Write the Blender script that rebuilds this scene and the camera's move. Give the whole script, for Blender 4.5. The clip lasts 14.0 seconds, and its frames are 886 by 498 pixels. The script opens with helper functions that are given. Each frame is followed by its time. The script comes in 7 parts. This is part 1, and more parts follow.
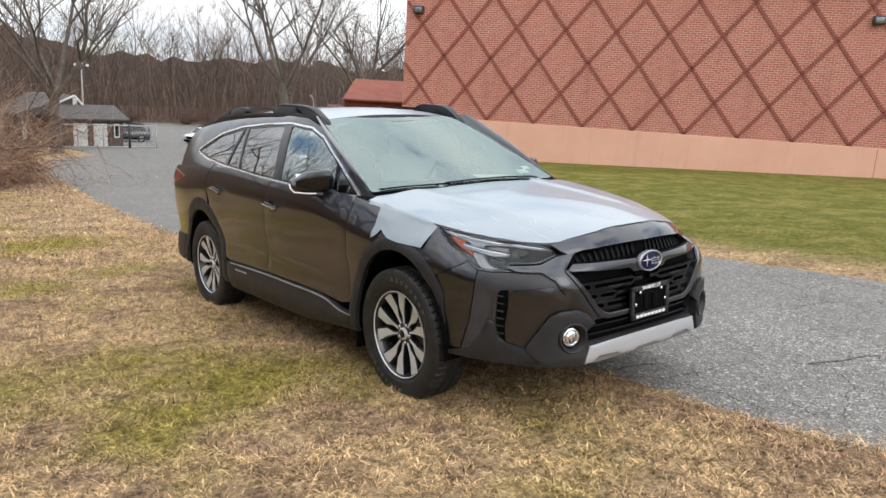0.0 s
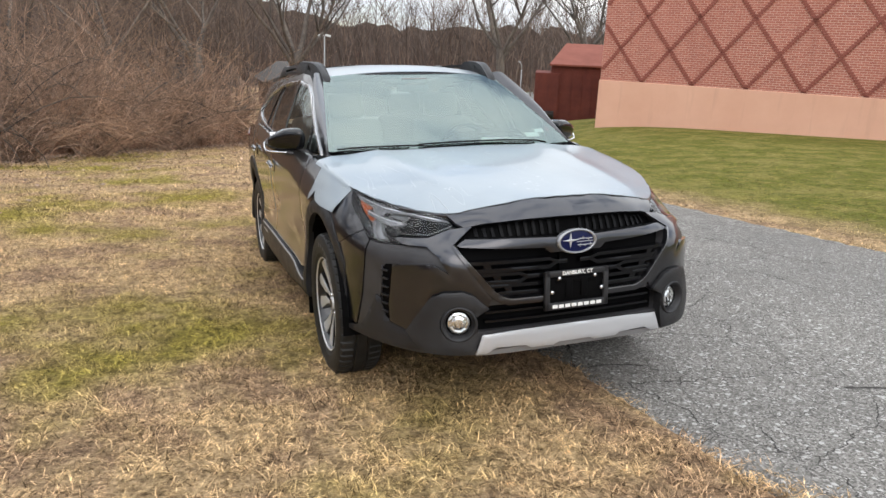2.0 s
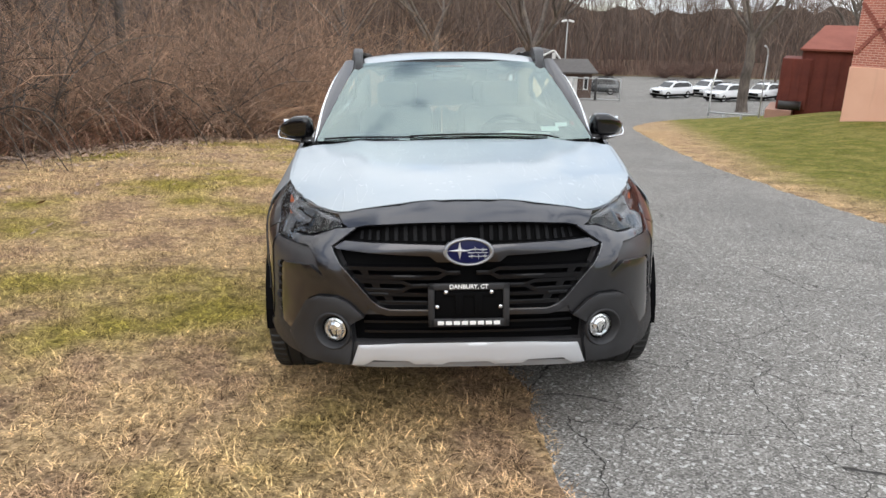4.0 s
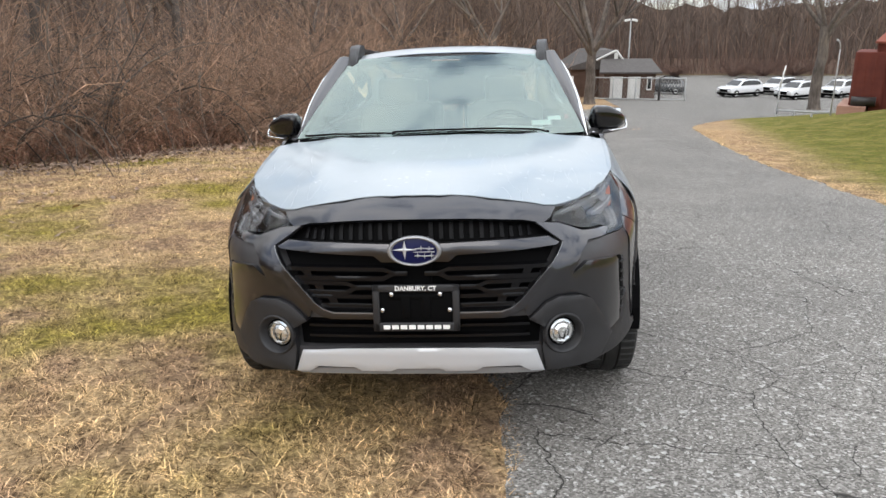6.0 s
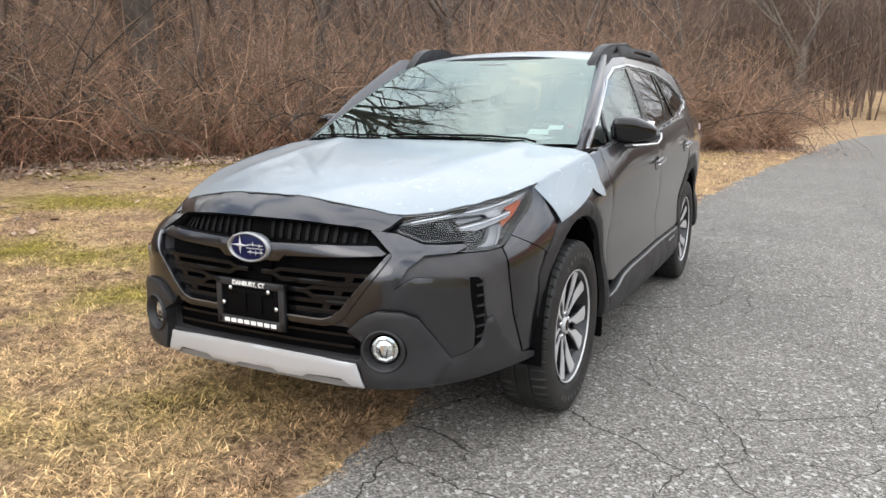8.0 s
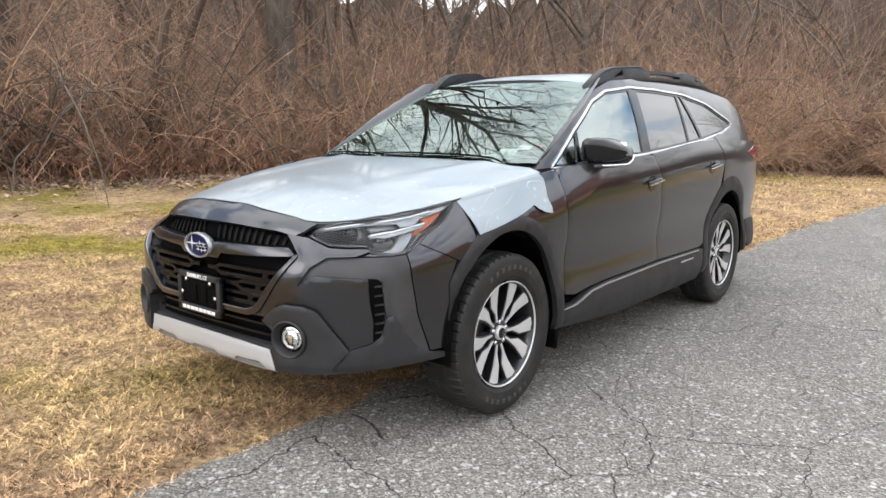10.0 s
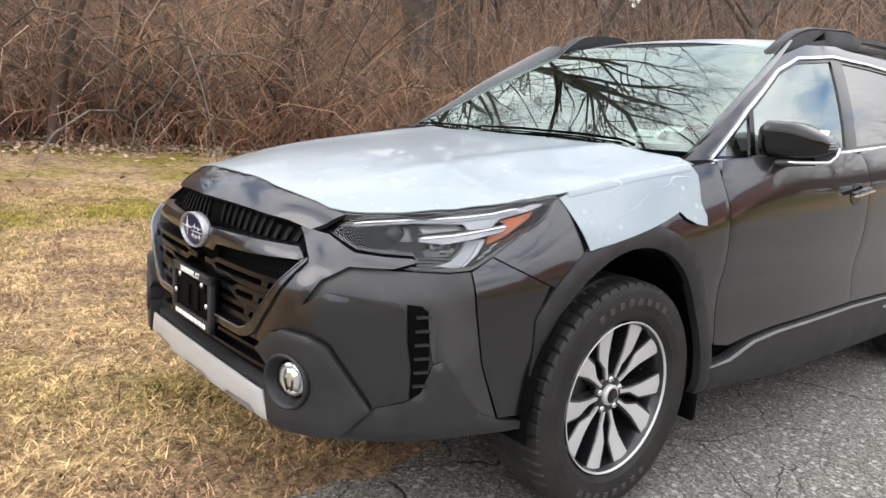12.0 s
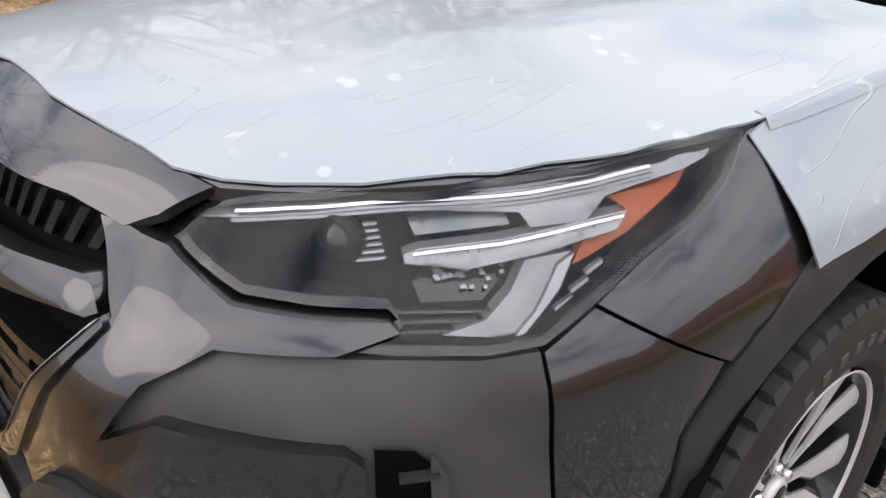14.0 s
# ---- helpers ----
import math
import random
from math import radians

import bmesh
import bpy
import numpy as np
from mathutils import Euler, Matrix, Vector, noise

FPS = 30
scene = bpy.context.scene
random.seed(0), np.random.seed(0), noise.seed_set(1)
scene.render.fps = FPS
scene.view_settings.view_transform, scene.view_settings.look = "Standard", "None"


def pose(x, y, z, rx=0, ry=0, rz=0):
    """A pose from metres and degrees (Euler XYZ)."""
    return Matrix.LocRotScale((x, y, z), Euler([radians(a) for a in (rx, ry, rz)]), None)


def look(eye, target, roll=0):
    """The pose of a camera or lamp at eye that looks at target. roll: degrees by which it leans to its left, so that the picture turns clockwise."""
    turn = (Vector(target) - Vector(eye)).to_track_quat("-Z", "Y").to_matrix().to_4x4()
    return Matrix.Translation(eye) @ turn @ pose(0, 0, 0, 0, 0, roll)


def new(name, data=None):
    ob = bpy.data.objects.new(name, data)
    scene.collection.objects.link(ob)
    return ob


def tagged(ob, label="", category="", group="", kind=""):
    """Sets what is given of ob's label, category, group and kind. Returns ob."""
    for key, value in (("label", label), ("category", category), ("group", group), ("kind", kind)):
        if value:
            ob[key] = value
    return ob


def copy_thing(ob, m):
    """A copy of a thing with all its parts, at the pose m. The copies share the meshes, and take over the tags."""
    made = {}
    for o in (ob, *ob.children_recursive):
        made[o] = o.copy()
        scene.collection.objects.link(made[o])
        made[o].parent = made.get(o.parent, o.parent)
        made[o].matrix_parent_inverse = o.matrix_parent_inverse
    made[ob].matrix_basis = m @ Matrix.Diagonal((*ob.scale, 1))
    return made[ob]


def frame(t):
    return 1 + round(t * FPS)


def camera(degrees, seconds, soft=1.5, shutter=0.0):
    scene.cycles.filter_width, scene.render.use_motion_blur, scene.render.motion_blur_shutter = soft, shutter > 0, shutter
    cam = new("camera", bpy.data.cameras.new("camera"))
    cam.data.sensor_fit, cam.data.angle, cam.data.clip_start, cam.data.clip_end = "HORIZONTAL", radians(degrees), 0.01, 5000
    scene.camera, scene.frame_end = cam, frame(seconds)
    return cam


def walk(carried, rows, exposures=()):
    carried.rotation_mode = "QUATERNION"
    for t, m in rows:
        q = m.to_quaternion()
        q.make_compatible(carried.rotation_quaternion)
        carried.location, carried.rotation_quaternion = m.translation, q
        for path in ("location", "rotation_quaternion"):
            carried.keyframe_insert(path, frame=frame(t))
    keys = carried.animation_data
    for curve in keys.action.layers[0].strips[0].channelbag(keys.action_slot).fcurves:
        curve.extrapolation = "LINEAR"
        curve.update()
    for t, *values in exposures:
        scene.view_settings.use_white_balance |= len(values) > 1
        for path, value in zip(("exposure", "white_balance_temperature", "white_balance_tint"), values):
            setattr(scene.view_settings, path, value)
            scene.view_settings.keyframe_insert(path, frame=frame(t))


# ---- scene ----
cam = camera(61.98, 14.0)
PATH = [
    (0, -3.098, -3.032, 1.657, 77.43, -3.39, -38.23),
    (0.5, -2.845, -3.176, 1.647, 76.70, -3.39, -34.96),
    (1, -2.511, -3.274, 1.631, 75.45, -2.93, -28.83),
    (1.5, -2.098, -3.312, 1.627, 74.85, -1.84, -24.54),
    (2, -1.612, -3.463, 1.649, 74.09, -2.38, -20.33),
    (2.5, -1.132, -3.480, 1.618, 73.53, -2.33, -16.01),
    (3, -0.704, -3.526, 1.628, 73.76, -1.00, -9.25),
    (3.2, -0.516, -3.550, 1.671, 73.48, -0.49, -6.00),
    (5.3, -0.072, -3.274, 1.697, 71.48, -1.06, 0.72),
    (5.5, -0.037, -3.267, 1.661, 72.19, -0.57, 1.25),
    (6, 0.223, -3.299, 1.625, 72.69, 0.17, 3.51),
    (6.5, 0.586, -3.287, 1.643, 72.16, 1.05, 7.13),
    (7, 0.944, -3.131, 1.618, 71.91, 3.03, 14.42),
    (7.5, 1.345, -3.007, 1.602, 72.67, 1.19, 22.92),
    (8, 1.695, -2.774, 1.572, 73.62, 0.58, 26.87),
    (8.2, 1.829, -2.709, 1.572, 74.19, 0.81, 28.52),
    (10.3, 2.672, -2.491, 1.590, 75.24, 1.81, 40.25),
    (10.5, 2.684, -2.474, 1.577, 75.15, 2.01, 40.64),
    (11, 2.568, -2.298, 1.511, 74.43, 1.74, 41.20),
    (11.5, 2.351, -1.991, 1.451, 76.24, 0.78, 42.77),
    (12, 2.086, -1.672, 1.401, 74.58, -0.90, 50.62),
    (12.5, 1.739, -1.376, 1.357, 72.24, 0.05, 48.11),
    (13, 1.433, -1.120, 1.306, 69.55, 0.18, 50.57),
    (13.5, 1.190, -0.977, 1.277, 64.25, -1.13, 48.73),
    (14, 1.132, -0.932, 1.274, 61.53, -1.54, 50.02),
]
walk(cam, [(t, pose(x, y, z, rx, ry, rz)) for t, x, y, z, rx, ry, rz in PATH],
     [(0.0, 0.0, 6500, 10), (3.0, 0.0, 6500, 10), (5.5, 0.06, 6500, 10), (7.5, 0.18, 6550, 10), (9.3, 0.36, 6600, 10), (11.5, 0.38, 6650, 11), (12.3, 0.40, 6800, 12), (13.0, 0.34, 7000, 17), (13.5, 0.22, 7000, 17), (14.0, 0.14, 6900, 16)])

# ---- light: broken bright overcast with a soft low sun ----
world = bpy.data.worlds.new("sky")
scene.world = world
world.use_nodes = True
wt = world.node_tree
SUN_UP, SUN_ROUND = 38, 190
sky = wt.nodes.new("ShaderNodeTexSky")
sky.sky_type, sky.sun_disc = "NISHITA", False
sky.sun_elevation, sky.sun_rotation = radians(SUN_UP), radians(SUN_ROUND)
tint = wt.nodes.new("ShaderNodeVectorMath")
tint.operation = "MULTIPLY"
tint.inputs[1].default_value = (0.14, 0.14, 0.14)
wt.links.new(sky.outputs[0], tint.inputs[0])
where = wt.nodes.new("ShaderNodeTexCoord")
split = wt.nodes.new("ShaderNodeSeparateXYZ")
wt.links.new(where.outputs["Generated"], split.inputs[0])
rise = wt.nodes.new("ShaderNodeMapRange")
for k, v in zip((1, 2, 3, 4), (0.0, 0.9, 0.95, 2.0)):
    rise.inputs[k].default_value = v
wt.links.new(split.outputs[2], rise.inputs[0])
flat = wt.nodes.new("ShaderNodeMapping")
flat.inputs["Scale"].default_value = (1.6, 1.6, 3.4)
flat.inputs["Location"].default_value = (2.3, 0.9, 0.5)
wt.links.new(where.outputs["Generated"], flat.inputs[0])
puff = wt.nodes.new("ShaderNodeTexNoise")
puff.inputs["Scale"].default_value, puff.inputs["Detail"].default_value, puff.inputs["Roughness"].default_value = 1.7, 6.0, 0.55
wt.links.new(flat.outputs[0], puff.inputs["Vector"])
shade = wt.nodes.new("ShaderNodeValToRGB")
shade.color_ramp.elements[0].position, shade.color_ramp.elements[0].color = 0.42, (0.66, 0.71, 0.78, 1)
shade.color_ramp.elements[1].position, shade.color_ramp.elements[1].color = 0.68, (1.0, 0.99, 0.97, 1)
wt.links.new(puff.outputs[0], shade.inputs[0])
cloud = wt.nodes.new("ShaderNodeVectorMath")
cloud.operation = "SCALE"
wt.links.new(shade.outputs[0], cloud.inputs[0])
wt.links.new(rise.outputs[0], cloud.inputs["Scale"])
cover = wt.nodes.new("ShaderNodeMapRange")
for k, v in zip((1, 2, 3, 4), (0.34, 0.46, 0.0, 1.0)):
    cover.inputs[k].default_value = v
wt.links.new(puff.outputs[0], cover.inputs[0])
blend = wt.nodes.new("ShaderNodeMix")
blend.data_type = "RGBA"
wt.links.new(cover.outputs[0], blend.inputs[0])
wt.links.new(tint.outputs[0], blend.inputs[6])
wt.links.new(cloud.outputs[0], blend.inputs[7])
wt.links.new(blend.outputs[2], wt.nodes["Background"].inputs[0])
wt.nodes["Background"].inputs[1].default_value = 1.40
sun = new("sun", bpy.data.lights.new("sun", "SUN"))
sun.data.energy, sun.data.angle, sun.data.color = 0.8, radians(40), (1.0, 0.95, 0.88)
sun.matrix_world = look((0, 0, 0), (0.17 * math.cos(radians(SUN_UP)), 0.985 * math.cos(radians(SUN_UP)), -math.sin(radians(SUN_UP))))

# ---- materials ----
def material(name, colour=(0.5, 0.5, 0.5), rough=0.5, metal=0.0, **more):
    m = bpy.data.materials.new(name)
    m.use_nodes = True
    b = m.node_tree.nodes["Principled BSDF"]
    b.inputs["Base Color"].default_value = (*colour, 1)
    b.inputs["Roughness"].default_value = rough
    b.inputs["Metallic"].default_value = metal
    for key, value in more.items():
        b.inputs[key.replace("_", " ").title().replace("Ior", "IOR")].default_value = value
    return m


def node(m, kind, **settings):
    n = m.node_tree.nodes.new(kind)
    for key, value in settings.items():
        if isinstance(key, str) and key in n.inputs:
            n.inputs[key].default_value = value
    return n


def link(m, a, b):
    m.node_tree.links.new(a, b)


def bsdf(m):
    return m.node_tree.nodes["Principled BSDF"]


def noise_tex(m, scale, detail=4.0, rough=0.55, coords="Object", stretch=None):
    tc = m.node_tree.nodes.new("ShaderNodeTexCoord")
    n = m.node_tree.nodes.new("ShaderNodeTexNoise")
    n.inputs["Scale"].default_value, n.inputs["Detail"].default_value, n.inputs["Roughness"].default_value = scale, detail, rough
    if stretch:
        mp = m.node_tree.nodes.new("ShaderNodeMapping")
        mp.inputs["Scale"].default_value = stretch
        link(m, tc.outputs[coords], mp.inputs[0])
        link(m, mp.outputs[0], n.inputs["Vector"])
    else:
        link(m, tc.outputs[coords], n.inputs["Vector"])
    return n


def ramp(m, source, stops):
    r = m.node_tree.nodes.new("ShaderNodeValToRGB")
    e = r.color_ramp.elements
    while len(e) < len(stops):
        e.new(0.5)
    for el, (p, c) in zip(e, stops):
        el.position, el.color = p, (*c, 1)
    link(m, source, r.inputs[0])
    return r


def mix(m, fac, a, b, kind="MIX"):
    n = m.node_tree.nodes.new("ShaderNodeMix")
    n.data_type, n.blend_type = "RGBA", kind
    for socket, value in ((n.inputs[0], fac), (n.inputs[6], a), (n.inputs[7], b)):
        if isinstance(value, (int, float)):
            socket.default_value = value
        elif isinstance(value, tuple):
            socket.default_value = (*value, 1)
        else:
            link(m, value, socket)
    return n.outputs[2]


def bump(m, height, strength, distance):
    b = m.node_tree.nodes.new("ShaderNodeBump")
    b.inputs["Strength"].default_value, b.inputs["Distance"].default_value = strength, distance
    link(m, height, b.inputs["Height"])
    return b.outputs[0]


def mapped(m, value, lo, hi, a=0.0, b=1.0):
    n = m.node_tree.nodes.new("ShaderNodeMapRange")
    for k, v in zip((1, 2, 3, 4), (lo, hi, a, b)):
        n.inputs[k].default_value = v
    link(m, value, n.inputs[0])
    return n.outputs[0]


def paint_material():
    m = material("grey_metallic_paint", (0.09, 0.09, 0.10), 0.28, 0.90, coat_weight=1.0, coat_roughness=0.03)
    fl = noise_tex(m, 900, 1)
    dust = noise_tex(m, 7, 5)
    link(m, mix(m, mapped(m, fl.outputs[0], 0.4, 0.75), (0.040, 0.040, 0.046), (0.050, 0.050, 0.057)), bsdf(m).inputs["Base Color"])
    link(m, mapped(m, dust.outputs[0], 0.4, 0.75, 0.01, 0.05), bsdf(m).inputs["Coat Roughness"])
    return m


def plastic_material(name, c, rough, grain=0.25):
    m = material(name, c, rough, 0.0, specular_ior_level=0.38)
    g = noise_tex(m, 420, 2)
    d = noise_tex(m, 9, 5)
    link(m, mix(m, mapped(m, d.outputs[0], 0.35, 0.75), c, tuple(v * 1.5 + 0.002 for v in c)), bsdf(m).inputs["Base Color"])
    link(m, mapped(m, d.outputs[0], 0.3, 0.7, rough - 0.06, rough + 0.08), bsdf(m).inputs["Roughness"])
    link(m, bump(m, g.outputs[0], grain, 0.0012), bsdf(m).inputs["Normal"])
    return m


def film_material():
    """White protective transport film, wrinkled and stuck down, with trapped bubbles."""
    m = material("white_transport_film", (0.42, 0.47, 0.51), 0.3, 0.0, coat_weight=0.48, coat_roughness=0.035)
    w = noise_tex(m, 2.3, 1.8, 0.45, stretch=(6.5, 1.3, 1.3))
    w.inputs["Distortion"].default_value = 0.25
    w.inputs["Vector"].links[0].from_node.inputs["Rotation"].default_value = (0, 0, radians(-38))
    r = m.node_tree.nodes.new("ShaderNodeMath")
    r.operation = "ABSOLUTE"
    c = m.node_tree.nodes.new("ShaderNodeMath")
    c.operation = "SUBTRACT"
    c.inputs[1].default_value = 0.5
    link(m, w.outputs[0], c.inputs[0])
    link(m, c.outputs[0], r.inputs[0])
    crease = mapped(m, r.outputs[0], 0.0, 0.0055, 1.0, 0.0)
    patch = noise_tex(m, 3.0, 4, 0.6)
    gate = mapped(m, patch.outputs[0], 0.47, 0.60)
    mul = m.node_tree.nodes.new("ShaderNodeMath")
    mul.operation = "MULTIPLY"
    link(m, crease, mul.inputs[0])
    link(m, gate, mul.inputs[1])
    blob = m.node_tree.nodes.new("ShaderNodeTexVoronoi")
    blob.inputs["Scale"].default_value = 22
    tc = m.node_tree.nodes.new("ShaderNodeTexCoord")
    link(m, tc.outputs["Object"], blob.inputs["Vector"])
    bub = mapped(m, blob.outputs["Distance"], 0.16, 0.24, 1.0, 0.0)
    mul2 = m.node_tree.nodes.new("ShaderNodeMath")
    mul2.operation = "MULTIPLY"
    where = noise_tex(m, 4.2, 3)
    link(m, bub, mul2.inputs[0])
    link(m, mapped(m, where.outputs[0], 0.55, 0.64), mul2.inputs[1])
    soft = noise_tex(m, 1.6, 4)
    base = mix(m, mapped(m, soft.outputs[0], 0.35, 0.7), (0.250, 0.297, 0.335), (0.307, 0.349, 0.382))
    base = mix(m, mapped(m, mul2.outputs[0], 0.0, 1.0, 0.0, 0.26), base, (0.66, 0.69, 0.72))
    base = mix(m, mapped(m, mul.outputs[0], 0.0, 1.0, 0.0, 0.85), base, (0.56, 0.59, 0.62))
    link(m, base, bsdf(m).inputs["Base Color"])
    add = m.node_tree.nodes.new("ShaderNodeMath")
    add.operation = "ADD"
    fine = noise_tex(m, 14, 4, 0.6)
    sm = m.node_tree.nodes.new("ShaderNodeMath")
    sm.operation = "MULTIPLY"
    sm.inputs[1].default_value = 0.18
    link(m, fine.outputs[0], sm.inputs[0])
    link(m, sm.outputs[0], add.inputs[0])
    link(m, mul.outputs[0], add.inputs[1])
    link(m, bump(m, add.outputs[0], 0.5, 0.006), bsdf(m).inputs["Normal"])
    return m


def glass_material(name, tint, gloss_rough=0.0, ior=1.75, shine=(1.0, 1.0, 1.0)):
    """Thin pane: a Fresnel gloss over tinted see-through."""
    m = bpy.data.materials.new(name)
    m.use_nodes = True
    nt = m.node_tree
    nt.nodes.remove(nt.nodes["Principled BSDF"])
    t = nt.nodes.new("ShaderNodeBsdfTransparent")
    t.inputs[0].default_value = (*tint, 1)
    g = nt.nodes.new("ShaderNodeBsdfGlossy")
    g.inputs["Roughness"].default_value = gloss_rough
    g.inputs["Color"].default_value = (*shine, 1)
    f = nt.nodes.new("ShaderNodeFresnel")
    f.inputs[0].default_value = ior
    x = nt.nodes.new("ShaderNodeMixShader")
    nt.links.new(f.outputs[0], x.inputs[0])
    nt.links.new(t.outputs[0], x.inputs[1])
    nt.links.new(g.outputs[0], x.inputs[2])
    nt.links.new(x.outputs[0], nt.nodes["Material Output"].inputs[0])
    return m


PAINT = paint_material()
FILM = film_material()
SATIN = plastic_material("satin_dark_grey_plastic", (0.037, 0.036, 0.038), 0.39, 0.12)
CLAD = plastic_material("grained_black_plastic", (0.017, 0.017, 0.0185), 0.46, 0.30)
BLACK = material("matt_black_plastic", (0.0022, 0.0022, 0.0025), 0.7, 0.0, specular_ior_level=0.06)
GLOSS = material("gloss_black", (0.004, 0.004, 0.005), 0.14, 0.0, coat_weight=0.35, coat_roughness=0.02, specular_ior_level=0.4)
CHROME = material("polished_chrome", (0.76, 0.77, 0.79), 0.12, 0.85)
SILVER = material("silver_painted_plastic", (0.50, 0.51, 0.53), 0.34, 0.35)
# the guard's silver made darker: shade of its underside put into the colour
GUARD_LIP = material("shaded_silver_underside", (0.22, 0.22, 0.225), 0.45, 0.2)
SATIN_SILVER = material("satin_silver_strip", (0.30, 0.305, 0.31), 0.34, 0.3)
ALLOY = material("machined_alloy", (0.62, 0.62, 0.62), 0.30, 0.35)
ALLOY_DARK = material("dark_wheel_paint", (0.016, 0.016, 0.018), 0.28, 0.3, coat_weight=0.6)
SCREEN_GLASS = glass_material("windscreen_glass", (0.50, 0.64, 0.61), 0.0, 2.5, (0.84, 1.0, 0.97))
SIDE_GLASS = glass_material("side_glass", (0.70, 0.80, 0.78), 0.0, 4.2, (0.92, 1.0, 0.98))
DARK_GLASS = glass_material("privacy_glass", (0.06, 0.066, 0.07), 0.0, 3.2)
LENS = glass_material("clear_lens", (0.93, 0.94, 0.95), 0.0, 1.37)
AMBER = material("amber_reflector", (0.42, 0.075, 0.004), 0.28, 0.0)
RED = material("red_lamp", (0.22, 0.008, 0.008), 0.15, 0.0, coat_weight=0.8)
REFLECTOR = material("bright_reflector", (0.80, 0.81, 0.83), 0.22, 0.75)
LAMP_GREY = material("grey_lamp_bezel", (0.22, 0.225, 0.235), 0.25, 0.5, coat_weight=0.5)
BADGE_BLUE = material("dark_blue_enamel", (0.004, 0.007, 0.05), 0.3, 0.0, specular_ior_level=0.25)
WHITE = material("white_print", (0.80, 0.80, 0.78), 0.5)
PALE = material("pale_grey_fabric", (0.22, 0.23, 0.225), 0.8)
FIN = material("dull_black_fin", (0.007, 0.007, 0.008), 0.55, 0.0, specular_ior_level=0.12)
GRILLE = material("gloss_black_grille", (0.005, 0.005, 0.006), 0.20, 0.0, specular_ior_level=0.26)
FOG = material("fog_lamp_mirror", (0.92, 0.92, 0.91), 0.14, 0.85)
LAMP_SILVER = material("silvered_lamp_plastic", (0.31, 0.315, 0.33), 0.22, 0.55)
PAPER = material("white_paper", (0.72, 0.74, 0.72), 0.7)
DISC = material("brake_disc_steel", (0.28, 0.27, 0.26), 0.35, 0.9)


def rubber_material():
    m = material("tyre_rubber", (0.020, 0.020, 0.020), 0.62)
    d = noise_tex(m, 12, 6)
    link(m, mix(m, mapped(m, d.outputs[0], 0.4, 0.75), (0.007, 0.007, 0.007), (0.022, 0.021, 0.019)), bsdf(m).inputs["Base Color"])
    g = noise_tex(m, 300, 2)
    link(m, bump(m, g.outputs[0], 0.2, 0.001), bsdf(m).inputs["Normal"])
    return m


RUBBER = rubber_material()
RUBBER_MARK = material("raised_rubber_lettering", (0.045, 0.044, 0.042), 0.5)

# ---- building helpers ----
from mathutils.geometry import delaunay_2d_cdt


def part(name, bm, mat, parent=None, label="", smooth=True):
    me = bpy.data.meshes.new(name)
    bm.to_mesh(me)
    bm.free()
    if smooth:
        me.shade_smooth()
    me.materials.append(mat)
    ob = new(name, me)
    if parent:
        ob.parent = parent
    if label:
        ob["label"] = label
    return ob


def from_arrays(name, verts, faces, mat, parent=None, smooth=False):
    me = bpy.data.meshes.new(name)
    me.from_pydata(verts, [], faces)
    me.materials.append(mat)
    if smooth:
        me.shade_smooth()
    ob = new(name, me)
    if parent:
        ob.parent = parent
    return ob


def group_root(name, m=None, parent=None):
    ob = new(name)
    ob.empty_display_size = 0.1
    if m:
        ob.matrix_world = m
    if parent:
        ob.parent = parent
    return ob


def dense(loop, step, soft=0):
    """A closed outline with points every step or so; soft rounds its corners."""
    pts = [Vector(p) for p in loop]
    for _ in range(soft):
        out = []
        for a, b in zip(pts, pts[1:] + pts[:1]):
            out += [a.lerp(b, 0.22), a.lerp(b, 0.78)]
        pts = out
    res = []
    for a, b in zip(pts, pts[1:] + pts[:1]):
        n = max(1, int((b - a).length / step + 0.5))
        res += [a.lerp(b, k / n) for k in range(n)]
    return res


def inside(p, loops):
    hit = False
    for lp in loops:
        for a, b in zip(lp, lp[1:] + lp[:1]):
            if (a.y > p.y) != (b.y > p.y) and p.x < (b.x - a.x) * (p.y - a.y) / (b.y - a.y) + a.x:
                hit = not hit
    return hit


def gap_to(p, loops):
    return min((p - q).length for lp in loops for q in lp)


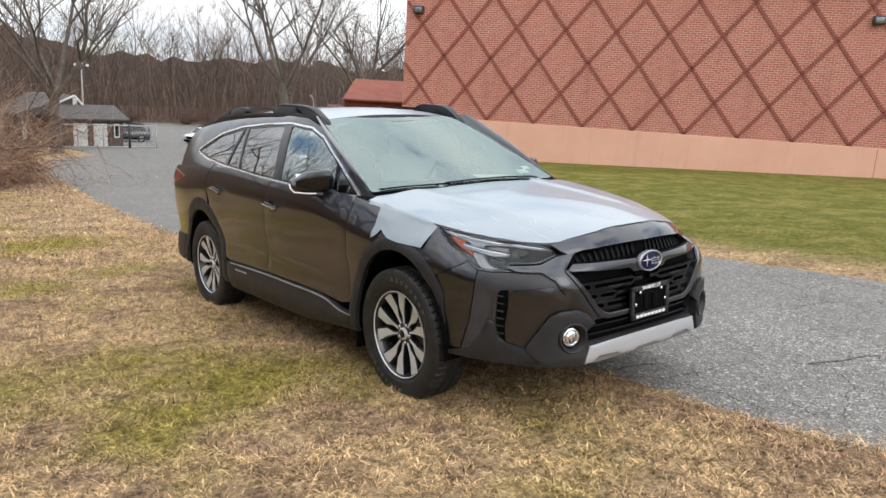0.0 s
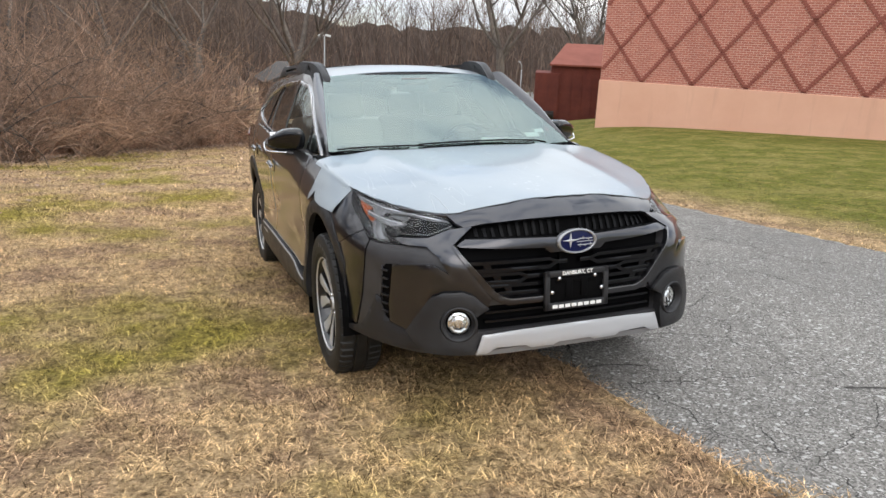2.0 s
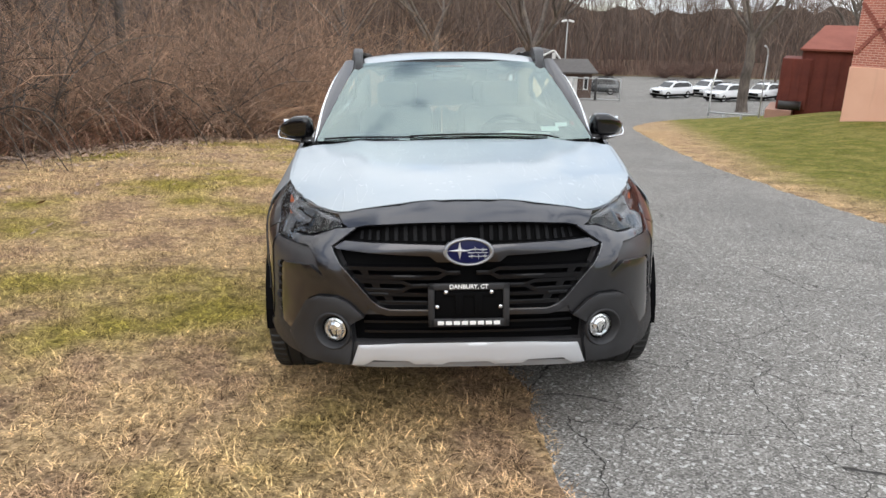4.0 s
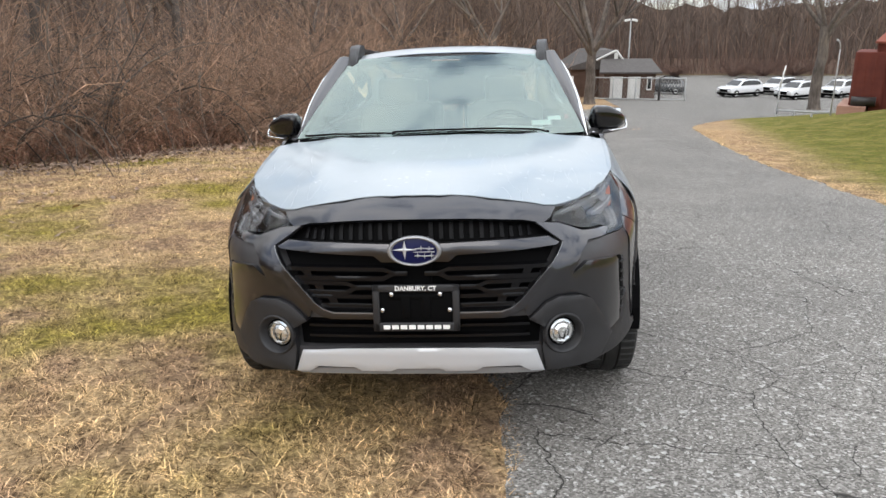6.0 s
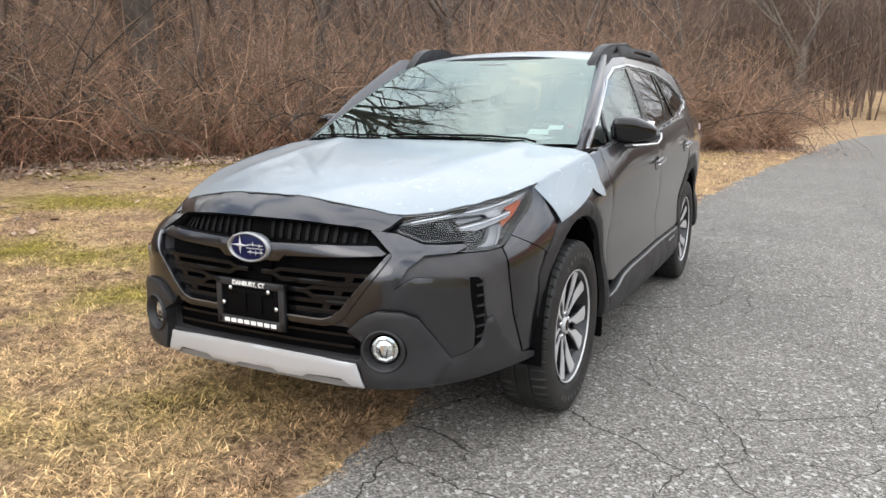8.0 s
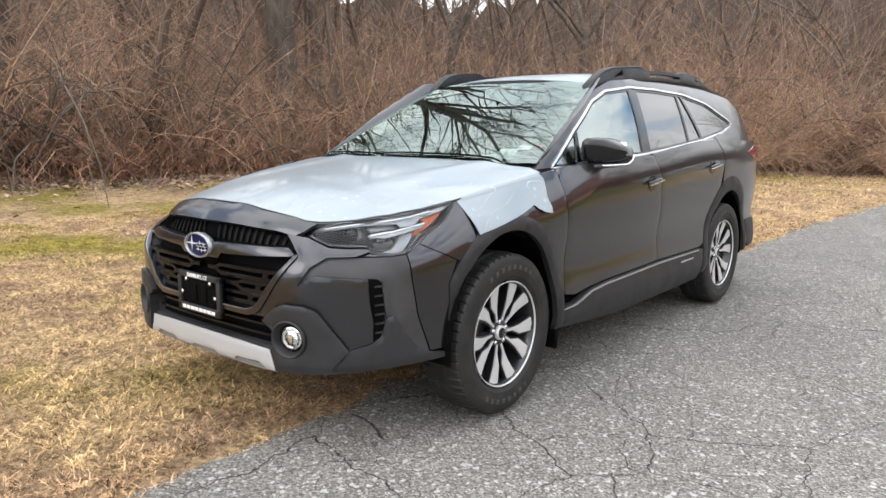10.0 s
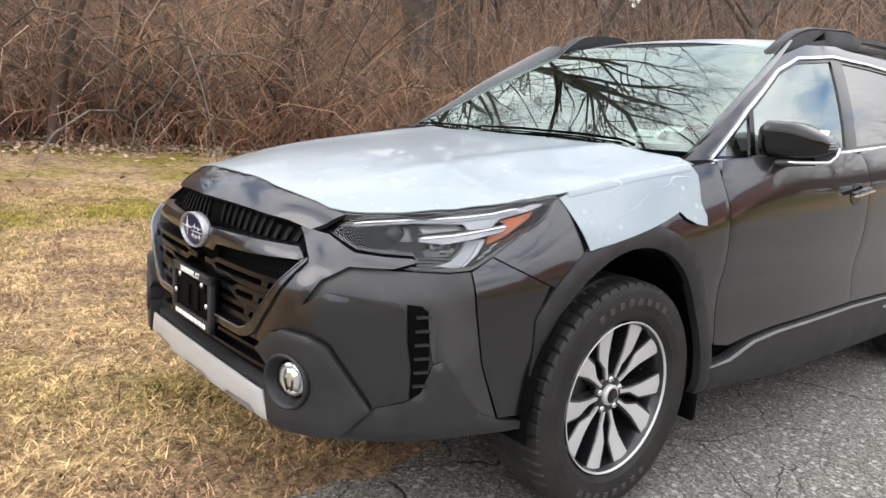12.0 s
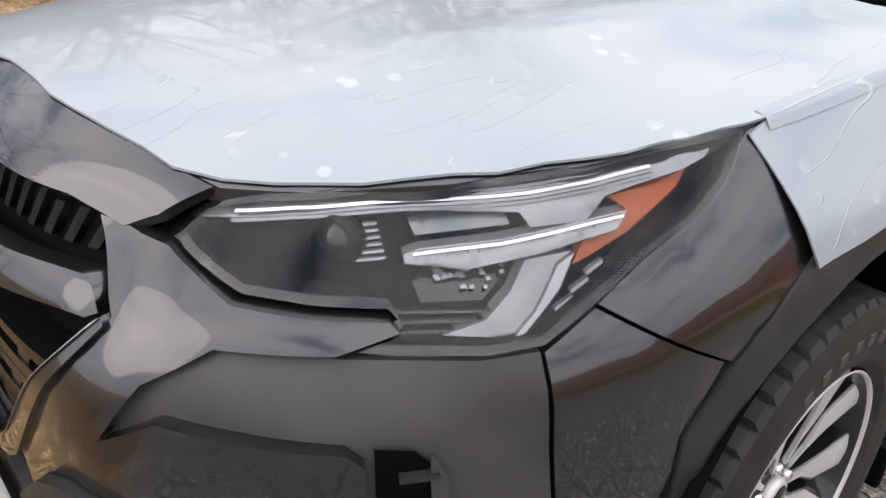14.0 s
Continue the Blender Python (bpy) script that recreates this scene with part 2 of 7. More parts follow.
def plate(surf, loops, out=0.0, thick=0.01, step=0.03, soft=0, edge=0.0, side=1):
    """A panel lying on surf(u, v, out), cut to the outlines (later ones are holes), with turned-down edges; side -1 mirrors it."""
    lps = [dense(lp, step, soft) for lp in loops]
    verts, edges = [], []
    for lp in lps:
        n0 = len(verts)
        verts += lp
        edges += [(n0 + i, n0 + (i + 1) % len(lp)) for i in range(len(lp))]
    rim = len(verts)
    us, vs = [p.x for p in lps[0]], [p.y for p in lps[0]]
    nu, nv = int((max(us) - min(us)) / step), int((max(vs) - min(vs)) / step)
    for i in range(nu + 1):
        for j in range(nv + 1):
            p = Vector((min(us) + (i + 0.5 + 0.25 * (j % 2)) * step, min(vs) + (j + 0.5) * step))
            if inside(p, lps) and gap_to(p, lps) > step * 0.45:
                verts.append(p)
    vo, _, fo, orig, _, _ = delaunay_2d_cdt(verts, edges, [], 0, 1e-6)
    bm = bmesh.new()
    top = []
    for k, p in enumerate(vo):
        first = min(orig[k]) if orig[k] else rim
        q = surf(p.x, p.y, out - (edge if first < rim else 0.0))
        top.append(bm.verts.new((side * q[0], q[1], q[2])))
    for f in fo:
        c = sum((vo[k] for k in f), Vector((0, 0))) / 3
        e1, e2 = vo[f[1]] - vo[f[0]], vo[f[2]] - vo[f[0]]
        if abs(e1.x * e2.y - e1.y * e2.x) < 1.5e-6 or not inside(c, lps):
            continue
        a, b = surf(c.x, c.y, out), surf(c.x, c.y, out + 0.01)
        away = Vector((side * (b[0] - a[0]), b[1] - a[1], b[2] - a[2]))
        face = bm.faces.new([top[k] for k in f])
        face.normal_update()
        if face.normal.dot(away) < 0:
            face.normal_flip()
        face.smooth = True
    if thick:
        for lp in lps:
            hi = [surf(p.x, p.y, out - edge) for p in lp]
            lo = [surf(p.x, p.y, out - thick) for p in lp]
            hv = [bm.verts.new((side * q[0], q[1], q[2])) for q in hi]
            lv = [bm.verts.new((side * q[0], q[1], q[2])) for q in lo]
            for i in range(len(lp)):
                j = (i + 1) % len(lp)
                bm.faces.new((hv[i], hv[j], lv[j], lv[i]))
    for v in [v for v in bm.verts if not v.link_faces]:
        bm.verts.remove(v)
    return bm


def tube(points, radius, sides=8, closed=False, flat=1.0):
    """A round bar through points; radius may be a list; flat squashes its height."""
    bm = bmesh.new()
    pts = [Vector(p) for p in points]
    rad = radius if isinstance(radius, (list, tuple)) else [radius] * len(pts)
    rings = []
    for i, p in enumerate(pts):
        a = pts[i - 1] if i or closed else p
        b = pts[(i + 1) % len(pts)] if i + 1 < len(pts) or closed else p
        d = (b - a).normalized()
        x = d.cross(Vector((0, 0, 1)))
        x = x.normalized() if x.length > 1e-4 else Vector((1, 0, 0))
        y = x.cross(d)
        rings.append([bm.verts.new(p + rad[i] * (math.cos(2 * math.pi * k / sides) * x + flat * math.sin(2 * math.pi * k / sides) * y)) for k in range(sides)])
    pairs = list(zip(rings, rings[1:])) + ([(rings[-1], rings[0])] if closed else [])
    for r0, r1 in pairs:
        for k in range(sides):
            bm.faces.new((r0[k], r0[(k + 1) % sides], r1[(k + 1) % sides], r1[k]))
    if not closed:
        bm.faces.new(rings[0][::-1])
        bm.faces.new(rings[-1])
    bmesh.ops.recalc_face_normals(bm, faces=bm.faces)
    return bm


def join(*bms):
    """Several bmeshes as one."""
    out = bmesh.new()
    for b in bms:
        me = bpy.data.meshes.new("tmp")
        b.to_mesh(me)
        b.free()
        out.from_mesh(me)
        bpy.data.meshes.remove(me)
    return out


def box(a, b, bevel=0.0, segments=2):
    bm = bmesh.new()
    bmesh.ops.create_cube(bm, size=1)
    for v in bm.verts:
        v.co = Vector([(a[i] + b[i]) / 2 + v.co[i] * (b[i] - a[i]) for i in range(3)])
    if bevel:
        bmesh.ops.bevel(bm, geom=bm.edges[:], offset=bevel, segments=segments, affect="EDGES", profile=0.5)
    return bm


def moved(bm, m):
    bmesh.ops.transform(bm, matrix=m, verts=bm.verts)
    return bm


def lathe(profile, sides=48, full=True):
    """Turns (radius, depth) round the x axis; depth runs along +x."""
    bm = bmesh.new()
    rings = [[bm.verts.new((d, r * math.cos(2 * math.pi * k / sides), r * math.sin(2 * math.pi * k / sides))) for k in range(sides)] for r, d in profile]
    for r0, r1 in zip(rings, rings[1:]):
        for k in range(sides):
            bm.faces.new((r0[k], r0[(k + 1) % sides], r1[(k + 1) % sides], r1[k]))
    bmesh.ops.recalc_face_normals(bm, faces=bm.faces)
    return bm


def letters(text, height, depth=0.002, bold=0.0):
    """Raised block lettering in the x-z plane, facing -y, centred."""
    cu = bpy.data.curves.new("lettering", "FONT")
    cu.body, cu.size, cu.extrude, cu.offset = text, height * 1.38, depth / 2, bold
    cu.align_x, cu.align_y, cu.resolution_u = "CENTER", "CENTER", 3
    ob = bpy.data.objects.new("lettering", cu)
    scene.collection.objects.link(ob)
    me = bpy.data.meshes.new_from_object(ob.evaluated_get(bpy.context.evaluated_depsgraph_get()))
    bpy.data.objects.remove(ob)
    bm = bmesh.new()
    bm.from_mesh(me)
    bpy.data.meshes.remove(me)
    bmesh.ops.transform(bm, matrix=Matrix.Rotation(radians(90), 4, "X"), verts=bm.verts)
    return bm

# ---- the parked car: surfaces in the car's own axes (x to its left, y to its tail, z up; front axle at y 0) ----
def curve(knots):
    """A smooth monotone curve through a few (position, value) knots."""
    xs = [k[0] for k in knots]
    vs = [k[1] for k in knots]
    n = len(xs)
    d = [(vs[i + 1] - vs[i]) / (xs[i + 1] - xs[i]) for i in range(n - 1)]
    m = [d[0]] + [0.0 if d[i - 1] * d[i] <= 0 else 2 * d[i - 1] * d[i] / (d[i - 1] + d[i]) for i in range(1, n - 1)] + [d[-1]]

    def at(p):
        if p <= xs[0]:
            return vs[0]
        if p >= xs[-1]:
            return vs[-1]
        i = 0
        while p > xs[i + 1]:
            i += 1
        h = xs[i + 1] - xs[i]
        t = (p - xs[i]) / h
        return ((2 * t ** 3 - 3 * t ** 2 + 1) * vs[i] + (t ** 3 - 2 * t ** 2 + t) * h * m[i]
                + (3 * t ** 2 - 2 * t ** 3) * vs[i + 1] + (t ** 3 - t ** 2) * h * m[i + 1])
    return at


# plan outline of the body from the middle of the nose round to the middle of the tail
PLAN = [(0, -0.937), (0.2, -0.935), (0.4, -0.922), (0.55, -0.884), (0.68, -0.778), (0.77, -0.635), (0.835, -0.47), (0.875, -0.30), (0.90, -0.1),
        (0.91, 0.2), (0.915, 0.6), (0.925, 1.3), (0.92, 2.2), (0.915, 2.8), (0.89, 3.3), (0.83, 3.6), (0.7, 3.78), (0.4, 3.87), (0, 3.89)]
ARC = [0.0]
for (xa, ya), (xb, yb) in zip(PLAN, PLAN[1:]):
    ARC.append(ARC[-1] + math.hypot(xb - xa, yb - ya))


def spline(vals):
    n = len(vals)
    m = [0.0] * n
    for i in range(n):
        a, b = max(i - 1, 0), min(i + 1, n - 1)
        m[i] = (vals[b] - vals[a]) / (ARC[b] - ARC[a])

    def at(s):
        s = min(max(s, 0.0), ARC[-1])
        i = 0
        while i < n - 2 and s > ARC[i + 1]:
            i += 1
        h = ARC[i + 1] - ARC[i]
        t = (s - ARC[i]) / h
        return ((2 * t ** 3 - 3 * t ** 2 + 1) * vals[i] + (t ** 3 - 2 * t ** 2 + t) * h * m[i]
                + (3 * t ** 2 - 2 * t ** 3) * vals[i + 1] + (t ** 3 - t ** 2) * h * m[i + 1])
    return at


plan_x, plan_y = spline([p[0] for p in PLAN]), spline([p[1] for p in PLAN])


def arc_at_y(y):
    """The arc length at which the flank passes y."""
    lo, hi = 0.0, ARC[-1]
    for _ in range(40):
        mid = (lo + hi) / 2
        lo, hi = (mid, hi) if plan_y(mid) < y else (lo, mid)
    return lo


# height of the body's upper edge along the outline, and how far the flank leans in below it
TOP = curve([(0, 0.915), (0.3, 0.90), (0.5, 0.868), (0.8, 0.868), (1.05, 0.895), (1.28, 0.962), (1.42, 0.985), (1.6, 1.016), (1.9, 1.054), (2.1, 1.08), (2.9, 1.11), (4.0, 1.18), (4.8, 1.16), (6.5, 1.10)])
LEAN_IN = curve([(0, 0.03), (0.3, 0.07), (0.5, 0.13), (0.85, 0.15), (1.05, 0.13), (1.3, 0.11), (1.45, 0.105), (2.0, 0.07), (2.4, 0.03), (6.5, 0.05)])
REACH = curve([(0, 0.12), (0.5, 0.16), (1.1, 0.16), (1.4, 0.205), (1.9, 0.195), (2.4, 0.14), (6.5, 0.2)])


def inset(s, z):
    top, reach = TOP(s), REACH(s)
    u = max(0.0, (z - (top - reach)) / reach)
    off = LEAN_IN(s) * u ** 1.7
    side = min(1.0, max(0.0, (s - 1.5) / 0.5))
    off += side * 0.022 * math.exp(-((z - 0.62) / 0.13) ** 2)
    low = max(0.0, (0.36 - z) / 0.14)
    off += 0.06 * low ** 1.6
    return off


def hull(s, z, out=0.0):
    """A point of the body's wrap-round skin, s metres round from the nose at height z, pushed out by out."""
    e = 0.004
    flip = -1.0 if s < 0 else 1.0
    s = abs(s)
    tx, ty = plan_x(s + e) - plan_x(s - e), plan_y(s + e) - plan_y(s - e)
    if s < e:
        tx, ty = 1.0, 0.0
    k = math.hypot(tx, ty)
    nx, ny = ty / k, -tx / k
    o = out - inset(abs(s), z)
    return (flip * (plan_x(s) + nx * o), plan_y(s) + ny * o, z)


HOOD_MID = curve([(-0.98, 0.89), (-0.94, 0.925), (-0.9, 0.945), (-0.7, 0.985), (-0.45, 1.022), (0, 1.066), (0.42, 1.105), (0.6, 1.12)])
HOOD_DROP = curve([(-0.95, 0.05), (-0.9, 0.07), (-0.8, 0.092), (-0.68, 0.106), (-0.5, 0.102), (-0.25, 0.080), (0.0, 0.056), (0.15, 0.048), (0.45, 0.030)])
HOOD_EDGE = curve([(-0.95, 0.36), (-0.9, 0.42), (-0.8, 0.50), (-0.68, 0.60), (-0.5, 0.70), (-0.25, 0.785), (0.1, 0.81), (0.45, 0.80)])


def hood(x, y, out=0.0):
    u = abs(x) / HOOD_EDGE(y)
    ridge = 0.010 * math.exp(-((abs(x) - (0.47 + 0.1 * y)) / 0.07) ** 2) * min(1, max(0, (y + 0.8) / 0.4))
    return (x, y, HOOD_MID(y) - HOOD_DROP(y) * u ** 2.4 + ridge + out)


def screen(x, z, out=0.0):
    """The windscreen, by width and height."""
    y = 0.376 + (z - 1.104) * 1.93 + 0.25 * (z - 1.104) ** 2 + 0.13 * x * x
    return (x, y - out * 0.45, z + out * 0.89)


SIDE_X = curve([(0.3, 0.72), (0.42, 0.745), (0.55, 0.775), (0.8, 0.825), (1.1, 0.858), (1.5, 0.877), (2.3, 0.874), (3.0, 0.868), (3.4, 0.835), (3.7, 0.75)])


def cabin(y, z, out=0.0):
    """The glazed flank of the cabin, by length and height."""
    h = z - 1.06
    return (SIDE_X(y) - 0.30 * h - 0.30 * h * h + out * 0.93, y, z + out * 0.36)


ROOF_MID = curve([(1.1, 1.505), (1.25, 1.54), (1.6, 1.59), (2.1, 1.615), (2.8, 1.60), (3.4, 1.555), (3.6, 1.53)])
ROOF_HALF = curve([(1.1, 0.56), (1.3, 0.61), (1.6, 0.65), (2.2, 0.66), (3.0, 0.63), (3.6, 0.57)])


def roof(x, y, out=0.0):
    u = abs(x) / ROOF_HALF(y)
    return (x, y, ROOF_MID(y) - 0.05 * u ** 2.5 + out)

# ---- the parked car ----
CAR = Matrix(((0.99953, 0.00265, -0.03058, 0), (0, 0.99626, 0.08637, 0), (0.03070, -0.08633, 0.99579, 0.0), (0, 0, 0, 1)))
car = tagged(group_root("parked_car", CAR), "dark grey estate car with white transport film on its bonnet", "car")
BOTH = (1, -1)


def mirrored(loop):
    """A half outline, from the middle round to the middle, closed with its mirror image."""
    return list(loop) + [(-u, v) for u, v in reversed(loop) if abs(u) > 1e-6]


def ellipse(cu, cv, a, b, n, start=0.0, end=360.0):
    return [(cu + a * math.cos(radians(start + (end - start) * k / n)), cv + b * math.sin(radians(start + (end - start) * k / n))) for k in range(n + (abs(end - start) < 360))]


HUB_F, HUB_R = arc_at_y(0.0), arc_at_y(2.745)
FRONT_ARCH = ellipse(HUB_F, 0.36, 0.385, 0.467, 26, 180, 0)
REAR_ARCH = ellipse(HUB_R, 0.36, 0.405, 0.458, 26, 180, 0)
CLAD_F = ellipse(HUB_F, 0.36, 0.452, 0.535, 26, 180, 0)
CLAD_R = ellipse(HUB_R, 0.36, 0.475, 0.560, 26, 180, 0)


def top_edge(s0, s1, n, lift=0.0):
    return [(s0 + (s1 - s0) * k / n, TOP(s0 + (s1 - s0) * k / n) + lift) for k in range(n + 1)]


# inner shell, closing the gaps between the panels
shell = [(0, 0.33), (0.9, 0.345), (1.14, 0.365)] + [(s, z) for s, z in FRONT_ARCH] + [(HUB_F + 0.42, 0.27), (HUB_R - 0.44, 0.27)] + REAR_ARCH + [(HUB_R + 0.45, 0.30), (6.08, 0.36)] + top_edge(6.08, 0.0, 40, -0.03)
for side in BOTH:
    part("inner_shell", plate(hull, [shell], -0.045, 0, 0.06, side=side), BLACK, car)
part("underbody", box((-0.56, -0.62, 0.26), (0.56, 3.6, 0.36), 0.03), BLACK, car)

# wheel-arch liners
for yc in (0.0, 2.745):
    for side in BOTH:
        bm = bmesh.new()
        rows = []
        for k in range(17):
            a = radians(-8 + 196 * k / 16)
            rows.append([bm.verts.new((side * x, yc + 0.40 * math.cos(a), 0.37 + 0.44 * math.sin(a))) for x in (0.50, 0.885)])
        for r0, r1 in zip(rows, rows[1:]):
            bm.faces.new((r0[0], r0[1], r1[1], r1[0]))
        bm.faces.new([r[0] for r in rows])
        bmesh.ops.recalc_face_normals(bm, faces=bm.faces)
        part("arch_liner", bm, BLACK, car, smooth=False)

# bonnet and its film
hood_front = [(0, -0.838), (0.13, -0.834), (0.26, -0.819), (0.36, -0.797), (0.46, -0.762), (0.505, -0.742)]
hood_side = [(0.57, -0.67), (0.645, -0.56), (0.71, -0.43), (0.757, -0.31), (0.775, -0.235), (0.794, -0.05), (0.811, 0.15), (0.824, 0.29), (0.825, 0.34)]
hood_back = [(0.76, 0.372), (0.5, 0.345), (0.25, 0.325), (0, 0.32)]
bonnet = part("bonnet", plate(hood, [mirrored(hood_front + hood_side + hood_back)], 0.0, 0.02, 0.03, edge=0.0012), PAINT, car)
film_loop = [(0, -0.845), (0.13, -0.841), (0.26, -0.826), (0.36, -0.804), (0.46, -0.768), (0.50, -0.740)] + [(x - 0.002, y + 0.003) if y < -0.24 else (x + 0.003, y) for x, y in hood_side[:-1]] + [(0.822, 0.33), (0.75, 0.360), (0.5, 0.333), (0.25, 0.313), (0, 0.308)]
rag = random.Random(4)
film_loop = [(max(0.0, x + rag.uniform(-0.004, 0.004)) if x else 0.0, y + rag.uniform(-0.005, 0.005)) for x, y in dense([Vector(p) for p in film_loop], 0.05)[:-6]] + [(0, 0.308)]
film = part("protective_film", plate(hood, [mirrored(film_loop)], 0.004, 0.003, 0.035), FILM, bonnet, "white wrinkled transport film")

# painted nose panel between bonnet and grille
def nose(u, v, out=0.0):
    """u runs across, v from the grille's top edge (0) to the bonnet's front edge (1)."""
    a = abs(u)
    s = a
    low = hull(s, curve_grille_top(s), 0.010)
    e = curve_hood_front(a)
    hi = hood(e[0], e[1], -0.0008)
    bulge = 0.0035 * math.sin(math.pi * min(max(v, 0), 1))
    p = [low[i] + (hi[i] - low[i]) * v for i in range(3)]
    return (math.copysign(p[0], u) if u else 0.0, p[1] - bulge - out * 0.7, p[2] + bulge * 0.8 + out * 0.7)


grille_top_z = curve([(0, 0.889), (0.173, 0.885), (0.385, 0.869), (0.425, 0.857), (0.525, 0.792)])
nose_low_z = curve([(0, 0.889), (0.173, 0.885), (0.385, 0.869), (0.425, 0.860), (0.47, 0.851), (0.51, 0.846)])
hood_front_y = curve([(x, y) for x, y in hood_front])


def curve_grille_top(s):
    return nose_low_z(s)


def curve_hood_front(a):
    x = min(a * 1.0, 0.505)
    return (x, hood_front_y(x) - 0.0025)


part("nose_panel", plate(nose, [mirrored([(0, 0.0), (0.15, 0.0), (0.3, 0.0), (0.42, 0.0), (0.47, 0.0), (0.494, 0.35), (0.500, 1.0), (0.4, 1.0), (0.2, 1.0), (0, 1.0)])], 0.0, 0.012, 0.03), PAINT, car)

# bumper: satin lower moulding with the grille openings cut out of it
grille_hole = [(0, 0.889), (0.173, 0.885), (0.385, 0.869), (0.425, 0.857), (0.527, 0.792), (0.370, 0.600), (0.337, 0.575), (0.297, 0.562), (0, 0.560)]
low_hole = [(0, 0.535), (0.397, 0.537), (0.445, 0.50), (0.44, 0.425), (0, 0.427)]
bumper_loop = [(0, 0.325), (0.45, 0.325), (0.80, 0.335), (1.095, 0.350), (1.072, 0.384), (1.018, 0.536), (0.992, 0.678), (0.979, 0.779), (0.917, 0.773), (0.776, 0.776), (0.66, 0.79), (0.60, 0.80), (0.54, 0.80), (0.50, 0.83), (0.43, 0.87), (0.173, 0.894), (0, 0.897)]
bumper = part("front_bumper", plate(hull, [mirrored(bumper_loop), mirrored(grille_hole)[::-1], mirrored(low_hole)[::-1]], -0.006, 0.05, 0.035), SATIN, car)

for side in BOTH:
    # painted skin: wing beside the grille running out into the corner panel
    skin = [(0.534, 0.790), (0.436, 0.856), (0.470, 0.853), (0.499, 0.849), (0.557, 0.846), (0.610, 0.831), (0.661, 0.813), (0.746, 0.808), (0.828, 0.806), (0.838, 0.799), (0.775, 0.784), (0.655, 0.783), (0.593, 0.748), (0.547, 0.678),
            (0.613, 0.718), (0.785, 0.704), (0.803, 0.690), (0.815, 0.600), (0.828, 0.530), (0.824, 0.455), (0.735, 0.432), (0.623, 0.586), (0.573, 0.607), (0.497, 0.610), (0.452, 0.591), (0.392, 0.535), (0.374, 0.572)]
    part("bumper_skin", plate(hull, [skin], 0.012, 0.03, 0.022, edge=0.0025, side=side), PAINT, bumper, "glossy dark grey painted corner panel")
    # bright rim round the grille
    rim = [(0.527, 0.792), (0.535, 0.786), (0.378, 0.572), (0.344, 0.549), (0.305, 0.538), (0, 0.537), (0, 0.561), (0.297, 0.563), (0.335, 0.576), (0.368, 0.602)]
    part("grille_rim", plate(hull, [rim], 0.020, 0.03, 0.02, edge=0.0025, side=side), PAINT, bumper)
    # thin lighter grey strip: the painted rim's edge highlight made as a shape
    lip = [(0.520, 0.786), (0.363, 0.598), (0.332, 0.572), (0.296, 0.559), (0.0, 0.557), (0.0, 0.5605), (0.296, 0.5625), (0.334, 0.5755), (0.366, 0.6010), (0.526, 0.791)]
    part("rim_edge_highlight", plate(hull, [lip], 0.0205, 0.006, 0.02, side=side), LAMP_GREY, bumper)
    # fog-lamp surround
    surround = [(0.392, 0.531), (0.452, 0.588), (0.497, 0.607), (0.573, 0.604), (0.623, 0.583), (0.735, 0.430), (0.665, 0.356), (0.63, 0.345), (0.452, 0.338), (0.438, 0.424), (0.446, 0.500)]
    sur = part("fog_lamp_surround", plate(hull, [surround, ellipse(0.513, 0.472, 0.074, 0.074, 28)], 0.028, 0.045, 0.018, edge=0.003, side=side), CLAD, bumper)
    h0 = Vector(hull(0.513, 0.472, 0.0))
    n = (Vector(hull(0.513, 0.472, 0.01)) - h0).normalized()
    m = Matrix.Translation((side * h0.x, h0.y, h0.z)) @ Vector((side * n.x, n.y, n.z)).to_track_quat("X", "Z").to_matrix().to_4x4()
    bez = moved(lathe([(0.075, 0.012), (0.075, 0.024), (0.071, 0.030), (0.066, 0.028), (0.061, 0.016), (0.055, 0.004), (0.051, -0.004), (0.048, -0.004)], 40), m)
    m = m @ Matrix.Diagonal((1, 1.27, 1.27, 1))
    part("fog_lamp_bezel", bez, CLAD, sur)
    lens = moved(lathe([(0.040, -0.006), (0.039, 0.004), (0.033, 0.010), (0.018, 0.014), (0.0005, 0.015)], 36), m)
    part("fog_lamp_lens", lens, LENS, sur)
    refl = moved(lathe([(0.0415, -0.004), (0.038, 0.000), (0.031, 0.003), (0.024, 0.001), (0.015, 0.006), (0.0005, 0.008)], 9), m)
    part("fog_lamp_reflector", refl, FOG, sur, smooth=False)
    part("fog_lamp_shade", join(*[moved(box((0.002, -0.001, -0.020), (0.0105, 0.001, 0.006), 0.0006, 1), m @ Matrix.Translation((0, 0.020 * k - 0.012, -0.004)) @ Matrix.Rotation(radians(18 - 30 * k), 4, "X")) for k in range(2)], moved(lathe([(0.042, -0.002), (0.0385, 0.004), (0.0365, 0.003)], 30), m)), GLOSS, sur, smooth=False)
    # corner blade below and behind the fog lamp
    blade = [(0.735, 0.428), (0.822, 0.447), (0.858, 0.470), (0.885, 0.545), (0.915, 0.555), (0.965, 0.470), (1.02, 0.405), (1.075, 0.383), (1.172, 0.366), (1.168, 0.350), (1.0, 0.346), (0.83, 0.339), (0.70, 0.342), (0.66, 0.350)]
    part("bumper_blade", plate(hull, [blade], 0.008, 0.03, 0.022, edge=0.006, side=side), CLAD, bumper)
    # side vent with its fins
    vent = [(0.812, 0.702), (0.850, 0.698), (0.868, 0.680), (0.876, 0.55), (0.872, 0.468), (0.842, 0.450), (0.830, 0.455), (0.832, 0.53), (0.819, 0.60)]
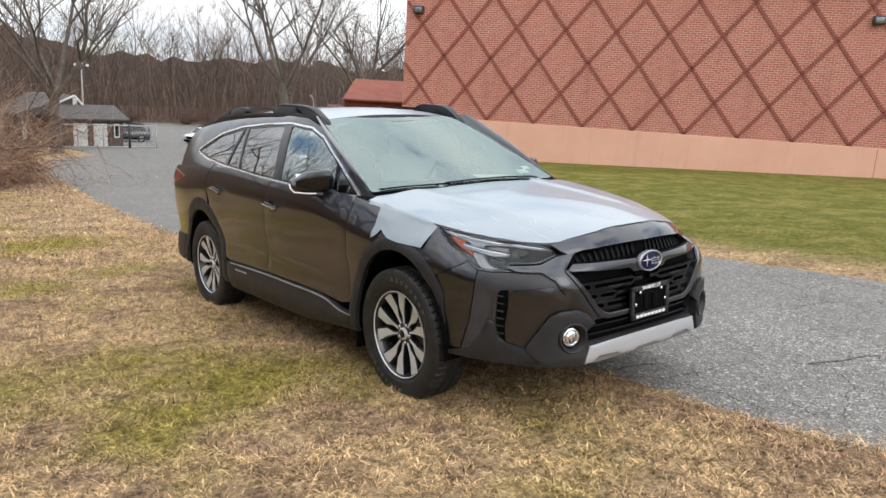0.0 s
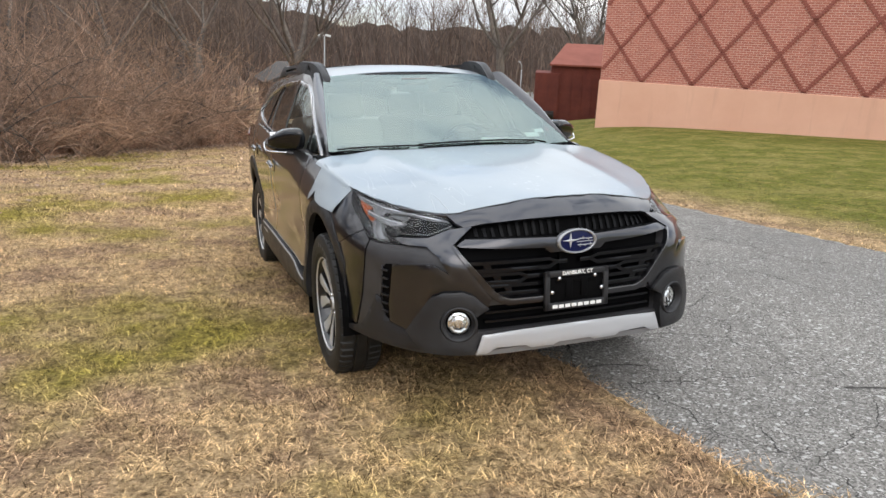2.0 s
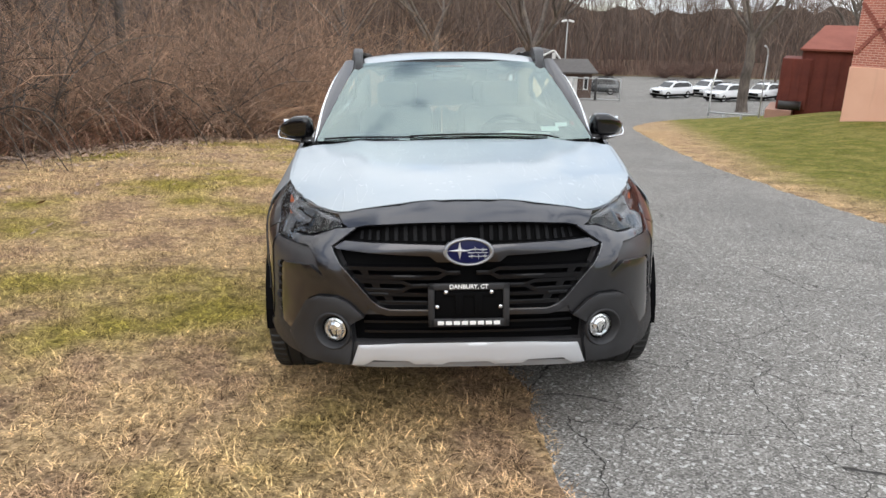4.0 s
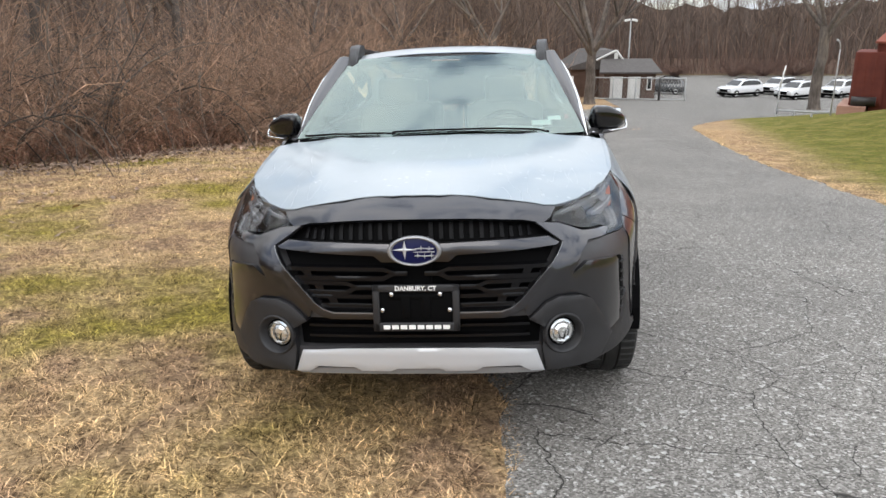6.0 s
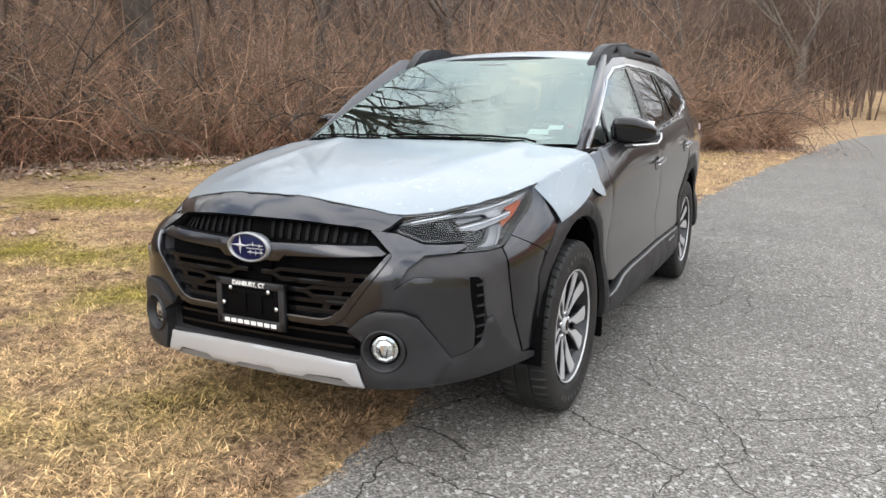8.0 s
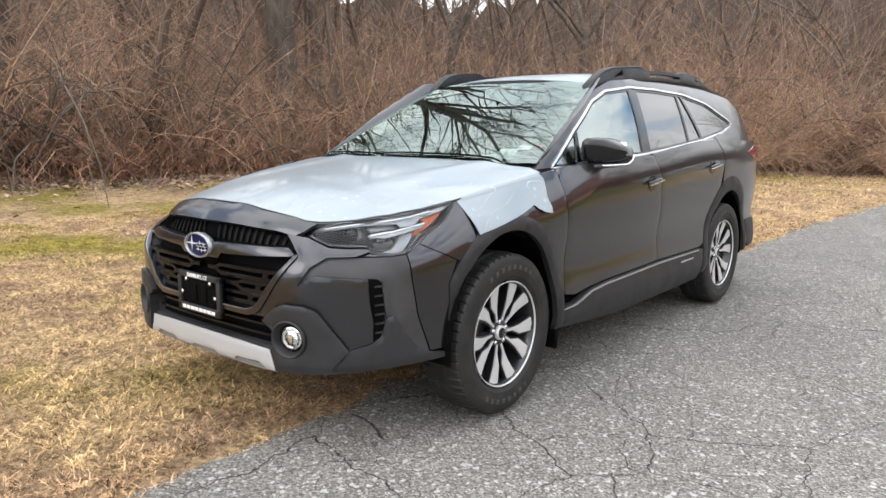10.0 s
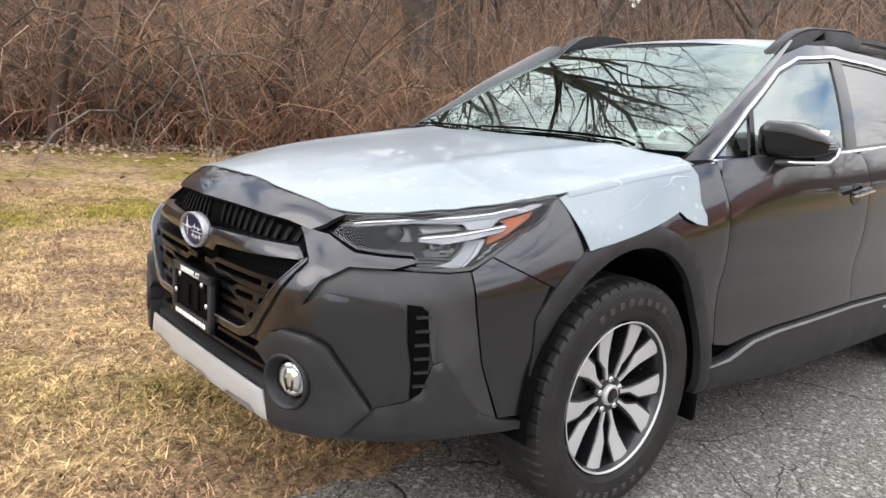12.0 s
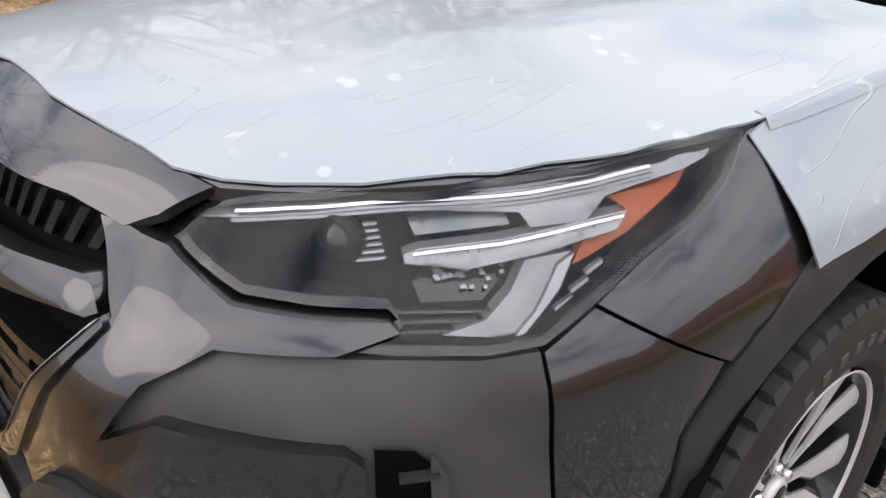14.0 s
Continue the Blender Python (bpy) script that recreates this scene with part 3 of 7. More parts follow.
    v = part("side_vent", plate(hull, [vent], -0.002, 0, 0.02, side=side), BLACK, bumper)
    for k in range(6):
        z = 0.487 + 0.036 * k
        part("vent_fin", plate(hull, [[(0.836, z), (0.874, z + 0.002), (0.874, z + 0.008), (0.836, z + 0.006)]], 0.008, 0.02, 0.02, side=side), CLAD, v)
    edge_bar = [(0.868, 0.690), (0.884, 0.668), (0.892, 0.552), (0.884, 0.55), (0.874, 0.60), (0.866, 0.672)]
    part("vent_edge", plate(hull, [edge_bar], 0.008, 0.02, 0.02, edge=0.004, side=side), SATIN, v)

# grille: backing, bars and upper mesh
part("grille_backing", plate(hull, [mirrored([(0, 0.41), (0.5, 0.41), (0.56, 0.80), (0.45, 0.87), (0, 0.90)])], -0.075, 0, 0.05), BLACK, bumper)
grille = part("grille", plate(hull, [mirrored([(0, 0.742), (0.118, 0.742), (0.145, 0.765), (0.50, 0.783), (0.515, 0.790), (0.475, 0.811), (0.30, 0.812), (0.10, 0.806), (0, 0.80)])], 0.016, 0.03, 0.02, edge=0.005), PAINT, car, "black honeycomb grille with a grey painted upper bar")
for k, (z, reach) in enumerate(((0.702, 0.452), (0.652, 0.41), (0.602, 0.362))):
    fork = 0.25 if k % 2 else 0.115
    for side in BOTH:
        main = [(0.03, z + 0.004), (fork - 0.035, z + 0.004), (fork, z - 0.014), (reach - 0.016, z - 0.010)]
        loop = main + [(u, q - 0.017) for u, q in reversed(main)]
        part("grille_bar", plate(hull, [loop], 0.002, 0.050, 0.02, edge=0.004, side=side), GRILLE, grille)
        twin = [(fork - 0.04, z + 0.002), (fork, z + 0.018), (reach + 0.018, z + 0.022)]
        loop = twin + [(u, q - 0.014) for u, q in reversed(twin)]
        part("grille_bar", plate(hull, [loop], 0.002, 0.050, 0.02, edge=0.004, side=side), GRILLE, grille)
        tie = [(reach - 0.075, z + 0.006), (reach - 0.055, z + 0.020), (reach - 0.035, z + 0.020), (reach - 0.055, z - 0.016), (reach - 0.080, z - 0.016)]
        part("grille_web", plate(hull, [tie], -0.004, 0.045, 0.02, side=side), GRILLE, grille)
part("grille_centre", plate(hull, [mirrored([(0, 0.56), (0.05, 0.56), (0.055, 0.745), (0, 0.745)])], -0.03, 0.04, 0.03), BLACK, grille)
for k in range(24):
    s = -0.415 + 0.83 * k / 23
    if abs(s) > 0.03:
        part("upper_grille_fin", plate(hull, [[(s - 0.007, 0.812), (s + 0.007, 0.812), (s + 0.005, 0.868 if abs(s) < 0.33 else 0.845), (s - 0.009, 0.868 if abs(s) < 0.33 else 0.845)]], -0.038, 0.02, 0.03), FIN, grille)
for z in (0.458, 0.497):
    part("lower_grille_bar", plate(hull, [mirrored([(0, z), (0.40, z + 0.002), (0.40, z + 0.012), (0, z + 0.010)])], -0.012, 0.04, 0.03, edge=0.003), GRILLE, grille)

# oval badge, plain shapes only
h0 = Vector(hull(0, 0.783, 0.016))
BADGE = Matrix.Translation(h0) @ Matrix.Rotation(radians(-90), 4, "Z") @ Matrix.Diagonal((1, 0.94, 0.53, 1))
badge = part("badge", moved(lathe([(0.099, -0.014), (0.101, 0.004), (0.097, 0.012), (0.089, 0.014), (0.084, 0.010), (0.082, 0.005)], 56), BADGE), LAMP_SILVER, grille, "chrome-rimmed oval badge")
part("badge_field", moved(lathe([(0.084, 0.005), (0.045, 0.009), (0.0005, 0.011)], 48), BADGE), BADGE_BLUE, badge)


def four_point(x, z, w, h):
    bm = bmesh.new()
    ring = []
    for k in range(8):
        a = math.pi * k / 4
        f = 1.0 if k % 2 == 0 else 0.20
        ring.append(bm.verts.new((h0.x + x + w * f * math.cos(a), h0.y - 0.0115, h0.z + z + h * f * math.sin(a))))
    tip = bm.verts.new((h0.x + x, h0.y - 0.0155, h0.z + z))
    for k in range(8):
        bm.faces.new((ring[k], tip, ring[(k + 1) % 8]))
    bmesh.ops.recalc_face_normals(bm, faces=bm.faces)
    return bm


stars = [four_point(-0.033, 0.006, 0.045, 0.034)] + [four_point(x, z, 0.014, 0.012) for x, z in ((0.024, 0.012), (0.052, 0.008), (0.012, -0.014), (0.036, -0.017), (0.060, -0.014))]
bars = [box((h0.x + a, h0.y - 0.0125, h0.z + z - 0.0012), (h0.x + b, h0.y - 0.009, h0.z + z + 0.0012)) for a, b, z in ((0.0, 0.068, 0.010), (-0.004, 0.070, -0.002), (0.0, 0.066, -0.016))]
part("badge_marks", join(*stars, *bars), SILVER, badge, smooth=False)

# silver lower guard
guard = [(0, 0.428), (0.13, 0.428), (0.27, 0.426), (0.418, 0.418), (0.447, 0.336), (0.40, 0.338), (0.385, 0.345), (0.36, 0.360), (0.23, 0.357), (0.205, 0.343), (0.10, 0.341), (0.075, 0.352), (0, 0.352)]
part("lower_guard", plate(hull, [mirrored(guard)], 0.020, 0.008, 0.014, edge=0.003), SILVER, car, "silver painted lower bumper guard")
# lower lip in the darkened silver, standing in for underside shade
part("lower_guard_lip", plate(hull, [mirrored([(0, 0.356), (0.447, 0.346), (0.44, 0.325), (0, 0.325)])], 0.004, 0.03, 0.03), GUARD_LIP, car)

# number-plate carrier with a dealer's frame
pl = group_root("plate_carrier", None, car)
pl["label"] = "black dealer plate frame with white print"
py = -0.947
outer = box((-0.150, py - 0.012, 0.505), (0.150, py + 0.006, 0.662), 0.006)
fr = []
for a, b in (((-0.152, 0.640), (0.152, 0.664)), ((-0.152, 0.497), (0.152, 0.528)), ((-0.152, 0.497), (-0.128, 0.664)), ((0.128, 0.497), (0.152, 0.664))):
    fr.append(box((a[0], py - 0.022, a[1]), (b[0], py - 0.006, b[1]), 0.003))
part("frame", join(*fr), CLAD, pl)
part("backing", outer, BLACK, pl)
part("bracket", join(box((-0.052, py - 0.019, 0.545), (-0.020, py - 0.010, 0.628), 0.003), box((0.020, py - 0.019, 0.545), (0.052, py - 0.010, 0.628), 0.003), box((-0.1, py - 0.018, 0.612), (0.1, py - 0.010, 0.630), 0.003)), BLACK, pl)
for x, z in ((-0.085, 0.632), (0.085, 0.632), (-0.118, 0.575), (0.118, 0.575)):
    part("screw", moved(lathe([(0.008, 0), (0.0075, 0.004), (0.0005, 0.005)], 16), Matrix.Translation((x, py - 0.020, z)) @ Matrix.Rotation(radians(-90), 4, "Z")), CHROME, pl)
place = letters("DANBURY, CT", 0.0165, 0.002, 0.0006)
part("print", moved(place, Matrix.Translation((0, py - 0.0235, 0.653)) @ Matrix.Diagonal((0.98, 1, 1, 1))), WHITE, pl, smooth=False)
for k in range(8):
    x = -0.105 + 0.030 * k
    part("print_block", box((x - 0.012, py - 0.0245, 0.505), (x + 0.012, py - 0.0215, 0.520), 0.0012, 1), WHITE, pl, smooth=False)

# headlamps
HL = [(0.497, 0.853), (0.517, 0.866), (0.58, 0.884), (0.650, 0.897), (0.78, 0.907), (0.92, 0.918), (1.065, 0.935), (1.170, 0.955), (1.290, 0.974), (1.262, 0.942), (1.236, 0.918), (1.183, 0.882), (1.111, 0.848), (1.043, 0.814), (0.984, 0.785), (0.925, 0.778), (0.83, 0.779), (0.774, 0.784), (0.812, 0.792), (0.838, 0.804), (0.828, 0.811), (0.746, 0.813), (0.664, 0.818), (0.610, 0.836), (0.560, 0.851)]


def deep(d):
    return lambda s, z, out=0.0: hull(s, z, out - d)


LAMP_TOP = curve([(s, z) for s, z in HL[:9]])
TO_HOOD_X = curve([(0.497, 0.004), (0.58, 0.011), (0.65, 0.031), (0.78, 0.052), (0.92, 0.066), (1.065, 0.049), (1.17, 0.028), (1.29, 0.012)])
TO_HOOD_Y = curve([(0.497, 0.010), (0.58, -0.015), (0.65, -0.025), (0.78, -0.033), (0.92, -0.031), (1.065, -0.020), (1.17, -0.013), (1.29, -0.001)])


def lens_skin(s, z, out=0.0):
    """The lamp glass: the body's skin, drawn out above to meet the bonnet's edge."""
    p = hull(s, z, out)
    f = min(1.0, max(0.0, (z - LAMP_TOP(s) + 0.085) / 0.085)) ** 1.3
    return (p[0] + f * TO_HOOD_X(s), p[1] + f * TO_HOOD_Y(s), p[2] - 0.004 * f)


def shrunk(loop, d):
    """An outline drawn in by d, corner by corner."""
    area = sum(p[0] * q[1] - q[0] * p[1] for p, q in zip(loop, loop[1:] + loop[:1]))
    k = 1 if area > 0 else -1
    out = []
    for p, q, r in zip(loop[-1:] + loop[:-1], loop, loop[1:] + loop[:1]):
        t = Vector((r[0] - p[0], r[1] - p[1])).normalized()
        out.append((q[0] - k * t.y * d, q[1] + k * t.x * d))
    return out


STRIP = [(0.538, 0.864), (0.66, 0.874), (0.78, 0.882), (0.956, 0.888), (0.990, 0.888), (1.000, 0.874), (1.066, 0.880), (1.098, 0.903), (1.136, 0.913), (1.198, 0.928), (1.234, 0.941), (1.258, 0.962), (1.152, 0.945), (1.055, 0.930), (0.899, 0.912), (0.777, 0.902), (0.604, 0.882)]
for side in BOTH:
    lamp = group_root("headlamp", None, car)
    lamp["label"] = "clear headlamp with an amber side reflector"
    part("housing", plate(lens_skin, [HL], -0.050, 0, 0.03, side=side), BLACK, lamp)
    part("rim", plate(lens_skin, [HL, shrunk(HL, 0.007)], -0.004, 0.03, 0.018, side=side), GLOSS, lamp)
    part("upper_reflector", plate(lens_skin, [STRIP], -0.014, 0.025, 0.018, edge=0.003, side=side), LAMP_SILVER, lamp)
    for lift, mat in ((0.013, REFLECTOR), (0.006, LAMP_GREY), (0.021, LAMP_GREY)):
        line = [(q, LAMP_TOP(q) - lift - 0.010 * (q - 0.6)) for q in (0.62, 0.70, 0.80, 0.90, 1.0, 1.08, 1.16)]
        part("strip_line", plate(lens_skin, [line + [(q, z - 0.0028) for q, z in reversed(line)]], -0.0105, 0.004, 0.02, side=side), mat, lamp)
    part("light_guide", plate(lens_skin, [[(0.851, 0.847), (0.868, 0.852), (0.962, 0.863), (1.118, 0.890), (1.100, 0.872), (1.003, 0.850), (0.919, 0.835), (0.851, 0.839)]], -0.012, 0.022, 0.014, edge=0.004, side=side), LAMP_SILVER, lamp)
    part("guide_grooves", join(*[plate(lens_skin, [[(0.86 + 0.0125 * k, 0.8405 + 0.0021 * k), (0.8625 + 0.0125 * k, 0.8405 + 0.0021 * k), (0.8660 + 0.0125 * k, 0.8480 + 0.0021 * k), (0.8635 + 0.0125 * k, 0.8480 + 0.0021 * k)]], -0.0112, 0.001, 0.02, side=side) for k in range(18)]), LAMP_GREY, lamp, smooth=False)["kind"] = "stuff"
    part("guide_line", plate(lens_skin, [[(0.86, 0.8505), (0.962, 0.8625), (1.11, 0.888), (1.108, 0.885), (0.962, 0.8595), (0.86, 0.8475)]], -0.010, 0.004, 0.02, side=side), REFLECTOR, lamp)
    part("amber_reflector", plate(lens_skin, [[(1.214, 0.926), (1.172, 0.911), (1.107, 0.898), (1.125, 0.888), (1.099, 0.867), (1.065, 0.856), (1.045, 0.837), (1.065, 0.843), (1.116, 0.863), (1.157, 0.886), (1.195, 0.908)]], -0.030, 0.012, 0.012, edge=0.002, side=side), AMBER, lamp)
    part("side_blade", plate(lens_skin, [[(0.988, 0.844), (1.042, 0.852), (1.031, 0.839), (0.987, 0.802), (0.955, 0.785), (0.884, 0.787), (0.931, 0.798), (0.964, 0.820)]], -0.016, 0.02, 0.014, edge=0.003, side=side), LAMP_GREY, lamp)
    part("blade_edge", plate(lens_skin, [[(1.042, 0.852), (1.015, 0.824), (0.969, 0.791), (0.956, 0.787), (0.985, 0.808), (1.020, 0.842)]], -0.0125, 0.006, 0.012, side=side), LAMP_SILVER, lamp)
    part("upper_chamber", plate(lens_skin, [[(0.868, 0.856), (0.985, 0.870), (0.978, 0.885), (0.90, 0.881), (0.86, 0.872)]], -0.034, 0.012, 0.016, edge=0.004, side=side), LAMP_GREY, lamp)
    part("lower_chamber", plate(lens_skin, [[(0.876, 0.829), (0.975, 0.840), (0.960, 0.822), (0.937, 0.806), (0.868, 0.803), (0.861, 0.818)]], -0.036, 0.01, 0.016, edge=0.004, side=side), GLOSS, lamp)
    part("lower_fins", join(*[plate(lens_skin, [[(0.84, z), (0.94, z + 0.002), (0.94, z + 0.004), (0.84, z + 0.002)]], -0.022, 0.010, 0.02, side=side) for z in (0.787, 0.794, 0.801)]), GLOSS, lamp)
    for k in range(4):
        part("corner_fin", plate(lens_skin, [[(1.052 - 0.022 * k, 0.832 - 0.014 * k), (1.075 - 0.022 * k, 0.842 - 0.014 * k), (1.075 - 0.022 * k, 0.845 - 0.014 * k), (1.052 - 0.022 * k, 0.835 - 0.014 * k)]], -0.020, 0.006, 0.02, side=side), LAMP_GREY, lamp)
    h0 = Vector(lens_skin(0.762, 0.851, -0.032))
    n = Vector((0.42, -0.90, 0.06)).normalized()
    m = Matrix.Translation((side * h0.x, h0.y, h0.z)) @ Vector((side * n.x, n.y, n.z)).to_track_quat("X", "Z").to_matrix().to_4x4()
    pj = part("projector", moved(lathe([(0.030, -0.02), (0.030, 0.000), (0.027, 0.004), (0.025, 0.0)], 28), m), GLOSS, lamp)
    part("projector_lens", moved(lathe([(0.025, 0.000), (0.020, 0.008), (0.010, 0.013), (0.0005, 0.015)], 24), m), GLOSS, pj)
    glint = random.Random(12)
    bits = []
    for k in range(6):
        z = 0.836 + 0.0060 * k
        bits.append(plate(lens_skin, [[(0.795, z), (0.832 - 0.002 * k, z + 0.002), (0.832 - 0.002 * k, z + 0.004), (0.795, z + 0.002)]], -0.030, 0.006, 0.03, side=side))
    # scattered silvered chips stand in for glints on the lower reflector
    for k in range(26):
        q, z = glint.uniform(0.885, 0.965), glint.uniform(0.818, 0.836)
        w = glint.uniform(0.002, 0.005)
        bits.append(plate(lens_skin, [[(q - w, z - 0.001), (q + w, z), (q + w * 0.6, z + 0.0025), (q - w, z + 0.0015)]], -0.030 + glint.uniform(-0.002, 0.002), 0.003, 0.03, side=side))
    part("ribs_and_glints", join(*bits), LAMP_SILVER, lamp, smooth=False)["kind"] = "stuff"
    cover = part("lens", plate(lens_skin, [HL], -0.002, 0.0, 0.018, side=side), LENS, lamp)
    cover.visible_shadow = False

# flank panels
door_front_s, door_mid_s = 1.985, 3.045
for side in BOTH:
    fender = [(1.048, 0.816), (1.113, 0.851), (1.185, 0.886), (1.240, 0.922), (1.268, 0.946)] + top_edge(1.30, 1.99, 9, -0.002) + [(1.985, 1.02), (1.988, 0.97), (2.02, 0.72), (2.005, 0.47), (1.97, 0.45)] + [p for p in reversed(CLAD_F) if 1.22 < p[0] < 1.985 and p[1] > 0.5] + [(1.298, 0.702), (1.208, 0.742)]
    wing = part("front_wing", plate(hull, [fender], 0.0, 0.02, 0.03, edge=0.0015, side=side), PAINT, car)
    lowcorner = [(0.982, 0.780), (1.044, 0.813), (1.204, 0.740), (1.166, 0.651), (1.166, 0.573), (1.158, 0.473), (1.150, 0.388), (1.076, 0.388), (1.021, 0.536), (0.9955, 0.678)]
    part("bumper_corner", plate(hull, [lowcorner], 0.0, 0.02, 0.025, edge=0.0015, side=side), PAINT, car)
    arch = [p for p in CLAD_F if p[0] > 1.165 and p[1] > 0.36 or p[0] > 1.5] + [(HUB_F + 0.452, 0.30), (HUB_F + 0.385, 0.30)] + FRONT_ARCH[::-1] + [(HUB_F - 0.385, 0.33), (1.15, 0.345), (1.155, 0.45), (1.168, 0.573), (1.166, 0.651)]
    part("front_arch_moulding", plate(hull, [arch], 0.010, 0.035, 0.03, edge=0.007, side=side), CLAD, car)
    arch = CLAD_R + [(HUB_R + 0.475, 0.33), (HUB_R + 0.405, 0.33)] + REAR_ARCH[::-1] + [(HUB_R - 0.405, 0.29), (HUB_R - 0.475, 0.29)]
    part("rear_arch_moulding", plate(hull, [arch], 0.010, 0.035, 0.035, edge=0.007, side=side), CLAD, car)
    # film torn over the wing
    wf = [(1.294, 0.960), (1.304, 0.932), (1.332, 0.830), (1.36, 0.836), (1.422, 0.846), (1.51, 0.864), (1.596, 0.884), (1.66, 0.900), (1.732, 0.922), (1.755, 0.902), (1.80, 0.884), (1.848, 0.877), (1.856, 0.905), (1.845, 0.951), (1.862, 1.0), (1.872, 1.026)] + top_edge(1.86, 1.33, 8, 0.003)
    if side < 0:
        wf = [(s if s < 1.6 else 1.6 + (s - 1.6) * 0.55, z if z > 0.88 else 0.86 + (z - 0.83) * 0.3) for s, z in wf]
    part("wing_film", plate(lambda s, z, out=0.0: hull(s, z, out + 0.009 * min(1.0, max(0.0, (0.93 - z) / 0.05))), [wf], 0.004, 0.003, 0.022, side=side), FILM, wing, "torn white transport film")
    # film stretched over the gap between bonnet and wing
    bm = bmesh.new()
    cols = []
    for k in range(19):
        q = 1.325 + (1.858 - 1.325) * k / 18
        b = Vector(hull(q, TOP(q) - 0.006, 0.0055))
        at = min(max(b.y, -0.23), 0.33)
        (xa, ya), (xb, yb) = [(p, r) for p, r in zip(hood_side, hood_side[1:]) if p[1] <= at + 1e-6][-1]
        xe = xa + (xb - xa) * (at - ya) / (yb - ya) - 0.012
        a = Vector(hood(xe, at, 0.0055))
        mid = a.lerp(b, 0.5) + Vector((0.003, 0, 0.004))
        cols.append([bm.verts.new((side * p.x, p.y, p.z)) for p in (a, a.lerp(mid, 0.5), mid, mid.lerp(b, 0.5), b)])
    for c0, c1 in zip(cols, cols[1:]):
        for j in range(4):
            bm.faces.new((c0[j], c1[j], c1[j + 1], c0[j + 1]))
    bmesh.ops.recalc_face_normals(bm, faces=bm.faces)
    part("film_bridge", bm, FILM, wing)
    # doors
    fd = [(1.989, 1.02), (1.992, 0.97), (2.024, 0.72), (2.009, 0.462), (2.10, 0.446), (2.24, 0.462), (2.40, 0.472), (3.035, 0.485), (3.066, 0.500), (3.074, 0.753), (3.046, 1.004), (2.985, 1.103)] + top_edge(2.9, 2.02, 12, 0.0)
    front_door = part("front_door", plate(hull, [fd], 0.0, 0.02, 0.04, edge=0.0015, side=side), PAINT, car)
    rd = [(2.989, 1.103), (3.050, 1.004), (3.078, 0.753), (3.070, 0.500), (3.041, 0.486), (3.74, 0.478)] + [p for p in CLAD_R if p[0] < 4.08 and p[1] > 0.48] + [(4.12, 1.0), (4.10, 1.10), (4.02, 1.185)] + top_edge(3.95, 3.05, 10, 0.0)
    rear_door = part("rear_door", plate(hull, [rd], 0.0, 0.02, 0.04, edge=0.0015, side=side), PAINT, car)
    qp = [(4.03, 1.188), (4.108, 1.10), (4.128, 1.0)] + [p for p in CLAD_R if p[0] > 4.08 and p[1] > 0.55] + [(4.80, 0.56), (5.3, 0.56), (6.08, 0.60), (6.08, 1.20)] + top_edge(6.0, 4.06, 22, 0.0)
    part("rear_quarter", plate(hull, [qp], 0.0, 0.02, 0.05, edge=0.0015, side=side), PAINT, car)
    rb = [(4.768, 0.40), (4.85, 0.34), (6.08, 0.36), (6.08, 0.60), (5.3, 0.555), (4.765, 0.555)]
    part("rear_bumper", plate(hull, [rb], 0.008, 0.03, 0.05, edge=0.005, side=side), CLAD, car)
    sill = [(1.965, 0.30), (1.965, 0.400), (2.09, 0.408), (2.25, 0.450), (2.41, 0.463), (3.06, 0.478), (3.74, 0.471), (3.80, 0.46), (3.80, 0.25), (2.6, 0.245)]
    part("sill_moulding", plate(hull, [sill], 0.014, 0.04, 0.05, edge=0.010, side=side), CLAD, car)
    ledge = [(1.97, 0.392), (2.09, 0.402), (2.25, 0.444), (2.41, 0.457), (3.06, 0.472), (3.70, 0.465), (3.70, 0.455), (3.06, 0.461), (2.41, 0.446), (2.25, 0.433), (2.09, 0.391)]
    part("sill_strip", plate(hull, [[(u, v + (0.004 if k > 5 else 0.0)) for k, (u, v) in enumerate(ledge)]], 0.020, 0.012, 0.04, edge=0.003, side=side), SATIN_SILVER, car)
    part("sill_print", join(*[plate(hull, [[(3.40 + 0.030 * k, 0.420), (3.420 + 0.030 * k, 0.420), (3.420 + 0.030 * k, 0.431), (3.40 + 0.030 * k, 0.431)]], 0.016, 0.002, 0.03, side=side) for k in range(7)]), SILVER, car)
    flap = box((0.70, 0.395, 0.20), (0.90, 0.42, 0.46), 0.006)
    part("mud_flap", moved(flap, Matrix.Diagonal((side, 1, 1, 1))), BLACK, car)
    # handles
    for s0, z0, door in ((2.92, 0.956, front_door), (3.885, 1.006, rear_door)):
        cup = ellipse(s0 - 0.005, z0 - 0.006, 0.050, 0.044, 24)
        part("handle_cup", plate(hull, [cup], 0.003, 0.004, 0.012, side=side), GLOSS, door)
        bar = [(s0 - 0.080, z0 - 0.010), (s0 - 0.04, z0 - 0.006), (s0 + 0.05, z0 + 0.004), (s0 + 0.090, z0 + 0.010), (s0 + 0.088, z0 + 0.024), (s0 + 0.04, z0 + 0.021), (s0 - 0.045, z0 + 0.010), (s0 - 0.082, z0 + 0.004)]
        part("door_handle", plate(hull, [bar], 0.034, 0.020, 0.012, soft=1, edge=0.006, side=side), PAINT, door)
        part("handle_strip", plate(hull, [[(u, v - 0.004) for u, v in bar[:4]] + [(u, v + 0.002) for u, v in reversed(bar[:4])]], 0.035, 0.012, 0.02, side=side), CHROME, door)
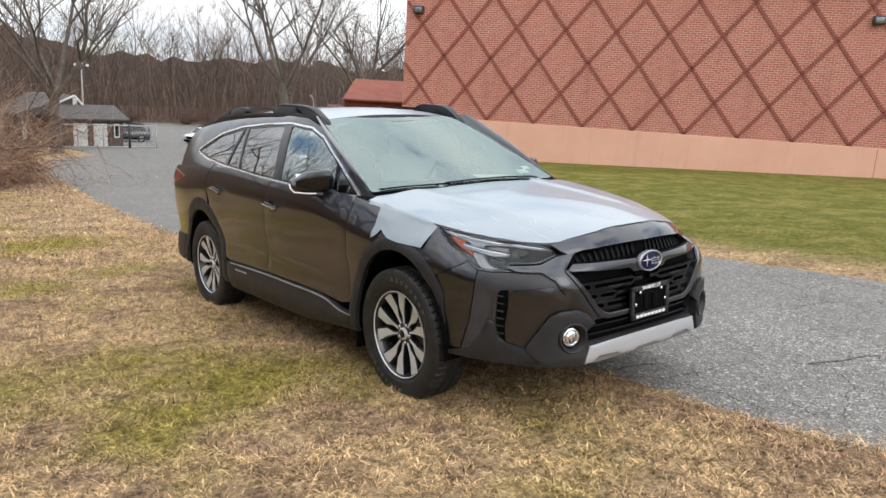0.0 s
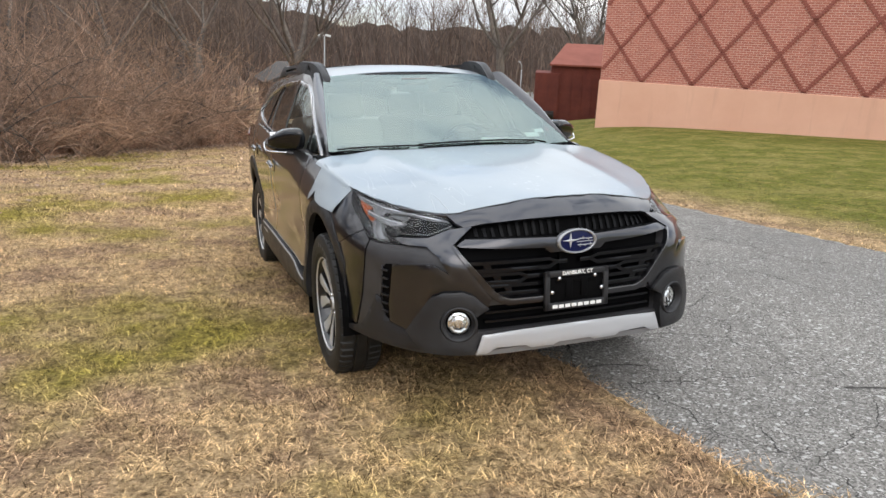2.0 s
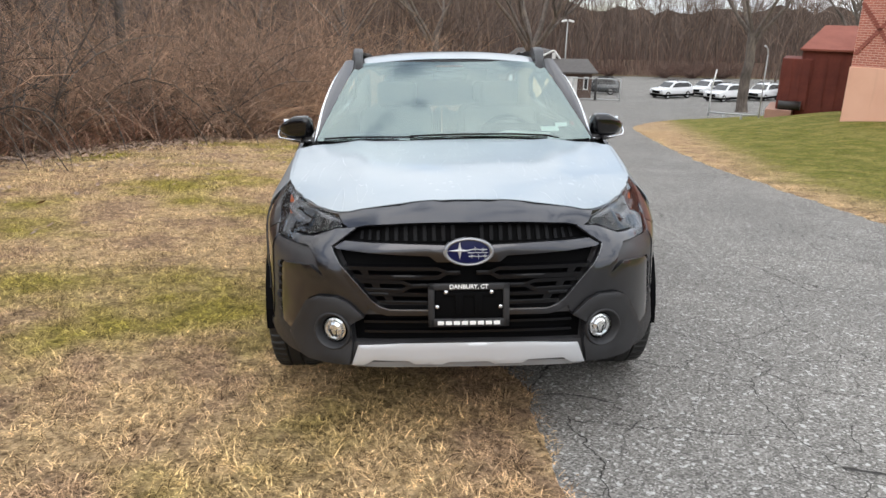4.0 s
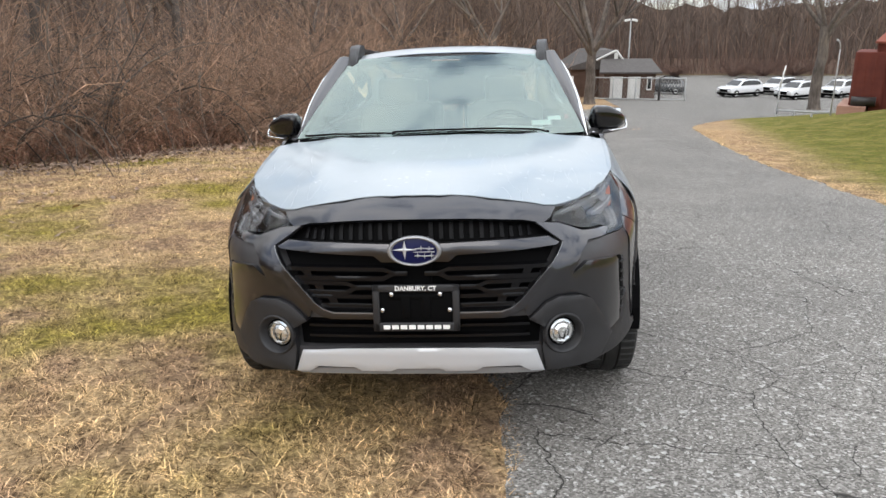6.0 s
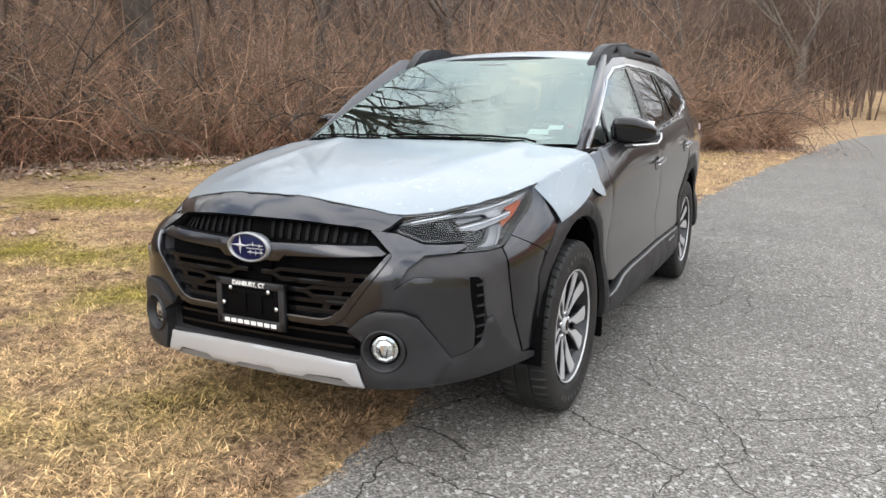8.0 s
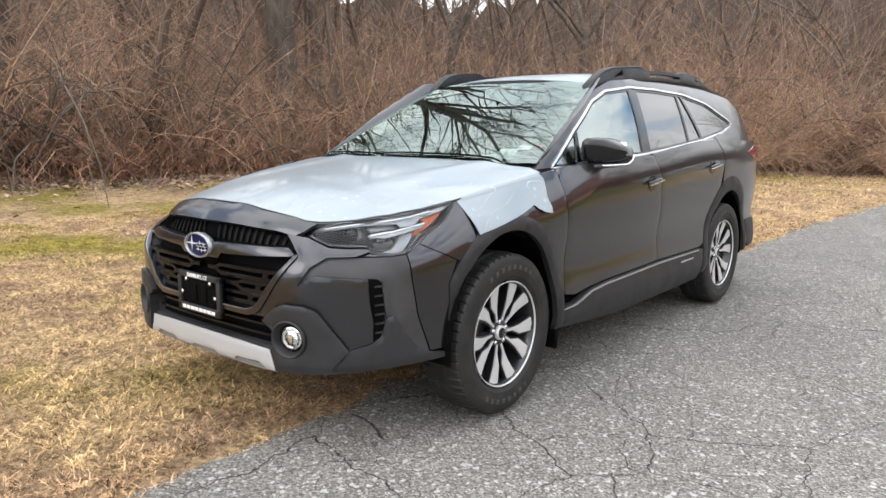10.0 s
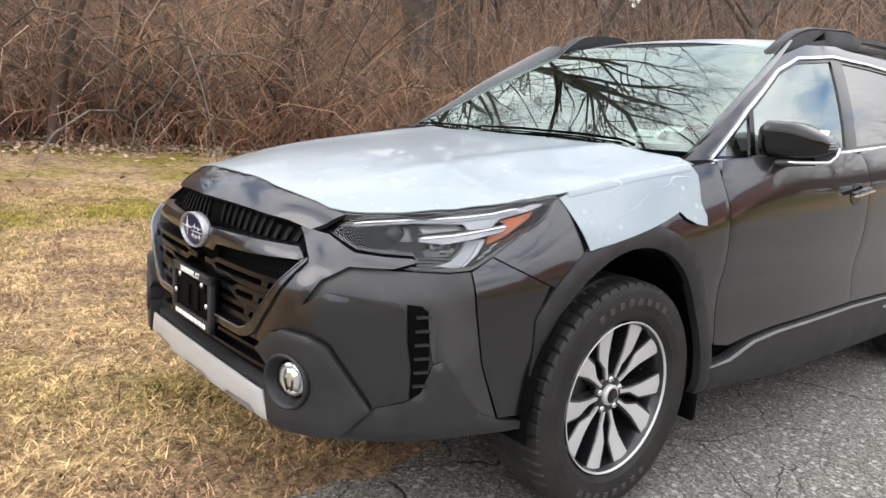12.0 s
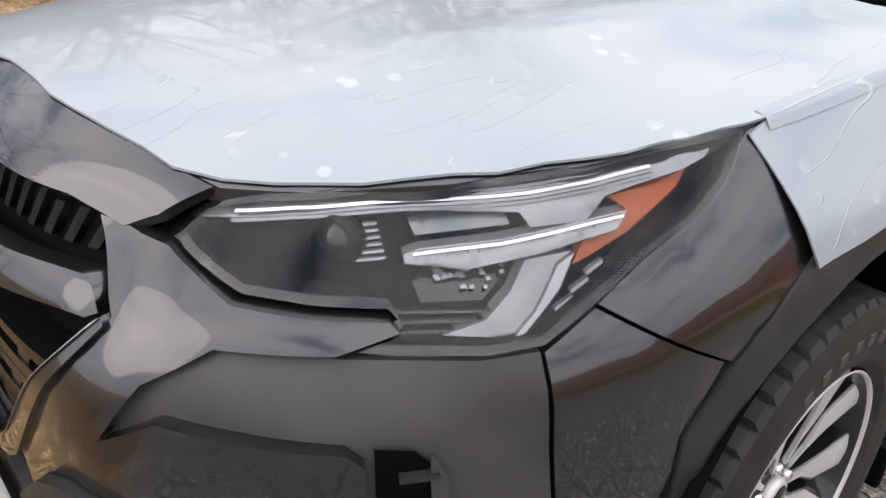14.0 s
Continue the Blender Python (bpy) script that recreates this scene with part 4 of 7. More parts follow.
    tail = [(4.66, 1.078), (4.74, 1.088), (4.95, 1.120), (5.25, 1.13), (5.25, 1.02), (4.95, 1.01), (4.73, 1.058)]
    part("tail_lamp", plate(hull, [tail], 0.008, 0.02, 0.03, edge=0.004, side=side), RED, car)

    # cabin flank, glass and bright surround
    dlo = [(0.515, 1.056), (0.70, 1.062), (1.17, 1.092), (1.79, 1.130), (2.36, 1.173), (2.76, 1.217), (2.98, 1.262), (3.03, 1.290), (2.98, 1.318), (2.64, 1.430), (2.29, 1.480), (1.88, 1.496), (1.50, 1.499), (1.18, 1.466), (1.00, 1.405), (0.75, 1.250), (0.53, 1.080)]
    flank = [(0.40, 1.02), (0.8, 1.04), (1.3, 1.075), (2.0, 1.11), (2.9, 1.13), (3.70, 1.12), (3.68, 1.20), (3.58, 1.30), (3.42, 1.40), (3.26, 1.47), (2.75, 1.522), (2.2, 1.548), (1.6, 1.548), (1.30, 1.525), (1.10, 1.470), (0.90, 1.37), (0.62, 1.205), (0.42, 1.075)]
    part("cabin_side", plate(cabin, [flank, dlo], 0.0, 0.025, 0.04, edge=0.003, side=side), PAINT, car)
    inner = shrunk(dlo, 0.011)
    part("window_trim", plate(cabin, [dlo, inner], 0.010, 0.02, 0.02, edge=0.003, side=side), CHROME, car)
    part("window_seal", plate(cabin, [shrunk(dlo, 0.008), shrunk(dlo, 0.024)], -0.001, 0.008, 0.03, side=side), GLOSS, car)
    panes = (("quarter_light", [(0.56, 1.066), (0.70, 1.072), (0.722, 1.083), (0.765, 1.250), (0.74, 1.235)], SIDE_GLASS),
             ("front_window", [(0.745, 1.076), (1.17, 1.101), (1.378, 1.118), (1.472, 1.484), (1.18, 1.455), (1.01, 1.398), (0.79, 1.262)], SIDE_GLASS),
             ("rear_window", [(1.478, 1.122), (1.79, 1.140), (2.09, 1.163), (2.165, 1.478), (1.88, 1.484), (1.575, 1.486)], DARK_GLASS),
             ("rear_fixed_light", [(2.115, 1.165), (2.34, 1.180), (2.225, 1.470), (2.19, 1.474)], DARK_GLASS),
             ("rear_side_window", [(2.37, 1.183), (2.75, 1.228), (2.97, 1.272), (3.00, 1.292), (2.96, 1.312), (2.64, 1.418), (2.255, 1.468)], DARK_GLASS))
    for nm, loop, mat in panes:
        g = part(nm, plate(cabin, [loop], -0.006, 0.003, 0.04, side=side), mat, car)
        g.visible_shadow = False
    for loop in ([(1.375, 1.108), (1.480, 1.114), (1.578, 1.490), (1.470, 1.488)], [(2.088, 1.156), (2.112, 1.158), (2.188, 1.480), (2.163, 1.482)],
                 [(2.335, 1.172), (2.372, 1.176), (2.257, 1.474), (2.222, 1.476)], [(0.718, 1.064), (0.746, 1.066), (0.792, 1.268), (0.764, 1.258)]):
        part("window_pillar", plate(cabin, [loop], 0.0, 0.012, 0.03, side=side), GLOSS, car)

    # roof rail with its two raised feet
    rail_x = curve([(1.15, 0.575), (1.4, 0.612), (1.8, 0.64), (2.4, 0.64), (3.0, 0.60)])

    def rail(y, h, out=0.0):
        x = rail_x(y)
        return (x + out - 0.25 * h, y, roof(x, y)[2] + h)
    rl = [(1.15, -0.012), (1.26, 0.040), (1.33, 0.070), (1.38, 0.080), (1.44, 0.083), (1.70, 0.078), (1.755, 0.072), (1.82, 0.050), (2.34, 0.046), (2.39, 0.058), (2.45, 0.062), (2.70, 0.054), (2.78, 0.040), (2.90, 0.012), (3.00, -0.012)]
    hole_a = [(1.84, 0.010), (2.33, 0.008), (2.35, 0.026), (1.86, 0.029)]
    hole_b = [(1.43, 0.026), (1.535, 0.030), (1.525, 0.060)]
    hole_c = [(2.64, 0.024), (2.72, 0.020), (2.66, 0.038)]
    rail_ob = part("roof_rail", plate(rail, [rl, hole_a, hole_b, hole_c], 0.026, 0.058, 0.024, edge=0.005, side=side), CLAD, car, "dark grey moulded roof rail")
    part("rail_back", plate(rail, [rl, hole_a], -0.030, 0.0, 0.03, side=side), CLAD, rail_ob)
    crest = [(rail_x(y), y, roof(rail_x(y), y)[2] + h) for y, h in rl]
    part("rail_top", tube([(side * (x - 0.014), y, z - 0.004) for x, y, z in crest], 0.025, 10, flat=0.3), CLAD, rail_ob)
    # windscreen pillar
    pil = []
    for k in range(13):
        z = 1.06 + (1.53 - 1.06) * k / 12
        w = 0.746 - (z - 1.10) * 0.365
        a = screen(w, z)
        yc = 0.42 + (z - 1.075) * 1.55 + 0.3 * max(0, z - 1.30)
        b = cabin(yc + 0.015, min(z + 0.004, 1.545))
        pil.append((a, b))
    bm = bmesh.new()
    rows = []
    for a, b in pil:
        row = []
        for j in range(6):
            t = j / 5
            p = Vector(a).lerp(Vector(b), t) + Vector((0.35, -0.7, 0.6)).normalized() * 0.012 * math.sin(math.pi * t)
            row.append(bm.verts.new((side * p.x, p.y, p.z)))
        rows.append(row)
    for r0, r1 in zip(rows, rows[1:]):
        for j in range(5):
            bm.faces.new((r0[j], r0[j + 1], r1[j + 1], r1[j]))
    bmesh.ops.recalc_face_normals(bm, faces=bm.faces)
    part("screen_pillar", bm, PAINT, car)

    # door mirror: a blunt wedge, tall inboard, cut off at a slant outboard
    top_line = curve([(0, 1.196), (0.18, 1.214), (0.45, 1.212), (0.75, 1.186), (1, 1.150)])
    low_line = curve([(0, 1.078), (0.5, 1.073), (1, 1.094)])
    deep_line = curve([(0, 0.066), (0.25, 0.086), (0.7, 0.080), (1, 0.048)])
    bm = bmesh.new()
    rings = []
    for k in range(15):
        t = k / 14
        close = min(1.0, (min(t, 1 - t) * 9 + 0.12) ** 0.5)
        zc, zh, yh = (top_line(t) + low_line(t)) / 2, (top_line(t) - low_line(t)) / 2, deep_line(t)
        ring = []
        for j in range(24):
            c, q = math.cos(2 * math.pi * j / 24), math.sin(2 * math.pi * j / 24)
            py_, pz_ = math.copysign(abs(c) ** 0.62, c), math.copysign(abs(q) ** 0.62, q)
            ring.append(bm.verts.new((side * (0.812 + 0.215 * t), 0.775 + 0.115 * t + yh * close * py_ - (0.018 * pz_ if c < 0 else 0.0), zc + zh * close * pz_)))
        rings.append(ring)
    for r0, r1 in zip(rings, rings[1:]):
        for j in range(24):
            bm.faces.new((r0[j], r0[(j + 1) % 24], r1[(j + 1) % 24], r1[j]))
    bm.faces.new(rings[0])
    bm.faces.new(rings[-1][::-1])
    bmesh.ops.recalc_face_normals(bm, faces=bm.faces)
    mir = part("door_mirror", bm, GLOSS, car, "gloss black mirror with a chrome strip")
    strip = [(side * (0.800 + 0.225 * t), 0.712 + 0.130 * t - 0.012 * math.sin(math.pi * t), 1.070 + 0.012 * t * t) for t in [k / 10 for k in range(11)]]
    part("mirror_strip", tube(strip + [(side * 1.034, 0.868, 1.102), (side * 1.030, 0.893, 1.130)], 0.0062, 8), CHROME, mir)
    part("mirror_foot", tube([(side * (0.83 + 0.15 * t), 0.735 + 0.10 * t, 1.066 + 0.010 * t) for t in (0, 0.5, 1)], [0.028, 0.030, 0.020], 10, flat=0.45), SATIN, mir)
    part("mirror_arm", tube([(side * 0.770, 0.70, 1.060), (side * 0.81, 0.735, 1.070), (side * 0.87, 0.78, 1.095)], [0.026, 0.024, 0.022], 10, flat=0.7), SATIN, mir)
    for j in range(3):
        part("repeater_slat", tube([(side * 1.018, 0.835 + 0.004 * j, 1.128 + 0.009 * j), (side * 1.029, 0.868, 1.130 + 0.009 * j)], 0.0028, 6), LAMP_SILVER, mir)
    glassm = box((0.83, 0.865, 1.110), (1.0, 0.874, 1.190), 0.003)
    part("mirror_glass", moved(glassm, Matrix.Diagonal((side, 1, 1, 1))), CHROME, mir)

# windscreen, cowl and wipers
ws = mirrored([(0, 1.085), (0.4, 1.085), (0.745, 1.092), (0.718, 1.18), (0.674, 1.30), (0.624, 1.43), (0.590, 1.515), (0.3, 1.53), (0, 1.533)])
screen_ob = part("windscreen", plate(screen, [ws], 0.0, 0.004, 0.05), SCREEN_GLASS, car)
screen_ob.visible_shadow = False
band = mirrored([(0, 1.085), (0.4, 1.085), (0.745, 1.092), (0.718, 1.18), (0.674, 1.30), (0.624, 1.43), (0.590, 1.515), (0.3, 1.53), (0, 1.533)])
band_in = mirrored([(0, 1.112), (0.4, 1.112), (0.710, 1.118), (0.688, 1.20), (0.648, 1.31), (0.600, 1.43), (0.572, 1.495), (0.3, 1.512), (0, 1.516)])
part("screen_band", plate(screen, [band, band_in], -0.008, 0.0, 0.04), BLACK, screen_ob, "black printed edge band")
part("cowl", plate(hood, [mirrored([(0, 0.30), (0.5, 0.325), (0.80, 0.36), (0.80, 0.52), (0.5, 0.48), (0, 0.46)])], -0.018, 0.02, 0.04), BLACK, car)
for pts in ([(-0.70, 1.110), (-0.55, 1.117), (-0.30, 1.118), (-0.22, 1.115)], [(-0.24, 1.122), (0.0, 1.128), (0.30, 1.127), (0.50, 1.118), (0.56, 1.105)]):
    wb = part("wiper", tube([screen(x, z - 0.017, 0.013) for x, z in pts], 0.0048, 8), BLACK, car)
    part("wiper_blade", tube([screen(x, z - 0.021, 0.005) for x, z in pts[:-1]], 0.0036, 6), BLACK, wb)
for (x, z), (w, h), mat in (((0.60, 1.165), (0.035, 0.010), WHITE), ((0.53, 1.145), (0.050, 0.012), PAPER), ((0.665, 1.17), (0.010, 0.010), RED), ((0.555, 1.43), (0.009, 0.009), PALE)):
    part("screen_sticker", plate(screen, [[(x - w, z - h), (x + w, z - h), (x + w, z + h), (x - w, z + h)]], -0.004, 0.0, 0.05), mat, screen_ob)

# roof and its film
rf = mirrored([(0, 1.235), (0.35, 1.245), (0.575, 1.275), (0.615, 1.42), (0.65, 1.7), (0.66, 2.2), (0.63, 3.0), (0.58, 3.5), (0, 3.58)])
roof_ob = part("roof", plate(roof, [rf], 0.0, 0.03, 0.08, edge=0.004), PAINT, car)
part("roof_film", plate(roof, [mirrored([(0, 1.248), (0.35, 1.258), (0.54, 1.285), (0.565, 1.5), (0.57, 1.84), (0.3, 1.80), (0.12, 1.83), (0, 1.82)])], 0.004, 0.003, 0.06), FILM, roof_ob, "white transport film")
part("sunroof", plate(roof, [mirrored([(0, 1.86), (0.40, 1.86), (0.42, 2.4), (0, 2.42)])], 0.005, 0.01, 0.08, soft=1), GLOSS, roof_ob)
rear_glass = bmesh.new()
rows = [[rear_glass.verts.new((x * w, y, z)) for x in (-1, -0.5, 0, 0.5, 1)] for y, z, w in ((3.50, 1.52, 0.52), (3.62, 1.34, 0.58), (3.70, 1.18, 0.62))]
for r0, r1 in zip(rows, rows[1:]):
    for j in range(4):
        rear_glass.faces.new((r0[j], r0[j + 1], r1[j + 1], r1[j]))
bmesh.ops.recalc_face_normals(rear_glass, faces=rear_glass.faces)
part("tailgate_window", rear_glass, DARK_GLASS, car)

# cabin inside
part("dashboard", moved(box((-0.72, 0.50, 0.90), (0.72, 1.02, 1.095), 0.05, 3), Matrix.Identity(4)), BLACK, car)
part("instrument_hood", box((0.18, 0.86, 1.06), (0.56, 1.05, 1.15), 0.04, 3), BLACK, car)
part("dash_paper", plate(lambda x, y, out=0.0: (x, y, 1.102 + 0.06 * (y - 0.55) + out), [[(0.20, 0.56), (0.52, 0.54), (0.56, 0.66), (0.33, 0.80)]], 0.0, 0.002, 0.2), PAPER, car)
part("steering_wheel", join(tube([(0.36 + 0.19 * math.cos(a), 1.10 + 0.06 * math.sin(a), 1.00 + 0.18 * math.sin(a)) for a in [2 * math.pi * k / 24 for k in range(24)]], 0.016, 8, closed=True), box((0.28, 1.08, 0.95), (0.44, 1.12, 1.05), 0.02)), BLACK, car)
for x in (-0.36, 0.36):
    for y in (1.55, 2.45):
        seat = part("seat", join(moved(box((x - 0.25, -0.07, -0.30), (x + 0.25, 0.07, 0.32), 0.06, 3), Matrix.Translation((0, y, 0.92)) @ Matrix.Rotation(radians(-16), 4, "X")), box((x - 0.26, y - 0.50, 0.50), (x + 0.26, y + 0.02, 0.66), 0.06, 3)), PALE, car)
        part("headrest", moved(box((x - 0.13, -0.05, 0.33), (x + 0.13, 0.05, 0.50), 0.035, 3), Matrix.Translation((0, y, 0.92)) @ Matrix.Rotation(radians(-16), 4, "X")), PALE, seat)
part("cabin_floor", box((-0.80, 0.45, 0.42), (0.80, 3.4, 0.50), 0.02), BLACK, car)
part("rear_view_mirror", box((-0.11, 1.20, 1.41), (0.11, 1.23, 1.455), 0.012), LAMP_GREY, car)
part("camera_housing", box((-0.09, 1.16, 1.47), (0.09, 1.24, 1.50), 0.012), PALE, car)


# wheels
def tyre_mesh():
    prof = [(0.236, 0.080), (0.243, 0.094), (0.262, 0.106), (0.290, 0.1115), (0.315, 0.1115), (0.334, 0.108), (0.348, 0.1025), (0.3565, 0.094), (0.3605, 0.078), (0.362, 0.045), (0.363, 0.037), (0.363, 0.030), (0.363, 0.023), (0.363, 0.0)]
    prof = prof + [(r, -d) for r, d in reversed(prof[:-1])]
    bm = bmesh.new()
    n = 324
    rings = []
    for r, d in prof:
        ring = []
        for k in range(n):
            cut = 0.0
            if k % 6 == 0 and 0.350 < r < 0.3625:
                cut = 0.0065
            if r > 0.3605 and abs(d) in (0.030,):
                cut = 0.007
            a = 2 * math.pi * (k + (1.2 if r < 0.352 else 0.0)) / n
            ring.append(bm.verts.new((d, (r - cut) * math.cos(a), (r - cut) * math.sin(a))))
        rings.append(ring)
    for r0, r1 in zip(rings, rings[1:]):
        for k in range(n):
            bm.faces.new((r0[k], r0[(k + 1) % n], r1[(k + 1) % n], r1[k]))
    bmesh.ops.recalc_face_normals(bm, faces=bm.faces)
    return bm


def spoke_skin(k, x):
    """Spoke k of ten, by width and radius; the face dishes in towards the hub."""
    a = 2 * math.pi * k / 10

    def f(u, r, out=0.0):
        v = max(0.0, (r - 0.034) / 0.199)
        t = a + (0.055 if k % 2 else -0.055) * (1 - v)
        return (x + 0.026 * v ** 1.3 + out - 0.10 * abs(u) * (1 if out > -0.004 else 0), r * math.cos(t) - u * math.sin(t), r * math.sin(t) + u * math.cos(t))
    return f


def wheel(at_y, side):
    w = group_root("wheel", Matrix.Translation((side * 0.785, at_y, 0.36)) @ Matrix.Rotation(0 if side > 0 else math.pi, 4, "Z"), None)
    w.parent = car
    w["label"] = "two-tone alloy wheel with a black tyre"
    t = part("tyre", tyre_mesh(), RUBBER, w, smooth=False)
    marks = []
    for c0, cnt in ((58, 8), (238, 8)):
        for k in range(cnt):
            a = radians(c0 + 8.5 * k)
            marks.append(moved(box((0.1095, -0.010, -0.011), (0.1138, 0.010, 0.011), 0.0015, 1), Matrix.Rotation(a, 4, "X") @ Matrix.Translation((0, 0.302, 0))))
    part("sidewall_relief", join(*marks), RUBBER_MARK, t, smooth=False)["kind"] = "stuff"
    part("rim", lathe([(0.239, 0.098), (0.237, 0.1005), (0.2345, 0.098), (0.2300, 0.088), (0.214, 0.02), (0.205, -0.05), (0.20, -0.08)], 64), ALLOY, w)
    part("rim_barrel", lathe([(0.2320, 0.094), (0.2255, 0.083), (0.2130, 0.015), (0.2045, -0.05), (0.17, -0.078), (0.05, -0.08)], 48), ALLOY_DARK, w)
    part("brake_disc", lathe([(0.15, -0.032), (0.15, -0.022), (0.06, -0.022), (0.05, -0.01), (0.02, -0.01)], 40), DISC, w)
    for k in range(10):
        fn = spoke_skin(k, 0.060)
        lean = 0.010 if k % 2 else -0.010
        spoke = part("spoke", plate(fn, [[(-0.012, 0.034), (0.012, 0.034), (0.013, 0.100), (0.029 + lean, 0.150), (0.040, 0.233), (-0.040, 0.233), (-0.029 + lean, 0.150), (-0.013, 0.100)]], -0.006, 0.034, 0.03), ALLOY_DARK, w, smooth=False)
        part("spoke_face", plate(fn, [[(-0.0045, 0.055), (0.0045, 0.055), (0.006, 0.098), (0.021 + lean, 0.146), (0.033, 0.2325), (-0.033, 0.2325), (-0.021 + lean, 0.146), (-0.006, 0.098)]], 0.0, 0.007, 0.03), ALLOY, spoke, smooth=False)
    part("hub", lathe([(0.062, 0.03), (0.064, 0.052), (0.056, 0.060), (0.034, 0.058)], 40), ALLOY_DARK, w)
    part("hub_cap", lathe([(0.033, 0.056), (0.033, 0.068), (0.028, 0.072), (0.0005, 0.073)], 32), ALLOY, w)
    part("hub_badge", lathe([(0.024, 0.0725), (0.022, 0.0745), (0.0005, 0.075)], 24), GLOSS, w)
    for k in range(5):
        a = radians(90 + 72 * k)
        part("wheel_nut", moved(lathe([(0.010, 0.045), (0.010, 0.062), (0.007, 0.066), (0.0005, 0.066)], 12), Matrix.Translation((0, 0.050 * math.cos(a), 0.050 * math.sin(a)))), CHROME, w)
    return w


first = wheel(0.0, 1)
for wy, side in ((2.745, 1), (0.0, -1), (2.745, -1)):
    copy_thing(first, Matrix.Translation((side * 0.785, wy, 0.36)) @ Matrix.Rotation(0 if side > 0 else math.pi, 4, "Z") @ Matrix.Rotation(0.4 * side + wy, 4, "X"))

# ---- ground, road and grass ----
def smooth_step(a, b, v):
    t = min(1.0, max(0.0, (v - a) / (b - a)))
    return t * t * (3 - 2 * t)


def ground_z(x, y):
    """The falling ground, flattening out at the car park and banked up to the building."""
    z = -0.0866 * min(y, 40.0)
    if y > 40:
        u = min(y, 72.0) - 40
        z -= 0.0866 * (u - u * u / 64)
    if x > 5.0:
        z += (0.13 + 0.042 * (min(y, 23.0) - 7)) * (1 - smooth_step(23, 33, y)) * smooth_step(5.5, 13.0, x - 0.22 * max(0.0, y - 8)) * (1 - smooth_step(34, 44, y)) if y > 4 else 0.0
    if x < -7:
        z += 0.5 * smooth_step(7, 16, -x)
    return z


def wobble(x, y, size, seed):
    return noise.noise(Vector((x / size, y / size, seed)))


ROAD_LEFT = curve([(-14, 0.9), (-4, 0.6), (-1.9, 0.42), (-1.2, 0.22), (0, 0.2), (4, 0.25), (7, 0.32), (10, 0.5), (16, 1.1), (20, 1.5), (28, 2.4), (40, 5.0), (50, 9.0), (60, 9.5)])
ROAD_RIGHT = curve([(-14, 4.9), (-1, 4.72), (2, 4.7), (5, 4.88), (9.5, 5.12), (14, 5.7), (18.2, 6.4), (22.6, 7.2), (26, 8.6), (29.7, 10.8), (33.8, 14.6), (40, 20.5), (44, 27), (47, 45)])


def surface_z(x, y):
    """The ground with its small bumps off the road."""
    near = smooth_step(22, 10, abs(y)) * smooth_step(20, 9, abs(x))
    soft = 0.0 if on_road(x, y) else 1.0
    return ground_z(x, y) - 0.004 + near * soft * (0.018 * wobble(x, y, 0.5, 1) + 0.02 * wobble(x, y, 1.7, 2) + 0.012)


def on_road(x, y):
    if y < 47:
        return ROAD_LEFT(y) < x < ROAD_RIGHT(y)
    return ROAD_LEFT(y) < x < 60 and y < 88


